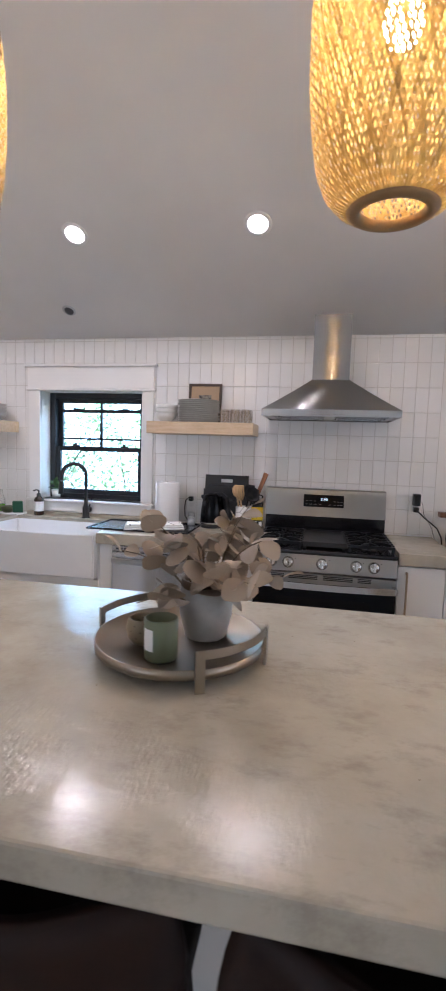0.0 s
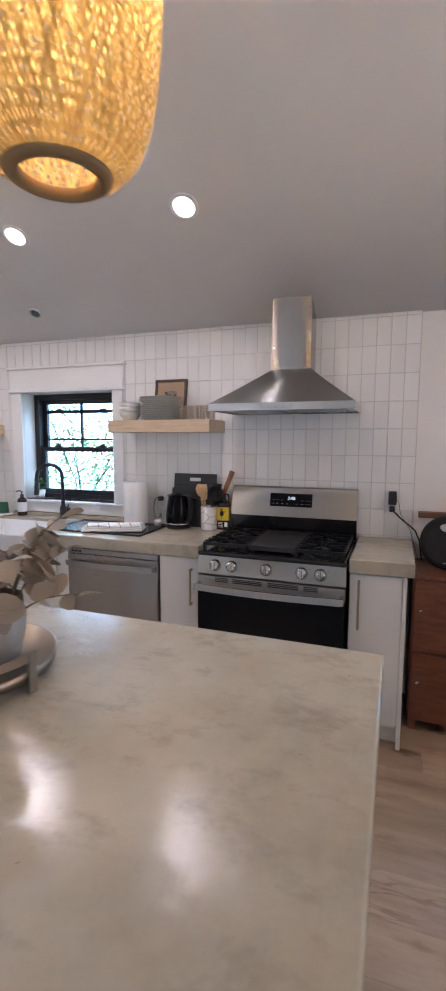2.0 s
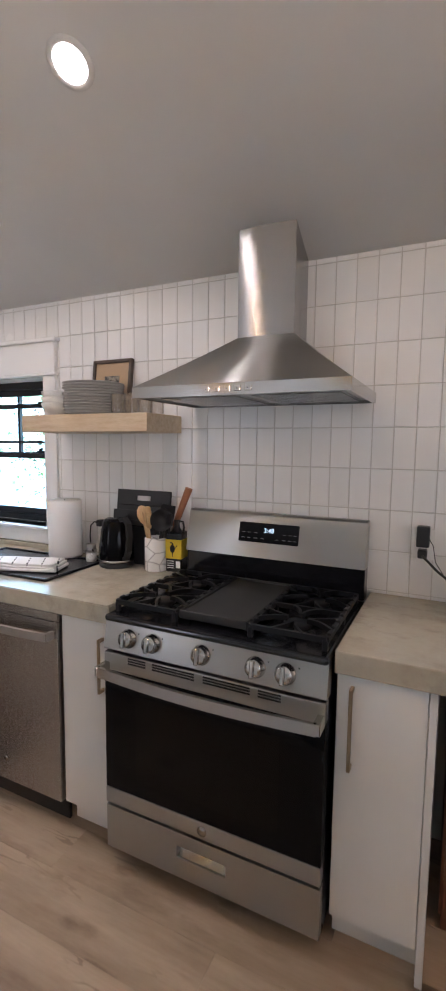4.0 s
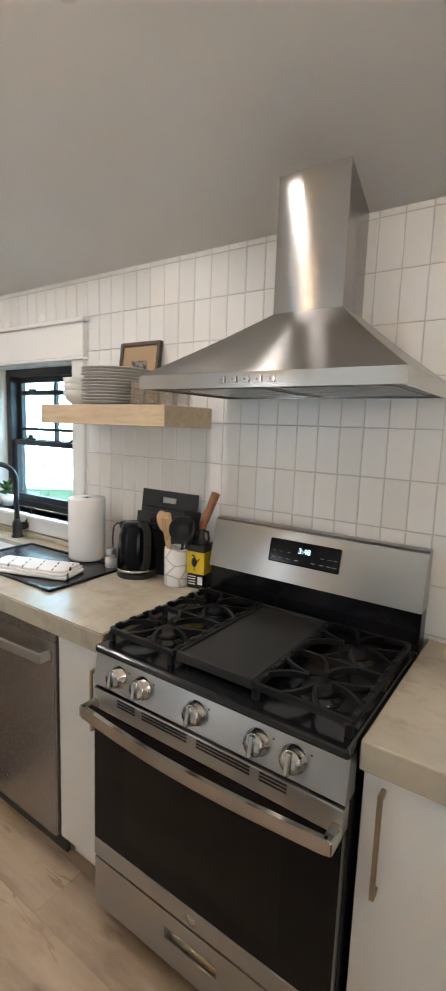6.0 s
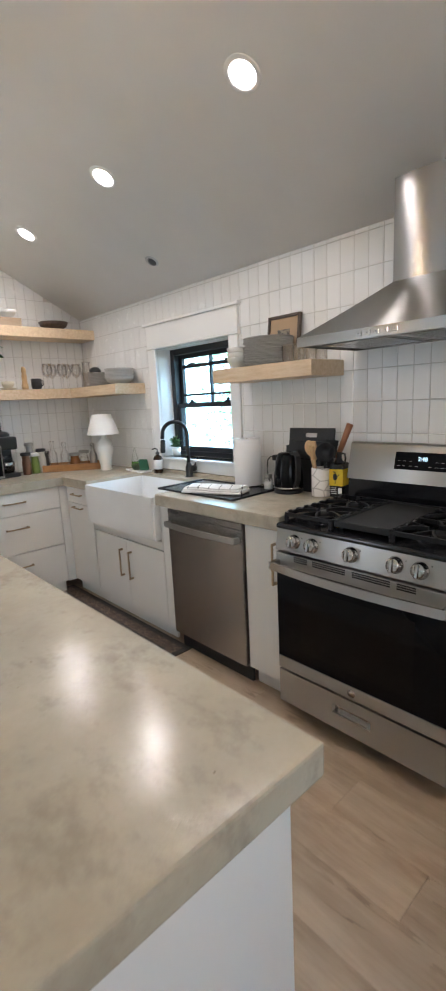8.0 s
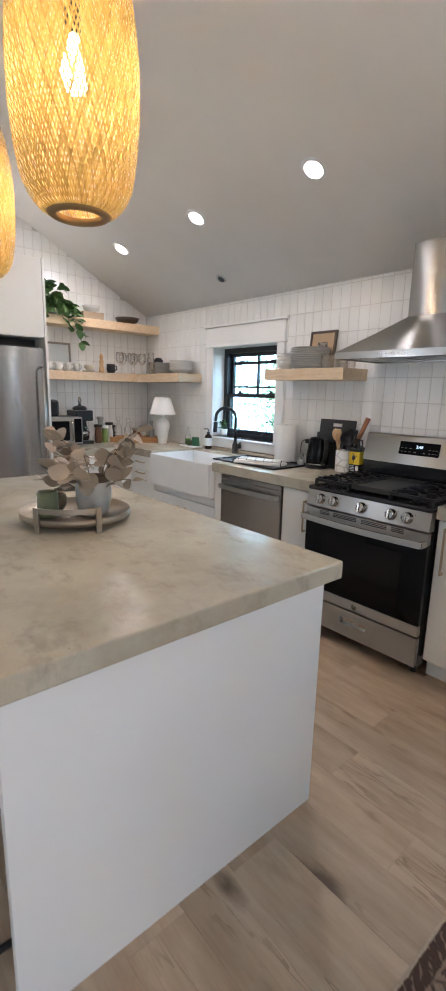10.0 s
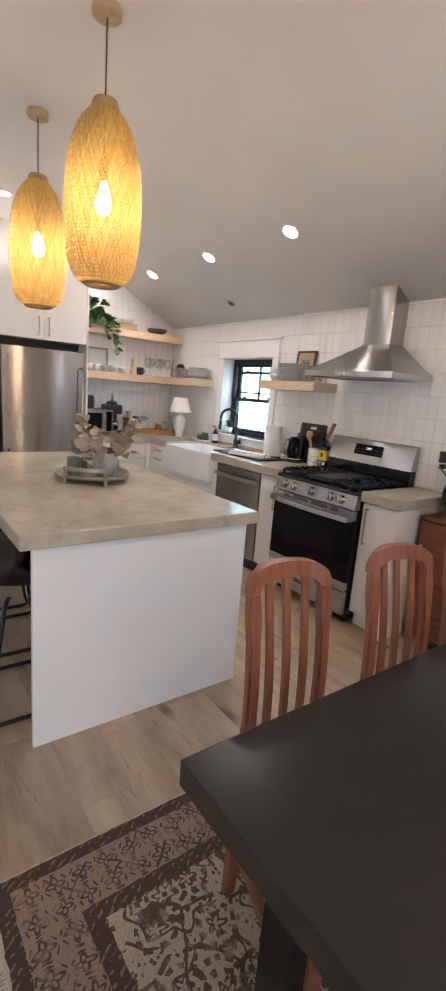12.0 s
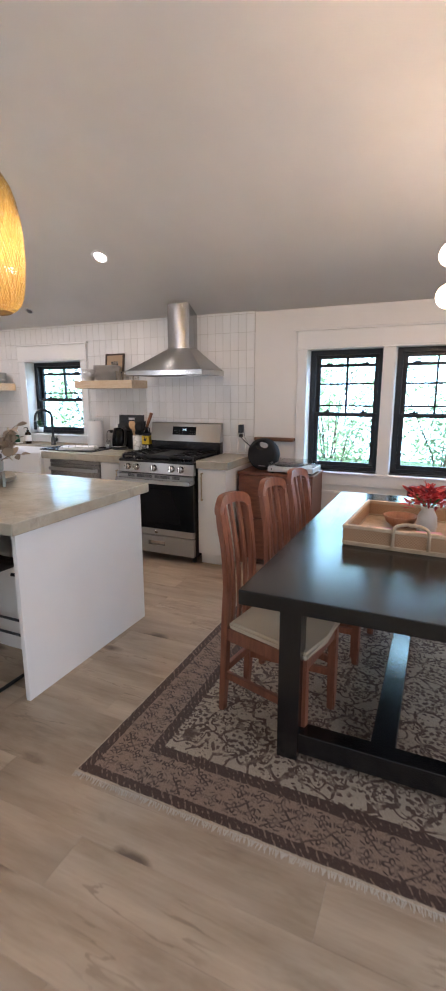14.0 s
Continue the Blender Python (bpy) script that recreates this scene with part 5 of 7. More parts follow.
def bowl(at, r, h, mat, label, group="", cat="bowl", tilt_=0):
    bm = B()
    lathe(bm, [(0, 0), (r * 0.5, 0), (r * 0.52, 0.006), (r * 0.85, h * 0.45), (r, h), (r - 0.004, h), (r * 0.8, h * 0.48), (r * 0.48, 0.012), (0, 0.01)], 32)
    ob = solid("bowl", bm, mat, label, cat, "", group)
    ob.matrix_basis = pose(*at, tilt_, 0, 0)
    return ob


for i in range(3):
    bowl((-1.062 + 0.004 * i, 3.865 - 0.003 * i, SH + 0.026 * i), 0.075, 0.062, BOWLW, "pale grey stoneware bowl in a stack on the shelf", "stacked bowls")


def plate(at, r, mat, label, group):
    bm = B()
    lathe(bm, [(0, 0), (r * 0.62, 0), (r * 0.68, 0.003), (r, 0.012), (r - 0.003, 0.015), (r * 0.66, 0.007), (0, 0.005)], 40)
    return solid("plate", bm, mat, label, "plate", "", group, at)


rng = random.Random(11)
for i in range(12):
    r = 0.137 if i % 4 else 0.132
    plate((-0.838 + rng.gauss(0, 0.002), 3.862 + rng.gauss(0, 0.002), SH + 0.0118 * i), r, STONE, "grey speckled stoneware plate in a stack", "stacked plates")

ft = thing("picture_stand", (-0.825, 3.945, SH), "small dark framed picture leaning on the tiles", "picture")
ft.matrix_basis = pose(-0.825, 3.945, SH, -7, 0, 0)
DARKWOOD = wood("dark_walnut", (0.035, 0.022, 0.015), (0.09, 0.06, 0.04), 0.5, (3, 10, 3), 8)
bm = B()
w, h = 0.113, 0.272
for a in ((-w, -w + 0.016, 0, h), (w - 0.016, w, 0, h), (-w + 0.016, w - 0.016, 0, 0.016), (-w + 0.016, w - 0.016, h - 0.016, h)):
    box(bm, a[0], a[1], 0, 0.022, a[2], a[3], 0.002)
part("border", bm, DARKWOOD, ft)
bm = B()
box(bm, -w + 0.015, w - 0.015, 0.008, 0.02, 0.015, h - 0.015)
part("mount", bm, paint("kraft_board", (0.42, 0.29, 0.18), 0.8, 200, 0.2), ft)
k = Mat("dark_print", (0.1, 0.09, 0.08), 0.7)
k.colour(k.ramp(k.noise(60, 3), [(0.4, (0.03, 0.03, 0.03)), (0.6, (0.25, 0.22, 0.18))]))
bm = B()
box(bm, -0.043, 0.043, 0.0055, 0.009, 0.11, 0.195, 0.001)
part("print", bm, k.m, ft)


def tumbler(at, r=0.032, h=0.085, label="short clear drinking glass on the shelf", nm="drinking_glass"):
    bm = B()
    lathe(bm, [(0, 0), (r * 0.86, 0), (r * 0.9, 0.004), (r, h), (r - 0.002, h), (r * 0.84, 0.009), (0, 0.008)], 24)
    return solid(nm, bm, CLEAR, label, "glass", "", "drinking glasses", at)


for x, y in ((-0.655, 3.80), (-0.585, 3.80), (-0.515, 3.80), (-0.655, 3.89), (-0.585, 3.90), (-0.515, 3.89)):
    tumbler((x, y, SH))

# ---- pendants ----


def make_rattan():
    k = Mat("woven_rattan", (0.5, 0.33, 0.14), 0.6)
    n = k.noise(40, 4)
    c = k.ramp(k.island(), [(0, (0.38, 0.26, 0.08)), (0.5, (0.56, 0.41, 0.14)), (1, (0.68, 0.53, 0.23))])
    c = k.mix(k.math("MULTIPLY", n, 0.3), c, (0.36, 0.23, 0.09))
    k.colour(c)
    tr = k.node("ShaderNodeBsdfTranslucent")
    k.link(c, tr.inputs[0])
    mx = k.node("ShaderNodeMixShader")
    mx.inputs[0].default_value = 0.32
    out = [x for x in k.t.nodes if x.type == "OUTPUT_MATERIAL"][0]
    k.link(k.p.outputs[0], mx.inputs[1])
    k.link(tr.outputs[0], mx.inputs[2])
    k.link(mx.outputs[0], out.inputs[0])
    return k.m


RATTAN = make_rattan()
RATTANDARK = paint("rattan_binding", (0.40, 0.27, 0.13), 0.7, 200, 0.4)
RIMDARK = paint("dark_rattan_rim", (0.30, 0.19, 0.085), 0.75, 90, 0.9, 0.35)
CANOPYWOOD = wood("pale_turned_wood", (0.45, 0.31, 0.18), (0.58, 0.43, 0.27), 0.5, (6, 6, 6), 6)


def shade_radius(f):
    """Radius of the shade from its foot (0) to its neck (1)."""
    pts = [(0.0, 0.072), (0.02, 0.102), (0.06, 0.128), (0.12, 0.146), (0.22, 0.158), (0.36, 0.166), (0.52, 0.1665), (0.66, 0.159), (0.78, 0.144), (0.88, 0.121), (0.95, 0.092), (1.0, 0.062)]
    for (a, ra), (b, rb) in zip(pts, pts[1:]):
        if f <= b:
            return ra + (rb - ra) * (f - a) / (b - a)
    return pts[-1][1]


def pendant(x, y, turn):
    z0, z1 = 1.903, 2.60
    zc = roof(y)
    ob = thing("pendant_lamp", (x, y, zc), "tall woven rattan pendant lamp, lit, above the island", "pendant lamp", "pendant lamps", turn)
    bm = B()
    lathe(bm, [(0, -0.035), (0.05, -0.035), (0.06, -0.03), (0.062, -0.004), (0.058, 0), (0, 0)], 32)
    part("canopy", bm, CANOPYWOOD, ob)
    bm = B()
    tube(bm, [(0, 0, -0.03), (0, 0, 2.40 - zc)], 0.0035, 8)
    part("cord", bm, BLACKPLASTIC, ob)
    bm = B()
    lathe(bm, [(0.058, 2.585 - zc), (0.058, 2.61 - zc), (0.05, 2.635 - zc), (0.035, 2.64 - zc), (0.004, 2.64 - zc)], 28)
    part("neck_cap", bm, RATTANDARK, ob)
    bm = B()
    n, segs, w = 112, 46, 0.0045
    for hand in (1, -1):
        for i in range(n):
            a0 = 2 * math.pi * i / n
            prev = None
            for s in range(segs + 1):
                f = s / segs
                a = a0 + hand * f * 1.45
                lift = 0.0018 * (1 if (s + i) % 2 else -1) * hand
                r = shade_radius(f) + lift
                z = z0 + (z1 - z0) * f - zc
                ww = w * (0.62 + 0.38 * shade_radius(f) / 0.186)
                da = ww / 2 / max(r, 0.03)
                p = (bm.verts.new((r * math.cos(a - da), r * math.sin(a - da), z)), bm.verts.new((r * math.cos(a + da), r * math.sin(a + da), z)))
                if prev:
                    bm.faces.new((prev[0], prev[1], p[1], p[0]))
                prev = p
    sh = part("shade", bm, RATTAN, ob, "honey-coloured diagonal rattan weave")
    sh["kind"] = "stuff"
    bm = B()
    prof = [(0.060, 0.016), (0.059, 0.006), (0.063, -0.002), (0.071, -0.003), (0.079, 0.0), (0.086, 0.006), (0.084, 0.009), (0.075, 0.007)]
    lathe(bm, [(r, z0 - zc + h) for r, h in prof], 40)
    part("rim", bm, RIMDARK, ob)
    # inner liner, a finer open weave
    bm = B()
    for hand in (1, -1):
        for i in range(30):
            a0 = 2 * math.pi * i / 30
            prev = None
            for s in range(20):
                f = s / 19
                a = a0 + hand * f * 1.2
                r = shade_radius(0.06 + 0.9 * f) - 0.014
                z = z0 + (z1 - z0) * (0.05 + 0.92 * f) - zc
                da = 0.0022 / max(r, 0.03)
                p = (bm.verts.new((r * math.cos(a - da), r * math.sin(a - da), z)), bm.verts.new((r * math.cos(a + da), r * math.sin(a + da), z)))
                if prev:
                    bm.faces.new((prev[0], prev[1], p[1], p[0]))
                prev = p
    part("liner", bm, RATTAN, ob)["kind"] = "stuff"
    bm = B()
    lathe(bm, [(0, 2.42 - zc), (0.02, 2.41 - zc), (0.021, 2.34 - zc), (0.016, 2.325 - zc)], 16)
    part("socket", bm, BLACKPLASTIC, ob)
    bm = B()
    lathe(bm, [(0.014, 2.33 - zc), (0.018, 2.30 - zc), (0.034, 2.255 - zc), (0.036, 2.235 - zc), (0.028, 2.21 - zc), (0.012, 2.197 - zc), (0, 2.195 - zc)], 24)
    part("bulb", bm, BULB, ob, "glowing warm bulb")
    lamp("pendant_light", "POINT", PENDANT_W, (1.0, 0.72, 0.38), pose(x, y, 2.15), radius=0.035)


PENDANT_W = 3.4
pendant(0.056, 1.766, 10)
pendant(-0.965, 1.766, 47)

# ---- globe chandelier over the table ----
cl = thing("globe_chandelier", (2.29, 2.4, FLAT), "brass chandelier with lit white glass globes", "chandelier")
zc = roof(2.4)
cl.matrix_basis = pose(2.31, 2.4, zc)
bm = B()
lathe(bm, [(0, -0.02), (0.06, -0.02), (0.065, 0)], 28)
part("canopy", bm, BRASS, cl)
bm = B()
tube(bm, [(0, 0, -0.02), (0, 0, 1.86 - zc)], 0.008, 10)
part("stem", bm, BRASS, cl)
for i, (a, z) in enumerate(((180, 2.105), (0, 2.06), (180, 1.925), (90, 2.0), (0, 1.9))):
    rad = 0.075
    x, y = rad * math.cos(radians(a)), rad * math.sin(radians(a))
    bm = B()
    tube(bm, [(0, 0, z - zc), (x * 0.5, y * 0.5, z - zc)], 0.006, 8)
    part("arm", bm, BRASS, cl)
    bm = B()
    r = 0.055
    lathe(bm, [(0, -r)] + [(r * math.cos(radians(t)), r * math.sin(radians(t))) for t in range(-75, 76, 15)] + [(0, r)], 24, Matrix.Translation((x, y, z - zc)))
    part("globe", bm, GLOBE, cl, "lit white glass globe")

lamp("chandelier_light", "POINT", 42.0, (1.0, 0.70, 0.44), pose(2.31, 2.4, 2.02), radius=0.12)

# ---- tray on the island ----
tr = thing("round_tray", (-0.3835, 1.914, IT), "round brushed metal tray with raised band handles", "tray", "", 0)
TRAYMETAL = steel("aged_pewter", (0.33, 0.28, 0.225), 0.40, (20, 20, 20), False)
R = 0.213
bm = B()
lathe(bm, [(0, 0.022), (R - 0.01, 0.022), (R, 0.026), (R + 0.002, 0.05), (R - 0.003, 0.05), (R - 0.008, 0.03), (0, 0.028)], 64)
part("plate", bm, TRAYMETAL, tr)
for mid in (-33, 147):
    bm = B()
    pts = [((R + 0.006) * math.cos(radians(mid + a)), (R + 0.006) * math.sin(radians(mid + a)), 0.085) for a in range(-30, 31, 4)]
    bar(bm, pts, 0.02, 0.006)
    hb = part("handle_band", bm, TRAYMETAL, tr)
    for a in (-30, 30):
        bm = B()
        c, s = math.cos(radians(mid + a)), math.sin(radians(mid + a))
        m = pose((R + 0.007) * c, (R + 0.007) * s, 0, 0, 0, mid + a)
        box(bm, -0.004, 0.004, -0.011, 0.011, 0.0, 0.096, 0.001, 1, m)
        part("leg", bm, TRAYMETAL, tr)
ZT = IT + 0.0295
vs = thing("ceramic_vase", (-0.33, 1.966, ZT), "grey stoneware vase with a brown rim holding dried eucalyptus", "vase")
k = Mat("grey_dipped_stoneware", (0.5, 0.48, 0.45), 0.45)
tc = k.node("ShaderNodeTexCoord")
sep = k.node("ShaderNodeSeparateXYZ")
k.link(tc.outputs["Object"], sep.inputs[0])
edge = k.math("GREATER_THAN", k.math("ADD", sep.outputs[2], k.math("MULTIPLY", k.noise(18, 2), 0.02)), 0.146)
k.colour(k.mix(edge, k.ramp(k.noise(9, 5), [(0.35, (0.33, 0.315, 0.29)), (0.65, (0.48, 0.46, 0.425))]), (0.10, 0.06, 0.035)))
k.bump(k.noise(50, 3), 0.15, 0.002)
bm = B()
lathe(bm, [(0, 0), (0.048, 0), (0.055, 0.006), (0.068, 0.06), (0.071, 0.10), (0.067, 0.135), (0.065, 0.155), (0.059, 0.155), (0.06, 0.13), (0.057, 0.06), (0.042, 0.012), (0, 0.01)], 40)
part("vase", bm, k.m, vs)
EUC = leafy("dried_eucalyptus_leaf", (0.38, 0.30, 0.225), (0.52, 0.43, 0.335))
STEM = paint("dry_stem", (0.16, 0.115, 0.07), 0.8, 200, 0.3)
rng = random.Random(21)
discs = [leaf_mesh("leaf", l, w, EUC, c, 7) for l, w, c in ((0.068, 0.062, 0.15), (0.056, 0.054, 0.25), (0.045, 0.04, 0.3), (0.075, 0.066, -0.1))]
for s in range(15):
    az, out, rise = rng.uniform(0, 360) if s > 3 else s * 90 + 20, rng.uniform(0.09, 0.23), rng.uniform(0.06, 0.20)
    if s % 5 == 0:
        out, rise = rng.uniform(0.17, 0.23), rng.uniform(-0.02, 0.05)
    c, sn = math.cos(radians(az)), math.sin(radians(az))
    p0, p1, p2 = Vector((0.02 * c, 0.02 * sn, 0.03)), Vector((0.05 * c, 0.05 * sn, 0.155 + rise * 0.55)), Vector((out * c, out * sn, 0.145 + rise))
    pts = [(1 - t) ** 2 * p0 + 2 * t * (1 - t) * p1 + t * t * p2 for t in [i / 8 for i in range(9)]]
    bm = B()
    tube(bm, pts, [0.0028 - 0.0002 * i for i in range(9)], 6)
    part("stem", bm, STEM, vs)
    for i in range(4, 9):
        for side in ((-1, 1) if i < 8 else (0,)):
            if rng.random() < 0.22:
                continue
            d = (pts[i] - pts[i - 1]).normalized()
            yaw = math.degrees(math.atan2(d.y, d.x)) - 90 + side * rng.uniform(35, 85)
            piece("leaf", rng.choice(discs), vs, pose(*pts[i], 0, 0, yaw) @ pose(0, 0, 0, rng.uniform(-45, 50), rng.uniform(-65, 65), 0))
cj = thing("candle_jar", (-0.40, 1.806, ZT), "sage green candle jar with a white label", "candle")
bm = B()
lathe(bm, [(0, 0), (0.036, 0), (0.039, 0.004), (0.040, 0.096), (0.036, 0.098), (0.035, 0.07), (0, 0.07)], 32)
part("jar", bm, ceramic("sage_green_glaze", (0.14, 0.16, 0.09), 0.3), cj)
bm = B()
prism(bm, [((0.0405 * math.cos(radians(a)), 0.0405 * math.sin(radians(a)))) for a in range(215, 262, 6)] + [((0.0395 * math.cos(radians(a)), 0.0395 * math.sin(radians(a)))) for a in range(260, 213, -6)], "z", 0.028, 0.078)
part("label", bm, PAPERW, cj, "white paper label")
bm = B()
lathe(bm, [(0, 0), (0.02, 0), (0.036, 0.02), (0.041, 0.042), (0.036, 0.066), (0.033, 0.07), (0.029, 0.068), (0.034, 0.044), (0.02, 0.01), (0, 0.008)], 32)
solid("votive_cup", bm, ceramic("brown_speckled_glaze", (0.20, 0.15, 0.09), 0.4, 0.2), "small round brown stoneware cup on the tray", "cup", "", "", (-0.47, 1.871, ZT))

# ---- bar stools ----
LEATHER = Mat("dark_brown_leather", (0.045, 0.018, 0.011), 0.58, Specular_IOR_Level=0.25)
LEATHER.colour(LEATHER.ramp(LEATHER.noise(7, 5), [(0.3, (0.009, 0.0045, 0.004)), (0.7, (0.024, 0.010, 0.006))]))
LEATHER.bump(LEATHER.voronoi(160), 0.15, 0.001)
LEATHER = LEATHER.m


def stool(x, y):
    ob = thing("bar_stool", (x, y, 0), "dark brown leather bucket stool on black metal legs", "stool", "bar stools")
    bm = B()
    n, mrow = 24, 9
    grid = []
    for j in range(mrow):
        v = j / (mrow - 1)
        row = []
        for i in range(n + 1):
            u = i / n * 2 - 1
            if v < 0.5:
                t = v / 0.5
                px, py, pz = u * 0.262 * (0.9 + 0.1 * t), 0.20 - 0.36 * t, 0.575 - 0.02 * math.sin(math.pi * t) + 0.11 * u * u * (0.4 + t)
            else:
                t = (v - 0.5) / 0.5
                px, py, pz = u * 0.262 * (1 - 0.12 * t * t), -0.16 - 0.035 * t + 0.11 * u * u * t * 0.8 + 0.03 * u * u, 0.575 + 0.11 * u * u * (1.4 - t) + 0.255 * t - 0.03 * u ** 4 * t
            row.append(bm.verts.new((px, py, pz)))
        grid.append(row)
    for a, b in zip(grid, grid[1:]):
        for i in range(n):
            f = bm.faces.new((a[i], a[i + 1], b[i + 1], b[i]))
            f.smooth = True
    bmesh.ops.recalc_face_normals(bm, faces=bm.faces)
    g = bmesh.ops.solidify(bm, geom=list(bm.faces), thickness=0.028)
    for f in bm.faces:
        f.smooth = True
    part("seat_shell", bm, LEATHER, ob)
    for s in (-1, 1):
        bm = B()
        tube(bm, [(s * 0.13, -0.12, 0.545), (s * 0.19, -0.15, 0.535), (s * 0.215, -0.215, 0.06), (s * 0.22, -0.235, 0.012), (s * 0.22, -0.20, 0.010), (s * 0.22, 0.18, 0.010), (s * 0.22, 0.215, 0.02), (s * 0.215, 0.20, 0.06), (s * 0.19, 0.14, 0.535), (s * 0.13, 0.11, 0.545)], 0.010, 10)
        part("leg", bm, BLACKMETAL, ob)
    for yy, z in ((-0.19, 0.24), (0.175, 0.24), (0.19, 0.14)):
        bm = B()
        tube(bm, [(-0.207, yy, z), (0.207, yy, z)], 0.008, 8)
        part("footrest", bm, BLACKMETAL, ob)
    return ob


s1 = stool(0.105, 1.435)
for x in (-0.46, -1.03):
    copy_thing(s1, pose(x, 1.435, 0))

# ---- dining ----
RUGW, RUGL = 2.35, 2.75
RUG = make_rug("faded_persian_rug", RUGW, RUGL, (0.065, 0.031, 0.019), (0.32, 0.22, 0.16), (0.45, 0.37, 0.28), (0.055, 0.028, 0.018), (0.008, 0.052, 0.21, 0.262))
rug = thing("area_rug", (1.03, 1.075, 0), "faded cream and brown oriental rug with fringed end", "rug")
bm = B()
box(bm, 0, RUGW, 0, RUGL, 0.001, 0.008, 0.002)
part("carpet", bm, RUG, rug)
bm = B()
rng = random.Random(2)
for i in range(420):
    x = 0.003 + (RUGW - 0.006) * i / 419
    l, dx = rng.uniform(0.012, 0.026), rng.gauss(0, 0.006)
    v = [bm.verts.new(p) for p in ((x - 0.0024, 0.0, 0.006), (x + 0.0024, 0.0, 0.006), (x + dx + 0.0016, -l, 0.0015), (x + dx - 0.0016, -l, 0.0015), (x + dx / 2, -l * 0.5, 0.0065))]
    bm.faces.new((v[0], v[1], v[4]))
    bm.faces.new((v[1], v[2], v[4]))
    bm.faces.new((v[2], v[3], v[4]))
    bm.faces.new((v[3], v[0], v[4]))
fr_ = part("fringe", bm, paint("cream_fringe", (0.55, 0.50, 0.42), 0.9, 300, 0.3), rug, "short cream fringe")
fr_["kind"] = "stuff"
RUN = make_rug("dark_kitchen_runner", 1.55, 0.68, (0.02, 0.012, 0.008), (0.06, 0.032, 0.02), (0.04, 0.024, 0.016), (0.15, 0.10, 0.06), (0.006, 0.04, 0.11, 0.145))
bm = B()
box(bm, 0, 1.55, 0, 0.68, 0.001, 0.007, 0.002)
solid("runner_rug", bm, RUN, "dark brown patterned runner in front of the sink", "rug", "", "", (-2.70, 2.775, 0))

k = Mat("black_stained_wood", (0.014, 0.013, 0.014), 0.3, Specular_IOR_Level=0.55)
n = k.noise(3, 5, (6, 0.7, 6))
k.colour(k.ramp(n, [(0.3, (0.006, 0.006, 0.007)), (0.7, (0.011, 0.010, 0.010))]))
k.rough(k.noise(4, 3), 0.18, 0.24)
k.bump(k.noise(30, 3, (8, 0.6, 8)), 0.02, 0.0006)
BLACKWOOD = k.m
tb = thing("dining_table", (2.15, 2.3, 0.008), "long black wooden dining table with trestle legs", "table")
T = 0.777
bm = B()
box(bm, -0.52, 0.52, -0.975, 1.0, T - 0.058, T, 0.004, 2)
part("tabletop", bm, BLACKWOOD, tb)
for sy in (-0.775, 0.80):
    for sx in (-1, 1):
        bm = B()
        box(bm, sx * 0.365 - 0.043, sx * 0.365 + 0.043, sy - 0.045, sy + 0.045, 0.0, T - 0.058, 0.003)
        part("leg", bm, BLACKWOOD, tb)
    bm = B()
    box(bm, -0.322, 0.322, sy - 0.04, sy + 0.04, 0.035, 0.125, 0.003)
    part("floor_rail", bm, BLACKWOOD, tb)
    bm = B()
    box(bm, -0.322, 0.322, sy - 0.035, sy + 0.035, T - 0.13, T - 0.058, 0.003)
    part("top_rail", bm, BLACKWOOD, tb)
bm = B()
box(bm, -0.048, 0.048, -0.735, 0.76, 0.06, 0.115, 0.003)
part("stretcher", bm, BLACKWOOD, tb)

TEAK = wood("reddish_teak", (0.175, 0.058, 0.032), (0.27, 0.10, 0.055), 0.36, (7, 7, 1.0), 7)
SEATCLOTH = paint("beige_seat_cloth", (0.52, 0.45, 0.34), 0.9, 300, 0.4)


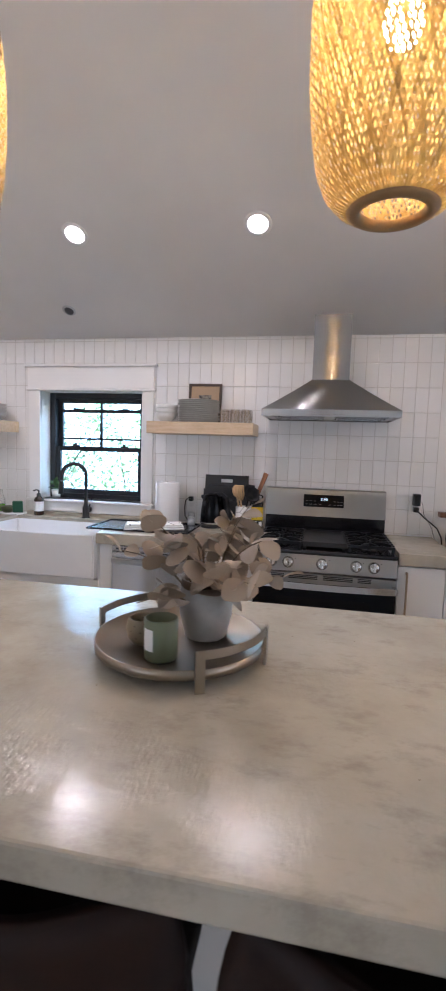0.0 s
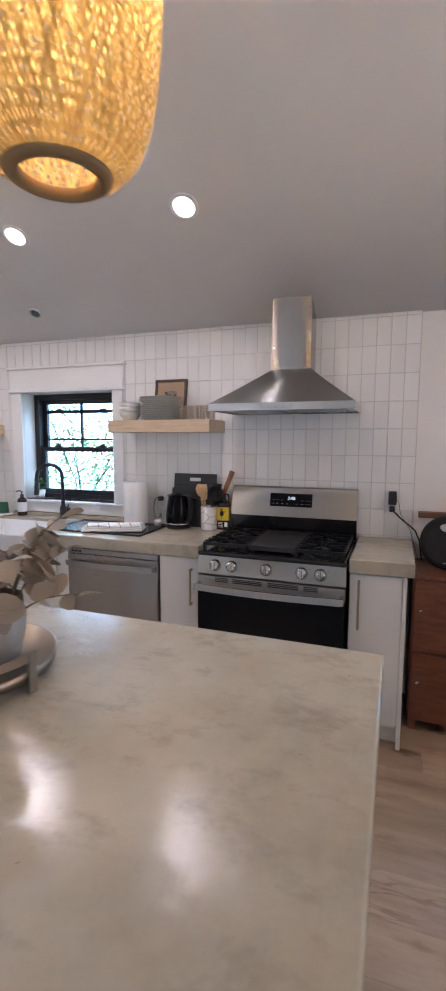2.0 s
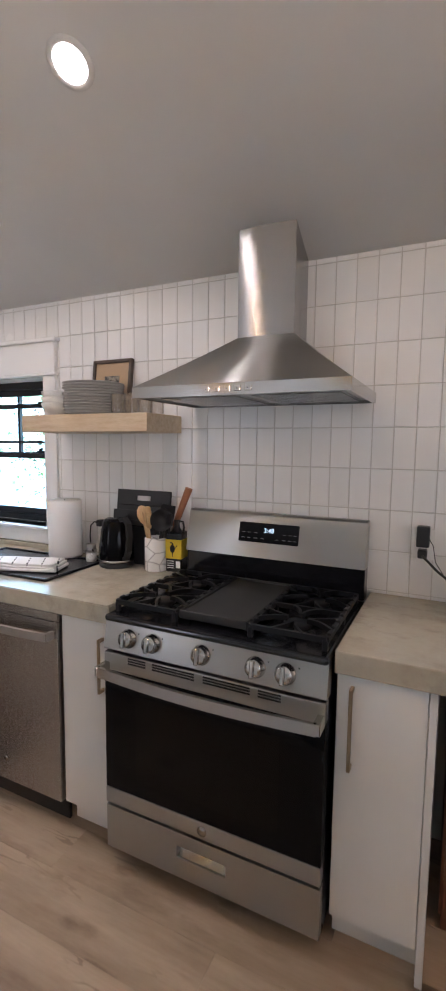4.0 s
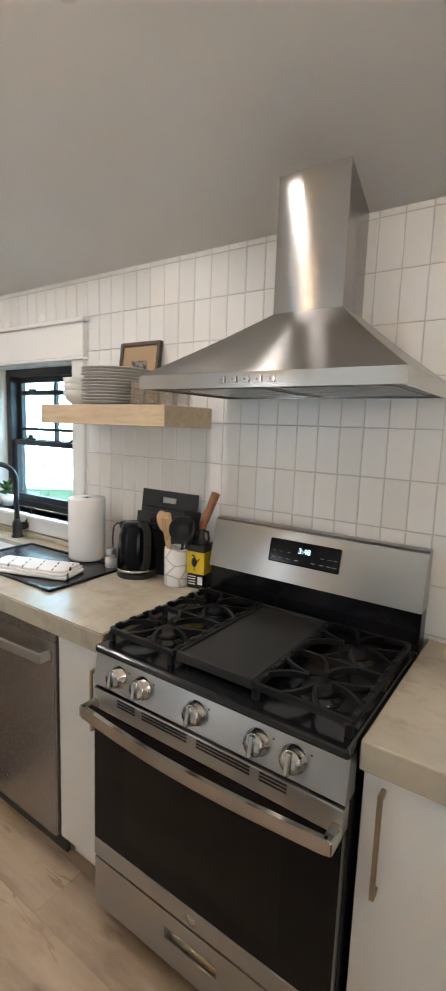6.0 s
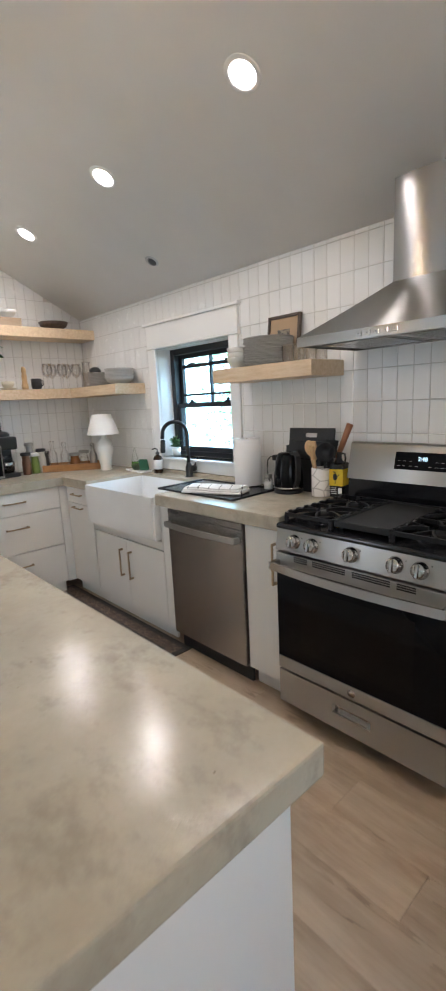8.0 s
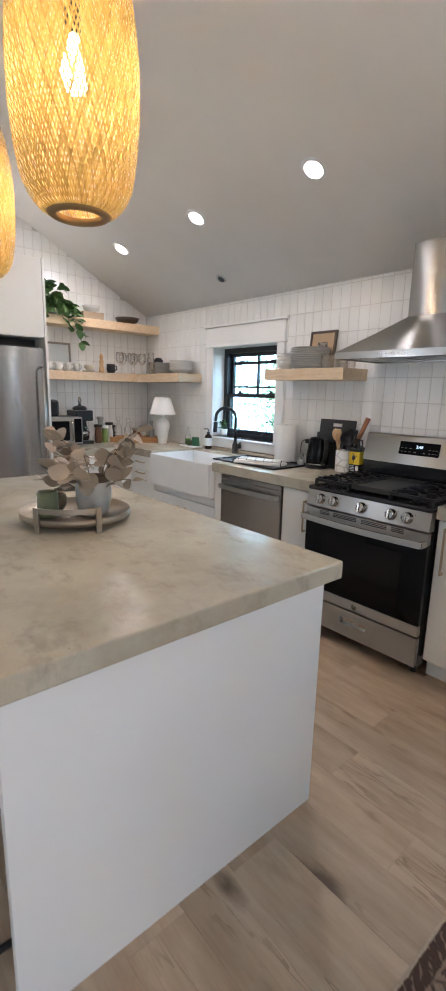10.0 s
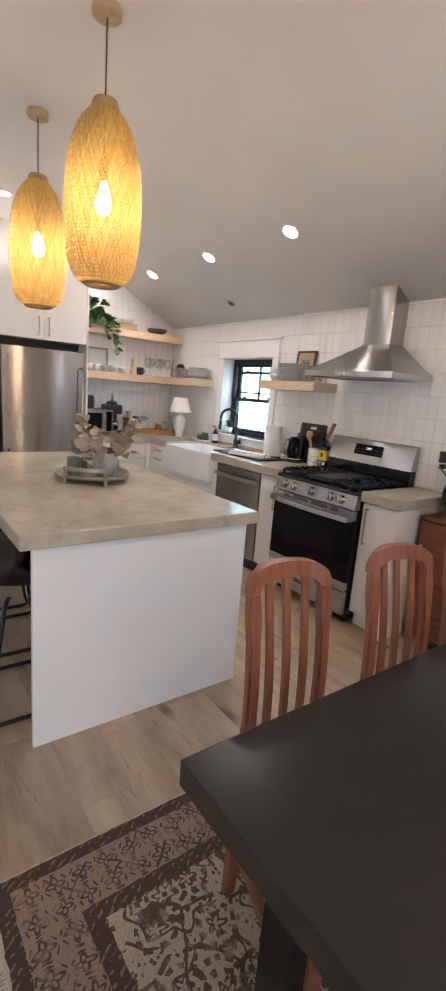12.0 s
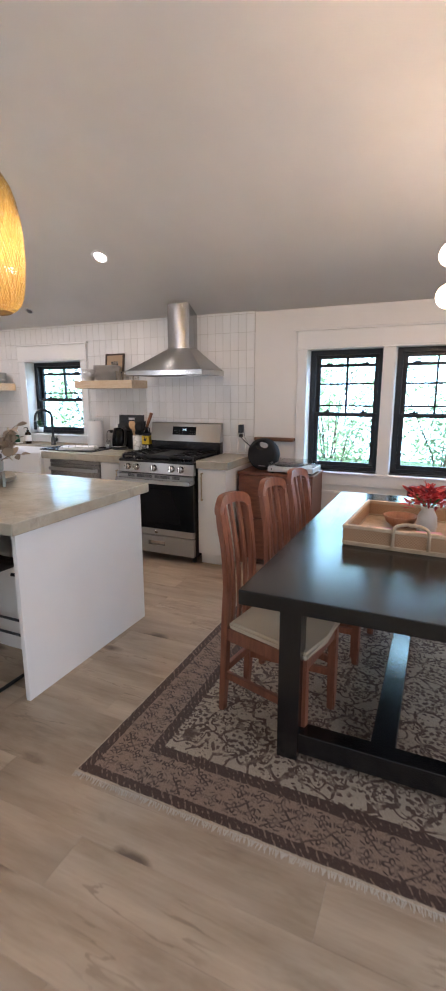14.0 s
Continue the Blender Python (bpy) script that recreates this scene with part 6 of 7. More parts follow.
def chair():
    """A tall slat-back chair that faces +x, its rear feet at x = 0; the seat widens to the front."""
    ob = thing("dining_chair", (1.438, 1.785, 0.008), "reddish teak dining chair with tall slatted back and beige seat", "chair", "chairs at the table", -9)
    hw, fw, JOINT, CREST = 0.113, 0.17, 0.955, 1.03

    def rake(z):
        if z < 0.44:
            return 0.008 - 0.018 * (1 - z / 0.44) ** 1.5
        t = (z - 0.44) / 0.53
        return 0.008 + 0.012 * math.sin(math.pi * min(t, 1)) - 0.032 * t * t

    for s in (-1, 1):
        bm = B()
        heights = [0.0, 0.15, 0.3, 0.4, 0.47, 0.54, 0.61, 0.68, 0.75, 0.82, 0.89, JOINT]
        bar(bm, [(rake(z), s * (hw + 0.003 * max(0, z - 0.45) / 0.5), z) for z in heights], 0.036, 0.03, (0, 1, 0))
        bmesh.ops.bevel(bm, geom=[e for e in bm.edges if abs(e.verts[0].co.z - e.verts[1].co.z) > 0.05], offset=0.006, segments=2, affect="EDGES")
        part("back_leg", bm, TEAK, ob)
        bm = B()
        bar(bm, [(0.425, s * fw, 0), (0.422, s * fw, 0.22), (0.42, s * fw, 0.425)], 0.034, 0.036, (0, 1, 0))
        bmesh.ops.bevel(bm, geom=[e for e in bm.edges if abs(e.verts[0].co.z - e.verts[1].co.z) > 0.05], offset=0.006, segments=2, affect="EDGES")
        part("front_leg", bm, TEAK, ob)
        bm = B()
        bar(bm, [(0.02, s * hw, 0.395), (0.405, s * fw, 0.395)], 0.06, 0.02)
        part("side_rail", bm, TEAK, ob)
        bm = B()
        bar(bm, [(0.012, s * hw, 0.185), (0.408, s * fw, 0.185)], 0.034, 0.018)
        part("side_stretcher", bm, TEAK, ob)
    for nm, x, w, z0, z1 in (("front_rail", 0.42, fw, 0.365, 0.425), ("rear_rail", 0.012, hw, 0.365, 0.425), ("rear_stretcher", 0.006, hw, 0.20, 0.235)):
        bm = B()
        box(bm, x - 0.011, x + 0.011, -w + 0.015, w - 0.015, z0, z1, 0.002)
        part(nm, bm, TEAK, ob)

    # crest: one bowed arch with round shoulders, thicker at its top
    def bow(y, z):
        return rake(z) - 0.022 * (1 - min(1, abs(y) / hw) ** 2)
    bm = B()
    wo, wi = hw + 0.021, hw - 0.015
    turns = [radians(180 - 7.5 * i) for i in range(25)]
    rows = []
    for a in turns:
        c, sn = math.cos(a), math.sin(a)
        yo, zo = wo * math.copysign(abs(c) ** 0.62, c), JOINT + (CREST - JOINT) * sn ** 0.8
        yi, zi = wi * math.copysign(abs(c) ** 0.62, c), JOINT + (CREST - JOINT - 0.045) * sn ** 0.8
        rows.append([bm.verts.new((bow(q, r) + d, q, r)) for q, r, d in ((yo, zo, -0.015), (yo, zo, 0.015), (yi, zi, 0.015), (yi, zi, -0.015))])
    for a, b in zip(rows, rows[1:]):
        for i in range(4):
            bm.faces.new((a[i], a[(i + 1) % 4], b[(i + 1) % 4], b[i]))
    bm.faces.new(rows[0])
    bm.faces.new(rows[-1][::-1])
    bmesh.ops.bevel(bm, geom=[e for e in bm.edges if len(e.link_faces) == 2 and e.calc_face_angle(0) > 1.0], offset=0.006, segments=2, affect="EDGES")
    part("crest_rail", bm, TEAK, ob)
    for y in (-0.06, 0.0, 0.06):
        bm = B()
        pts = [(rake(z) - 0.020 * (1 - (y / hw) ** 2) * max(0, (z - 0.45) / 0.55), y * (0.88 + 0.12 * (z - 0.4) / 0.6), z) for z in (0.42, 0.5, 0.57, 0.64, 0.71, 0.78, 0.85, 0.92, 1.0)]
        bar(bm, pts, 0.020, 0.014, (0, 1, 0))
        part("slat", bm, TEAK, ob)
    bm = B()
    prism(bm, [(0.03, -hw - 0.016), (0.445, -fw - 0.028), (0.455, 0), (0.445, fw + 0.028), (0.03, hw + 0.016)], "z", 0.426, 0.462)
    bmesh.ops.bevel(bm, geom=list(bm.edges), offset=0.012, segments=3, affect="EDGES")
    part("seat", bm, SEATCLOTH, ob, "beige upholstered seat")
    return ob


ch1 = chair()
copy_thing(ch1, pose(1.478, 2.235, 0.008, 0, 0, -10))
copy_thing(ch1, pose(1.512, 2.615, 0.008, 0, 0, -8))
rc = thing("red_armchair", (2.35, 3.72, 0.0), "low red upholstered chair below the window", "chair")
REDCLOTH = paint("dark_red_cloth", (0.16, 0.02, 0.025), 0.85, 300, 0.4)
bm = B()
box(bm, -0.3, 0.3, 0.1, 0.2, 0.3, 0.76, 0.03, 3)
part("backrest", bm, REDCLOTH, rc)
bm = B()
box(bm, -0.3, 0.3, -0.15, 0.11, 0.22, 0.42, 0.03, 3)
part("seat", bm, REDCLOTH, rc)
for x in (-0.26, 0.26):
    for y in (-0.11, 0.16):
        bm = B()
        tube(bm, [(x, y, 0), (x, y, 0.24)], [0.012, 0.018], 10)
        part("leg", bm, TEAK, rc)

# tray on the table
TZ = 0.785
RIMWOOD = wood("limed_wood", (0.42, 0.31, 0.20), (0.55, 0.43, 0.30), 0.6, (4, 4, 4), 7)
k = Mat("woven_cane", (0.45, 0.28, 0.16), 0.65)
ck1 = k.node("ShaderNodeTexChecker")
ck1.inputs["Scale"].default_value = 150
k.link(k.coords(), ck1.inputs["Vector"])
ck1.inputs["Color1"].default_value, ck1.inputs["Color2"].default_value = (0.50, 0.32, 0.19, 1), (0.33, 0.18, 0.09, 1)
k.colour(ck1.outputs[0])
k.bump(ck1.outputs["Fac"], 0.6, 0.002)
CANE = k.m
wt = thing("wicker_tray", (2.19, 2.31, TZ), "woven wicker serving tray with pale wooden rims", "tray", "", -3)
wx, wy, wh = 0.30, 0.30, 0.095
bm = B()
box(bm, -wx, wx, -wy, wy, 0.0, 0.012, 0.003)
part("bottom", bm, RIMWOOD, wt)
for a in ((-wx, wx, -wy, -wy + 0.012), (-wx, wx, wy - 0.012, wy), (-wx, -wx + 0.012, -wy + 0.012, wy - 0.012), (wx - 0.012, wx, -wy + 0.012, wy - 0.012)):
    bm = B()
    box(bm, *a, 0.012, wh - 0.012)
    sd = part("side", bm, CANE, wt, "woven cane side")
    for z0_, z1_ in ((0.008, 0.022), (wh - 0.014, wh + 0.004)):
        bm = B()
        box(bm, a[0] - 0.003, a[1] + 0.003, a[2] - 0.003, a[3] + 0.003, z0_, z1_, 0.003)
        part("rim", bm, RIMWOOD, sd)
for sy in (-1, 1):
    bm = B()
    y = sy * (wy + 0.002)
    pts = [(-0.075, y, 0.02), (-0.075, y, 0.09)] + [(0.075 * -math.cos(radians(a)), y, 0.10 + 0.03 * math.sin(radians(a))) for a in range(20, 170, 20)] + [(0.075, y, 0.09), (0.075, y, 0.02)]
    tube(bm, pts, 0.008, 8)
    part("handle", bm, RIMWOOD, wt)
PINK = paint("pink_card", (0.70, 0.36, 0.40), 0.7, 200)
for i, (x, y, z, a, c) in enumerate(((-0.16, -0.17, 0.013, 8, PINK), (-0.02, -0.19, 0.013, -6, PAPERW), (0.06, -0.16, 0.013, 14, PINK))):
    bm = B()
    box(bm, -0.055, 0.055, -0.035, 0.035, 0, 0.05, 0.002)
    ob = solid("card_box", bm, c, "small pink and white card box in the tray", "box", "", "card boxes")
    ob.matrix_basis = pose(2.19 + x, 2.31 + y, TZ + z, 0, 0, a)
bowl((2.10, 2.42, TZ + 0.013), 0.085, 0.06, REDHANDLE, "small reddish wooden bowl in the tray", "", "bowl")
fv = thing("flower_vase", (2.23, 2.33, TZ + 0.013), "pale glass vase of red flowers in the tray", "vase")
bm = B()
lathe(bm, [(0, 0), (0.04, 0), (0.05, 0.04), (0.045, 0.09), (0.03, 0.12), (0.036, 0.14), (0.032, 0.14), (0.026, 0.12), (0.04, 0.08), (0.044, 0.04), (0, 0.008)], 28)
part("vase", bm, ceramic("pale_grey_glaze", (0.5, 0.5, 0.46), 0.25), fv)
REDLEAF = leafy("red_petal", (0.42, 0.025, 0.03), (0.62, 0.06, 0.06))
rng = random.Random(14)
petals = [leaf_mesh("petal", l, w, REDLEAF, 0.2) for l, w in ((0.038, 0.013), (0.05, 0.016))]
bm = B()
for i in range(9):
    a = i * 40
    tube(bm, [(0, 0, 0.03), (0.02 * math.cos(radians(a)), 0.02 * math.sin(radians(a)), 0.14), (0.06 * math.cos(radians(a)), 0.06 * math.sin(radians(a)), 0.19)], 0.0025, 6)
part("stems", bm, paint("green_stem", (0.06, 0.12, 0.03), 0.7), fv)
for i in range(200):
    a, rr = rng.uniform(0, 360), rng.uniform(0.0, 0.095)
    piece("petal", rng.choice(petals), fv, pose(rr * math.cos(radians(a)), rr * math.sin(radians(a)), 0.155 + rng.uniform(0, 0.075) - rr * 0.25, 0, 0, a - 90 + rng.gauss(0, 30)) @ pose(0, 0, 0, rng.uniform(-5, 75), rng.uniform(-50, 50), 0))

# ---- dresser and what stands on it ----
DRESSWOOD = wood("red_mahogany", (0.13, 0.04, 0.02), (0.22, 0.075, 0.038), 0.38, (1.5, 8, 8), 5)
ds = thing("dresser", (1.01, 3.62, 0), "reddish brown wooden cabinet with four doors", "dresser")
bm = B()
box(bm, -0.325, 0.325, 0.012, 0.37, 0.05, 0.805)
part("body", bm, DRESSWOOD, ds)
bm = B()
box(bm, -0.332, 0.332, -0.006, 0.375, 0.805, 0.825, 0.003)
part("top", bm, DRESSWOOD, ds)
for x0, x1 in ((-0.32, 0.0), (0.0, 0.32)):
    for z0, z1 in ((0.06, 0.42), (0.43, 0.80)):
        bm = B()
        box(bm, x0 + 0.004, x1 - 0.004, -0.004, 0.012, z0 + 0.003, z1 - 0.003, 0.002)
        d = part("door", bm, DRESSWOOD, ds)
        bm = B()
        kx = 0.03 if x0 >= 0 else -0.285
        lathe(bm, [(0.004, 0), (0.004, 0.008), (0.01, 0.012), (0.009, 0.018), (0, 0.02)], 14, pose(kx, -0.004, (z0 + z1) / 2 + 0.03, 90, 0, 0))
        part("knob", bm, CHROME, d, "small silver knob")
for x in (-0.3, 0.3):
    for y in (0.03, 0.34):
        bm = B()
        box(bm, x - 0.018, x + 0.018, y - 0.018, y + 0.018, 0, 0.052)
        part("foot", bm, DRESSWOOD, ds)
bm = B()
n = 40
DZ = 0.825
sk = thing("speaker", (0.855, 3.79, DZ), "round black fabric speaker with a handle opening", "speaker")
bm = B()
layers = []
for dy, ins_o, ins_i in ((-0.055, 0.03, 0.014), (-0.045, 0.010, 0.005), (-0.02, 0.0, 0.0), (0.02, 0.0, 0.0), (0.045, 0.010, 0.005), (0.055, 0.03, 0.014)):
    o = [bm.verts.new(((0.142 - ins_o) * math.sin(2 * math.pi * i / n), dy, 0.14 - (0.14 - ins_o) * math.cos(2 * math.pi * i / n))) for i in range(n)]
    q = [bm.verts.new(((0.048 + ins_i) * math.sin(2 * math.pi * i / n), dy, 0.222 - (0.032 + ins_i * 0.6) * math.cos(2 * math.pi * i / n))) for i in range(n)]
    layers.append((o, q))
for (o, q), (o2, q2) in zip(layers, layers[1:]):
    for i in range(n):
        j = (i + 1) % n
        for f in (bm.faces.new((o[i], o[j], o2[j], o2[i])), bm.faces.new((q[i], q2[i], q2[j], q[j]))):
            f.smooth = True
for o, q in (layers[0], layers[-1]):
    for i in range(n):
        j = (i + 1) % n
        bm.faces.new((o[i], o[j], q[j], q[i]))
part("body", bm, paint("black_speaker_cloth", (0.014, 0.014, 0.016), 0.85, 500, 0.5), sk)
bm = B()
box(bm, -0.03, 0.03, -0.0575, -0.0545, 0.04, 0.046)
part("badge", bm, GREYMARK, sk)
tt = thing("turntable", (1.135, 3.79, DZ), "silver record player with a clear dust cover", "record player", "", 0)
SILVER = plastic("silver_plastic", (0.55, 0.55, 0.54), 0.35)
bm = B()
box(bm, -0.195, 0.195, -0.14, 0.15, 0.012, 0.055, 0.006, 2)
part("base", bm, SILVER, tt)
for x in (-0.16, 0.16):
    for y in (-0.11, 0.12):
        bm = B()
        lathe(bm, [(0, 0), (0.018, 0), (0.018, 0.013), (0, 0.013)], 16, Matrix.Translation((x, y, 0)))
        part("foot", bm, BLACKPLASTIC, tt)
bm = B()
lathe(bm, [(0, 0.056), (0.125, 0.056), (0.127, 0.06), (0.125, 0.066), (0, 0.067)], 40, Matrix.Translation((-0.045, 0.0, 0)))
part("platter", bm, BLACKPLASTIC, tt)
bm = B()
tube(bm, [(0.15, 0.09, 0.07), (0.15, 0.0, 0.075), (0.10, -0.07, 0.072)], 0.005, 8)
part("tone_arm", bm, CHROME, tt)
for x in (0.06, 0.085, 0.11, -0.16):
    bm = B()
    lathe(bm, [(0, 0), (0.006, 0), (0.006, 0.004), (0, 0.004)], 12, pose(x, -0.14, 0.035, 90, 0, 0))
    part("button", bm, BLACKPLASTIC, tt)
bm = B()
for a in ((-0.19, 0.19, -0.135, -0.132, 0.056, 0.095), (-0.19, 0.19, 0.142, 0.145, 0.056, 0.095), (-0.19, -0.187, -0.132, 0.142, 0.056, 0.095), (0.187, 0.19, -0.132, 0.142, 0.056, 0.095), (-0.19, 0.19, -0.135, 0.145, 0.095, 0.098)):
    box(bm, *a)
part("dust_cover", bm, CLEAR, tt, "clear acrylic dust cover")
bm = B()
box(bm, 0.708, 1.075, 3.94, 4.01, 1.066, 1.096, 0.003)
solid("picture_ledge", bm, wood("brown_ledge_wood", (0.15, 0.06, 0.03), (0.25, 0.11, 0.055), 0.45, (1, 8, 8), 5), "narrow brown wooden wall ledge", "ledge")

# ---- things of the west counter and shelves ----
lp = thing("table_lamp", (-2.60, 3.80, TOP), "white ceramic table lamp with a white cone shade", "lamp")
bm = B()
lathe(bm, [(0, 0), (0.045, 0), (0.048, 0.008), (0.043, 0.03), (0.06, 0.12), (0.07, 0.18), (0.062, 0.22), (0.03, 0.25), (0.022, 0.265), (0.022, 0.285), (0, 0.285)], 36)
part("base", bm, ceramic("white_plaster", (0.78, 0.77, 0.74), 0.5), lp)
bm = B()
lathe(bm, [(0.006, 0.285), (0.006, 0.31)], 10)
part("stem", bm, BRASS, lp)
bm = B()
lathe(bm, [(0.13, 0.29), (0.075, 0.45), (0.073, 0.45), (0.128, 0.29)], 40)
part("shade", bm, paint("white_linen", (0.8, 0.79, 0.76), 0.85, 300, 0.3), lp, "white linen cone shade")

CT = thing("counter_tray", (-2.90, 3.66, TOP), "orange wooden tray of bottles in the corner", "tray", "", 55.7)
bm = B()
box(bm, -0.235, 0.235, -0.10, 0.10, 0, 0.012, 0.002)
ORANGE = wood("orange_acacia", (0.34, 0.15, 0.05), (0.50, 0.25, 0.09), 0.45, (2, 8, 8), 6)
part("bottom", bm, ORANGE, CT)
for a in ((-0.235, 0.235, -0.10, -0.088), (-0.235, 0.235, 0.088, 0.10), (-0.235, -0.223, -0.088, 0.088), (0.223, 0.235, -0.088, 0.088)):
    bm = B()
    box(bm, *a, 0.012, 0.055, 0.002)
    part("side", bm, ORANGE, CT)


def flask(u, v, r, h, neck, mat, label, cap=None, z=TOP + 0.012, nm="bottle", where=None):
    """A bottle standing in the corner tray at (u, v), or at a place of the worktop."""
    r, h, neck = r * 1.15, h * 1.4, neck * 1.15
    p = pose(-2.90, 3.66, 0, 0, 0, 55.7) @ Vector((u, v, 0)) if where is None else Vector((*where, 0))
    ob = thing(nm, (p.x, p.y, z), label, "bottle", "bottles on the corner counter")
    bm = B()
    lathe(bm, [(0, 0), (r * 0.95, 0), (r, 0.005), (r, h * 0.62), (neck, h * 0.8), (neck, h * 0.96), (neck * 1.15, h), (0, h)], 20)
    part("body", bm, mat, ob)
    if cap:
        bm = B()
        lathe(bm, [(neck * 1.3, h), (neck * 1.35, h + 0.004), (neck * 1.3, h + 0.024), (0, h + 0.026)], 16)
        part("cap", bm, cap, ob)
    return ob


flask(-0.16, 0.0, 0.032, 0.15, 0.014, CLEAR, "clear glass decanter with a stopper", CLEAR)
flask(-0.07, 0.03, 0.033, 0.14, 0.014, CLEAR, "clear glass decanter with a stopper", CLEAR)
flask(0.02, -0.02, 0.036, 0.075, 0.03, plastic("amber_jar", (0.25, 0.10, 0.03), 0.2), "short amber jar with a steel lid", STEEL)
flask(0.09, 0.03, 0.034, 0.085, 0.028, CLEAR, "short clear jar with a steel lid", STEEL)
flask(0.17, -0.01, 0.026, 0.125, 0.012, STEEL, "slim steel shaker bottle", CHROME)
flask(0, 0, 0.03, 0.12, 0.026, plastic("white_jar", (0.6, 0.58, 0.52), 0.3), "white spice jar with a dark lid", BLACKPLASTIC, TOP, "jar", (-3.02, 3.44))
flask(0, 0, 0.028, 0.10, 0.024, plastic("green_jar", (0.18, 0.25, 0.06), 0.3), "green spice jar with a white lid", PAPERW, TOP, "jar", (-2.98, 3.37))
flask(0, 0, 0.03, 0.11, 0.026, plastic("brown_jar", (0.14, 0.06, 0.03), 0.3), "brown spice jar with a dark lid", BLACKPLASTIC, TOP, "jar", (-2.96, 3.29))
flask(0, 0, 0.03, 0.16, 0.024, plastic("steel_jar", (0.35, 0.35, 0.34), 0.3), "tall grey jar with a steel lid", STEEL, TOP, "jar", (-3.05, 3.36))
flask(0, 0, 0.026, 0.10, 0.02, plastic("dark_jar", (0.03, 0.025, 0.02), 0.3), "dark spice jar with a black lid", BLACKPLASTIC, TOP, "jar", (-3.07, 3.50))

cm = thing("coffee_maker", (-3.03, 3.14, TOP), "black drip coffee maker with a glass carafe", "coffee maker")
bm = B()
box(bm, -0.12, 0.12, -0.08, 0.08, 0, 0.03, 0.006, 2)
box(bm, -0.12, -0.03, -0.08, 0.08, 0.03, 0.25, 0.006, 2)
box(bm, -0.12, 0.11, -0.085, 0.085, 0.215, 0.315, 0.012, 3)
part("body", bm, BLACKPLASTIC, cm)
bm = B()
lathe(bm, [(0, 0), (0.052, 0), (0.062, 0.02), (0.064, 0.07), (0.05, 0.125), (0.046, 0.14)], 28, Matrix.Translation((0.045, 0, 0.032)))
cf = part("carafe", bm, CLEAR, cm, "clear glass carafe")
bm = B()
lathe(bm, [(0.0655, 0.062), (0.0665, 0.072), (0.0625, 0.085)], 28, Matrix.Translation((0.045, 0, 0.032)))
part("band", bm, CHROME, cf)
bm = B()
tube(bm, [(0.10, -0.03, 0.155), (0.135, -0.045, 0.15), (0.14, -0.048, 0.09), (0.108, -0.03, 0.075)], 0.008, 8)
part("handle", bm, BLACKPLASTIC, cf)
bm = B()
lathe(bm, [(0, 0.004), (0.05, 0.004), (0.06, 0.02), (0.062, 0.05), (0, 0.05)], 24, Matrix.Translation((0.045, 0, 0.032)))
part("coffee", bm, plastic("dark_coffee", (0.012, 0.006, 0.004), 0.1), cf)
bm = B()
lathe(bm, [(0.066, 0.315), (0.07, 0.335), (0.05, 0.352), (0.018, 0.358), (0.012, 0.372)], 24)
part("lid", bm, BLACKPLASTIC, cm)
bm = B()
lathe(bm, [(0.010, 0.37), (0.017, 0.385), (0.019, 0.40), (0.014, 0.425), (0.006, 0.438), (0, 0.44)], 20)
part("knob", bm, CHROME, cm)
mw = thing("microwave", (-2.83, 2.885, TOP), "small stainless steel microwave on the counter", "microwave")
bm = B()
box(bm, -0.32, -0.012, -0.215, 0.185, 0.012, 0.26, 0.004)
part("body", bm, BLACKPLASTIC, mw)
bm = B()
box(bm, -0.012, 0.0, -0.215, 0.185, 0.014, 0.26, 0.003)
fp = part("front", bm, STEEL, mw)
bm = B()
box(bm, 0.0, 0.003, -0.19, 0.06, 0.05, 0.225, 0.001)
part("door_glass", bm, BLACKGLASS, fp)
bm = B()
box(bm, 0.0, 0.003, 0.105, 0.175, 0.03, 0.245, 0.001)
part("keypad", bm, BLACKGLASS, fp)
bm = B()
tube(bm, [(0.0, 0.083, 0.05), (0.025, 0.083, 0.06), (0.025, 0.083, 0.215), (0.0, 0.083, 0.225)], 0.007, 8)
part("handle", bm, CHROME, fp)
bm = B()
for y in (-0.18, 0.15):
    for x in (-0.29, -0.04):
        lathe(bm, [(0, 0), (0.012, 0), (0.012, 0.013), (0, 0.013)], 10, Matrix.Translation((x, y, 0)))
f4 = part("feet", bm, BLACKPLASTIC, mw)
f4["kind"] = "stuff"
ts = thing("toaster", (-2.96, 2.79, TOP + 0.26), "black two-slice toaster on the microwave", "toaster")
bm = B()
box(bm, -0.13, 0.10, -0.085, 0.085, 0.006, 0.155, 0.025, 3)
part("body", bm, BLACKPLASTIC, ts)
bm = B()
for y in (-0.035, 0.035):
    box(bm, -0.10, 0.07, y - 0.012, y + 0.012, 0.153, 0.157)
part("slot", bm, STEEL, ts)
bm = B()
box(bm, 0.1, 0.115, -0.02, 0.02, 0.09, 0.105, 0.003)
part("lever", bm, BLACKPLASTIC, ts)

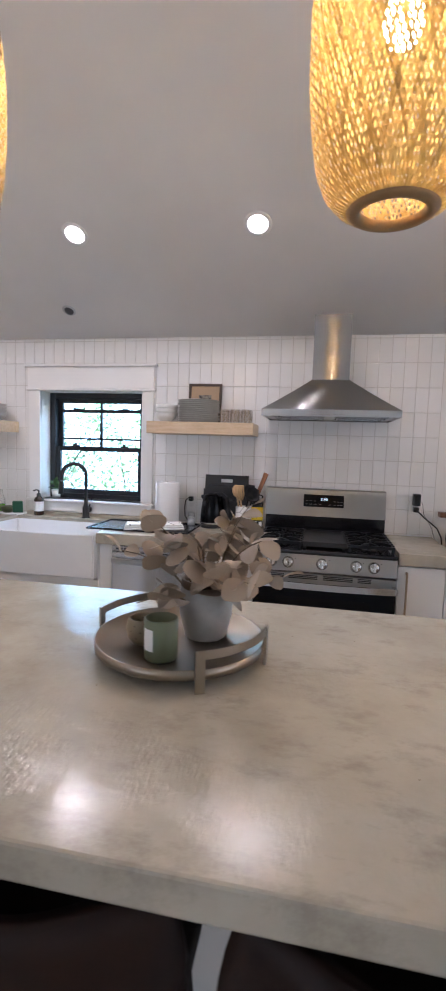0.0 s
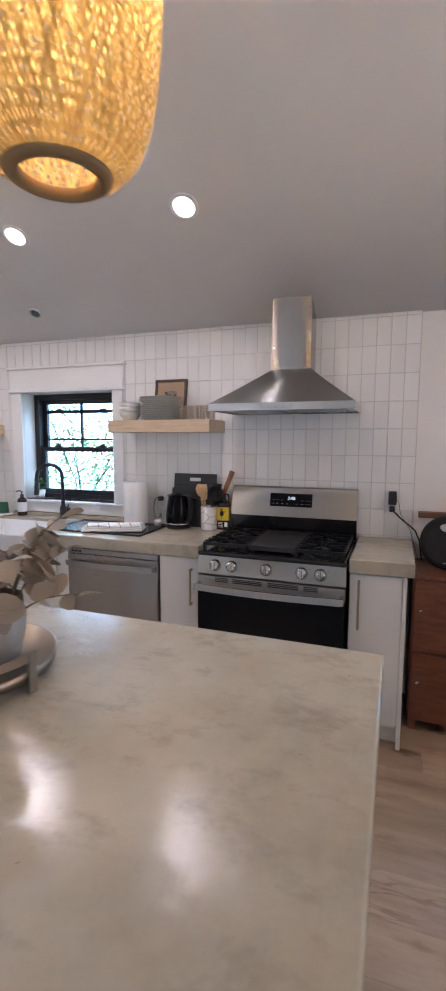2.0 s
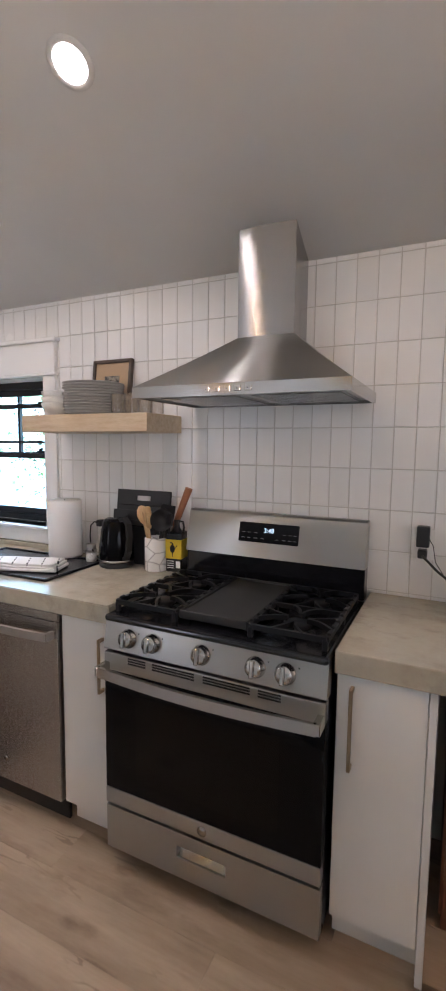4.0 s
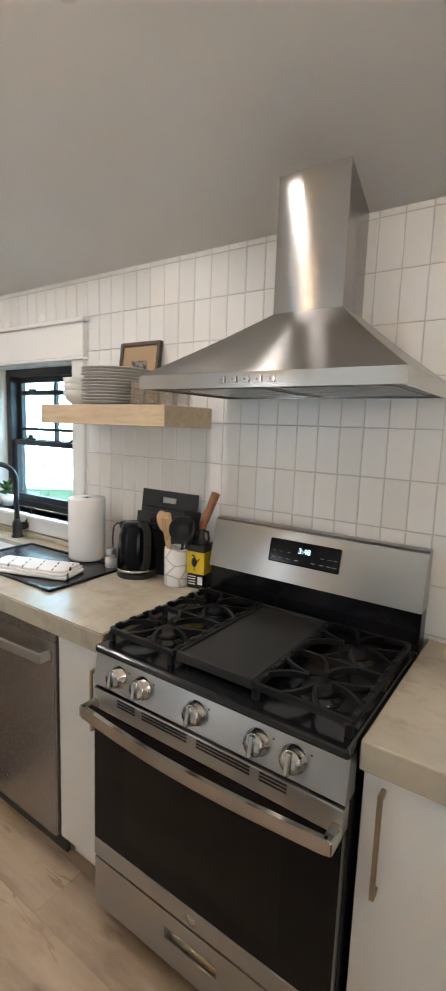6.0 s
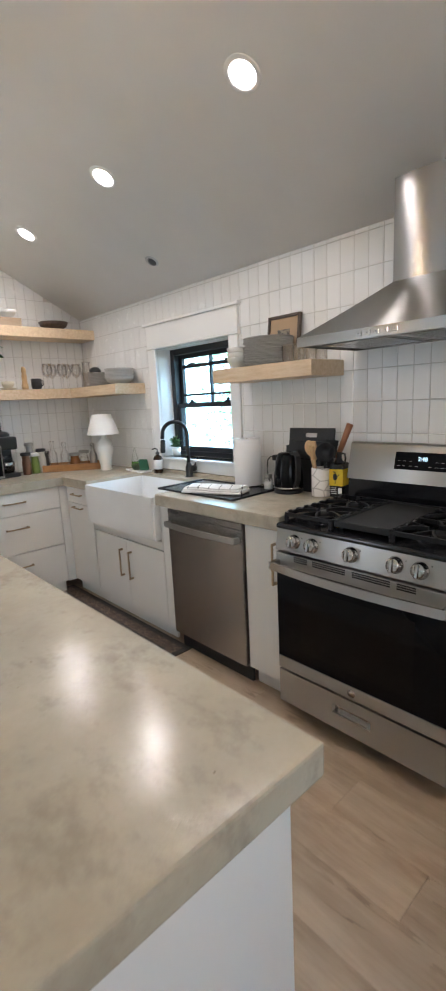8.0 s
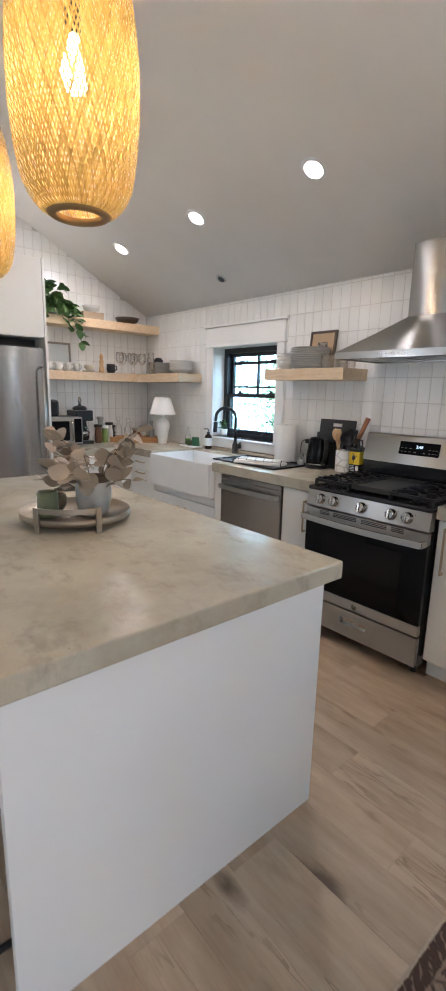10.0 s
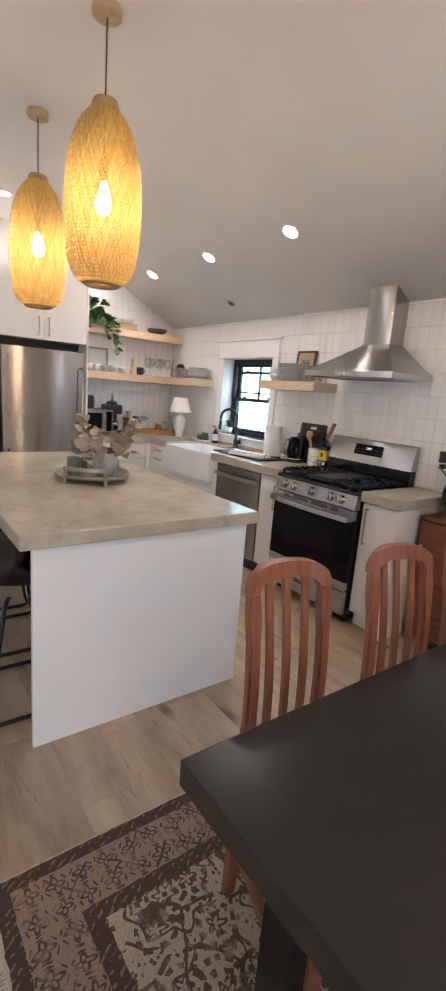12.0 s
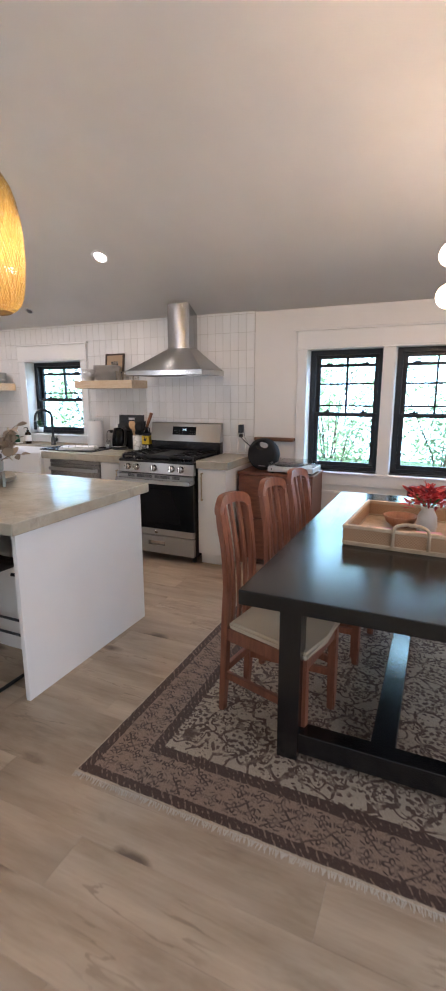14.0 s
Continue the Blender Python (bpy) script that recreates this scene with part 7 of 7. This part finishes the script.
# lower shelf
S1, S2 = 1.603, 2.083
mr = thing("framed_mirror", (-3.165, 3.01, S1), "small grey framed mirror leaning on the tiles", "mirror")
mr.matrix_basis = pose(-3.15, 3.01, S1, 0, -5, 0)
GREYWOOD = wood("grey_driftwood", (0.22, 0.19, 0.16), (0.34, 0.30, 0.25), 0.6, (3, 3, 3), 8)
bm = B()
for a in ((-0.12, -0.102, 0, 0.265), (0.102, 0.12, 0, 0.265), (-0.102, 0.102, 0, 0.018), (-0.102, 0.102, 0.247, 0.265)):
    box(bm, -0.012, 0.006, a[0], a[1], a[2], a[3], 0.002)
part("border", bm, GREYWOOD, mr)
bm = B()
box(bm, -0.01, -0.002, -0.103, 0.103, 0.017, 0.248)
part("mirror_glass", bm, paint("pale_paper", (0.62, 0.64, 0.63), 0.35, 100), mr)
CUP = ceramic("white_cup_glaze", (0.62, 0.61, 0.58), 0.3)


def mug(y, r, h, mat, label, x=-3.04, group="cups on the shelf"):
    ob = thing("cup", (x, y, S1), label, "cup", group, 30)
    bm = B()
    lathe(bm, [(0, 0), (r * 0.8, 0), (r, h * 0.35), (r, h), (r - 0.004, h), (r - 0.005, h * 0.35), (0, 0.008)], 24)
    part("body", bm, mat, ob)
    bm = B()
    tube(bm, [(r * 0.95, 0, h * 0.8), (r * 1.5, 0, h * 0.75), (r * 1.55, 0, h * 0.4), (r * 0.95, 0, h * 0.25)], 0.005, 8)
    part("handle", bm, mat, ob)


for i, y in enumerate((2.86, 2.955, 3.05, 3.13)):
    mug(y, 0.04 - 0.002 * i, 0.078, CUP, "white ceramic cup on the corner shelf")
plate((-3.04, 3.255, S1), 0.065, ceramic("cream_glaze", (0.62, 0.56, 0.44), 0.3), "small cream saucer on the corner shelf", "")
ob = thing("teacup", (-3.04, 3.255, S1 + 0.0072), "cream teacup on its saucer", "cup")
bm = B()
lathe(bm, [(0, 0), (0.025, 0), (0.045, 0.03), (0.05, 0.058), (0.046, 0.058), (0.04, 0.03), (0, 0.006)], 24)
part("body", bm, ceramic("cream_cup_glaze", (0.64, 0.58, 0.45), 0.3), ob)
pm = thing("pepper_mill", (-3.07, 3.40, S1), "pale turned wooden pepper mill", "mill")
bm = B()
lathe(bm, [(0, 0), (0.025, 0), (0.027, 0.03), (0.019, 0.07), (0.022, 0.11), (0.016, 0.13), (0.02, 0.15), (0.012, 0.18), (0, 0.183)], 20)
part("body", bm, SPOON, pm)
mug(3.475, 0.042, 0.085, plastic("black_mug", (0.012, 0.012, 0.013), 0.4), "black ceramic mug on the corner shelf", -3.02, "")


def goblet(x, y, h=0.205):
    bm = B()
    lathe(bm, [(0, 0), (0.032, 0), (0.03, 0.003), (0.005, 0.008), (0.004, h * 0.42), (0.014, h * 0.45), (0.040, h * 0.60), (0.043, h * 0.76), (0.036, h), (0.0345, h), (0.0415, h * 0.76), (0.038, h * 0.60), (0, h * 0.48)], 22)
    solid("wine_glass", bm, CLEAR, "clear stemmed wine glass on the corner shelf", "glass", "", "wine glasses", (x, y, S1))


for x, y in ((-3.02, 3.575), (-3.08, 3.64), (-3.02, 3.705), (-3.08, 3.77), (-3.02, 3.83)):
    goblet(x, y)
bm = B()
lathe(bm, [(0, 0), (0.045, 0), (0.05, 0.01), (0.046, 0.12), (0.032, 0.17), (0.03, 0.2), (0.037, 0.215), (0.035, 0.215), (0.028, 0.2), (0.03, 0.17), (0.044, 0.12), (0.046, 0.012), (0, 0.008)], 26)
solid("carafe", bm, CLEAR, "clear glass carafe on the corner shelf", "carafe", "", "", (-2.93, 3.88, S1))
tumbler((-2.84, 3.83, S1), 0.032, 0.12, "tall ribbed drinking glass on the corner shelf")
tumbler((-2.77, 3.86, S1), 0.032, 0.12, "tall ribbed drinking glass on the corner shelf")
bm = B()
lathe(bm, [(0, 0), (0.04, 0), (0.042, 0.1), (0.05, 0.14), (0.03, 0.165), (0, 0.17)], 22)
solid("jug", bm, BLACKPLASTIC, "small black jug on the corner shelf", "jug", "", "", (-2.87, 3.93, S1))
for i in range(8):
    plate((-2.635, 3.865, S1 + 0.0125 * i), 0.12, STONE, "grey stoneware plate stacked on the corner shelf", "corner plates")
for i in range(4):
    bowl((-2.385, 3.868, S1 + 0.021 * i), 0.115, 0.055, STONE, "grey stoneware bowl stacked on the corner shelf", "corner bowls")

# upper shelf
LEAF = leafy("pothos_leaf", (0.035, 0.10, 0.02), (0.10, 0.20, 0.05))
pp = thing("trailing_plant", (-3.08, 2.91, S2), "trailing green pothos in a white pot on the shelf", "plant")
bm = B()
lathe(bm, [(0, 0), (0.05, 0), (0.065, 0.09), (0.07, 0.11), (0.062, 0.11), (0.055, 0.09), (0, 0.085)], 28)
part("pot", bm, POTWHITE, pp)
rng = random.Random(9)
pothos = [leaf_mesh("leaf", l, w, LEAF, 0.2) for l, w in ((0.085, 0.06), (0.065, 0.048), (0.10, 0.066))]
for s in range(13):
    az = rng.uniform(-70, 75)
    if s < 4:
        az = rng.uniform(10, 70)
    c, sn = math.cos(radians(az)), math.sin(radians(az))
    reach, drop = rng.uniform(0.1, 0.18), rng.uniform(-0.05, 0.16)
    if s < 4:
        reach, drop = 0.17 + 0.02 * s, 0.16 + 0.06 * s
    if s > 9:
        reach, drop = 0.08, -0.16
    ctrl = Vector((reach * c * 0.8, reach * sn * 0.9, 0.20))
    end = Vector((reach * c, reach * sn * 1.3, 0.12 - drop))
    pts = [(1 - t) ** 2 * Vector((0, 0, 0.09)) + 2 * t * (1 - t) * ctrl + t * t * end for t in [i / 7 for i in range(8)]]
    bm = B()
    tube(bm, pts, 0.002, 5)
    part("vine", bm, HERB, pp)
    for i in range(1, 8):
        for q in range(2 if i > 2 else 1):
            piece("leaf", rng.choice(pothos), pp, pose(*pts[i], 0, 0, az - 90 + rng.uniform(-70, 70)) @ pose(0, 0, 0, rng.uniform(-70, 10), rng.uniform(-40, 40), 0))
bm = B()
box(bm, -0.06, 0.06, -0.105, 0.105, 0, 0.072, 0.003)
solid("wooden_box", bm, wood("faded_pine", (0.36, 0.26, 0.17), (0.48, 0.37, 0.26), 0.6, (4, 1, 4), 6), "pale wooden box on the upper shelf", "box", "", "", (-3.09, 3.315, S2))
bowl((-3.09, 3.32, S2 + 0.072), 0.085, 0.06, BOWLW, "white bowl on the wooden box")
bowl((-3.08, 3.70, S2), 0.12, 0.062, DARKWOOD, "dark turned wooden bowl on the upper shelf")

# ---- outside ----
GARDEN = leafy("garden_leaf", (0.32, 0.48, 0.25), (0.52, 0.66, 0.40))
BARK = paint("bark", (0.10, 0.075, 0.05), 0.9, 30, 0.8)


def shrub(x, y, h, r, n, seed, label, nm="shrub"):
    ob = thing(nm, (x, y, -0.35), label, "shrub" if nm == "shrub" else "tree", "garden plants")
    rg_ = random.Random(seed)
    bm = B()
    tips = []
    for i in range(9):
        a, o = rg_.uniform(0, 360), rg_.uniform(0.2, 0.9) * r
        e = Vector((o * math.cos(radians(a)), o * math.sin(radians(a)), h * rg_.uniform(0.5, 0.95)))
        pts = [Vector((0, 0, 0)), Vector((e.x * 0.2, e.y * 0.2, e.z * 0.45)), e]
        tube(bm, pts, [0.018, 0.012, 0.005], 6)
        tips.append((pts[1], e))
    part("trunk", bm, BARK, ob)
    bm = B()
    for i in range(n):
        a, b = rg_.choice(tips)
        t = rg_.uniform(0.1, 1.1)
        p = a.lerp(b, t) + Vector((rg_.gauss(0, r * 0.22), rg_.gauss(0, r * 0.22), rg_.gauss(0, h * 0.09)))
        m = pose(*p, rg_.uniform(-60, 60), rg_.uniform(-60, 60), rg_.uniform(0, 360))
        l, w = rg_.uniform(0.04, 0.10), rg_.uniform(0.012, 0.028)
        q = [bm.verts.new(m @ Vector(c)) for c in ((0, 0, 0), (w, l * 0.45, 0.012), (0, l, 0), (-w, l * 0.45, 0.012))]
        bm.faces.new(q)
    cr = part("crown", bm, GARDEN, ob)
    cr["kind"] = "stuff"


shrub(-2.6, 7.2, 2.1, 1.2, 1900, 1, "leafy green shrub outside the window")
shrub(-4.6, 8.2, 3.2, 1.6, 2600, 2, "tall leafy shrub outside the window")
shrub(0.9, 6.8, 1.9, 1.0, 1500, 3, "leafy green shrub outside the window")
shrub(2.3, 7.6, 2.3, 1.2, 1800, 4, "leafy green shrub outside the window")
shrub(0.2, 9.5, 4.2, 2.0, 2400, 5, "tall leafy tree outside the window", "garden_tree")
shrub(3.4, 10.5, 4.5, 2.1, 2400, 6, "tall leafy tree outside the window", "garden_tree")
# backdrop glows by itself: painted greenery and sky give the windows their daylight
k = Mat("glowing_distance", (0.3, 0.4, 0.2), 0.9)
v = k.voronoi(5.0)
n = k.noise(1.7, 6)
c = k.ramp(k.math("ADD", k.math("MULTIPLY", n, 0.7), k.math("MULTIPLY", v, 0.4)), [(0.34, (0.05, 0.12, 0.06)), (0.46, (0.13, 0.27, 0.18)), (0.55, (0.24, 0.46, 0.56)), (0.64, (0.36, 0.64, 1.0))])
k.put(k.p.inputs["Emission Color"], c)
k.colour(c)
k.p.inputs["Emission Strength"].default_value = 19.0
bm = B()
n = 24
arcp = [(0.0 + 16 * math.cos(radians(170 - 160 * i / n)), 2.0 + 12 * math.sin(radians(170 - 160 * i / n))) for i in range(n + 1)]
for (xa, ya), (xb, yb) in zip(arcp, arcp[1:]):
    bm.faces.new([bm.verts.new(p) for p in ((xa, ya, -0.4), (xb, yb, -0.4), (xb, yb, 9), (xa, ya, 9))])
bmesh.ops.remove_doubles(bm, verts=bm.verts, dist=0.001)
solid("backdrop", bm, k.m, "self-glowing backdrop painted with distant greenery and blue sky", "backdrop", "structure")

# ---- tiles and planks, many alike ----
PITCH, ROW, TTOP = 0.0775, 0.1545, 2.177


def tile_mesh(name, w, h, d=0.008, g=0.0024):
    """A glazed tile facing -y, slightly cushioned, its corner at the origin."""
    bm = B()
    c = 0.0018
    back = [(g / 2, 0, g / 2), (w - g / 2, 0, g / 2), (w - g / 2, 0, h - g / 2), (g / 2, 0, h - g / 2)]
    mid = [(x, -d + c, z) for x, _, z in back]
    fro = [(g / 2 + c, -d, g / 2 + c), (w - g / 2 - c, -d, g / 2 + c), (w - g / 2 - c, -d, h - g / 2 - c), (g / 2 + c, -d, h - g / 2 - c)]
    r = [[bm.verts.new(p) for p in q] for q in (back, mid, fro)]
    for a, b in zip(r, r[1:]):
        for i in range(4):
            bm.faces.new((a[i], a[(i + 1) % 4], b[(i + 1) % 4], b[i]))
    bm.faces.new(r[2])
    return bm


def clear_of(x, z, w, h):
    return x + w <= WIN1[0] + 0.001 or x >= WIN1[1] - 0.001 or z + h <= WIN1[2] or z >= WIN1[3]


bm = B()
walled(bm, [XW, -2.06, -1.28, 0.682], [0.9, 1.045, 1.83, EAVE - 0.002], [WIN1], 4.0028, 4.0098)
part("grout_bed", bm, GROUT, wall_north)
full = mesh_of("tile", tile_mesh("tile", PITCH, ROW), TILE)
strip = mesh_of("tile", tile_mesh("tile", PITCH, EAVE - TTOP + 0.002), TILE)
rest = B()
rng = random.Random(5)


def add_to(bm, me, m):
    n = len(bm.verts)
    vs = [bm.verts.new(m @ v.co) for v in me.vertices]
    for p in me.polygons:
        bm.faces.new([vs[i] for i in p.vertices])


count = 0
for col in range(51):
    x = 0.68 - PITCH * (col + 1)
    if x < XW - 0.03:
        continue
    for row in range(-1, 9):
        z = TTOP if row < 0 else TTOP - ROW * (row + 1)
        me, h = (strip, 0.02) if row < 0 else (full, ROW)
        if not clear_of(x, z, PITCH, h):
            continue
        m = pose(x, 4.0085, z, rng.gauss(0, 0.12), 0, rng.gauss(0, 0.2))
        if x > -1.2 and count < 290:
            piece("tile", me, wall_north, m)
            count += 1
        else:
            add_to(rest, me, m)
ob = part("tile_field", rest, TILE, wall_north)
ob["kind"] = "stuff"
bm = B()
prism(bm, [(2.655, 0.9), (4.0, 0.9), (4.0, roof(4.0)), (2.655, roof(2.655) - 0.002)], "x", XW, XW + 0.006)
part("grout_bed", bm, GROUT, wall_west)
rest = B()
for col in range(18):
    y = 4.0 - PITCH * (col + 1)
    for row in range(-1, 13):
        z = TTOP + 0.1545 * 4 - ROW * (row + 1)
        if z < 0.78 or z > roof(y + PITCH) - 0.005 or y < 2.6:
            continue
        add_to(rest, full, pose(XW + 0.0015, y, z, 0, 0, 90) @ pose(0, 0, 0, 0, rng.gauss(0, 0.1), rng.gauss(0, 0.2)))
ob = part("tile_field", rest, TILE, wall_west)
ob["kind"] = "stuff"

# floor planks, laid along x
PW, PL = 0.185, 1.28
planks = {}


def plank_mesh(length):
    key = round(length, 3)
    if key not in planks:
        bm = B()
        box(bm, 0.0003, length - 0.0003, 0.0003, PW - 0.0003, -0.008, 0.0, 0.0006)
        planks[key] = mesh_of("plank", bm, PLANK)
    return planks[key]


r = 0
y = YS
while y < 3.99:
    r = (r + rng.choice((0.35, 0.5, 0.65, 0.8))) % PL
    x = XW - r
    while x < XE:
        a, b = max(x, XW), min(x + PL, XE)
        a, b = round(a * 20) / 20, round(b * 20) / 20
        if b - a > 0.04:
            piece("plank", plank_mesh(b - a), floor, pose(a, y, 0))
        x += PL
    y += PW
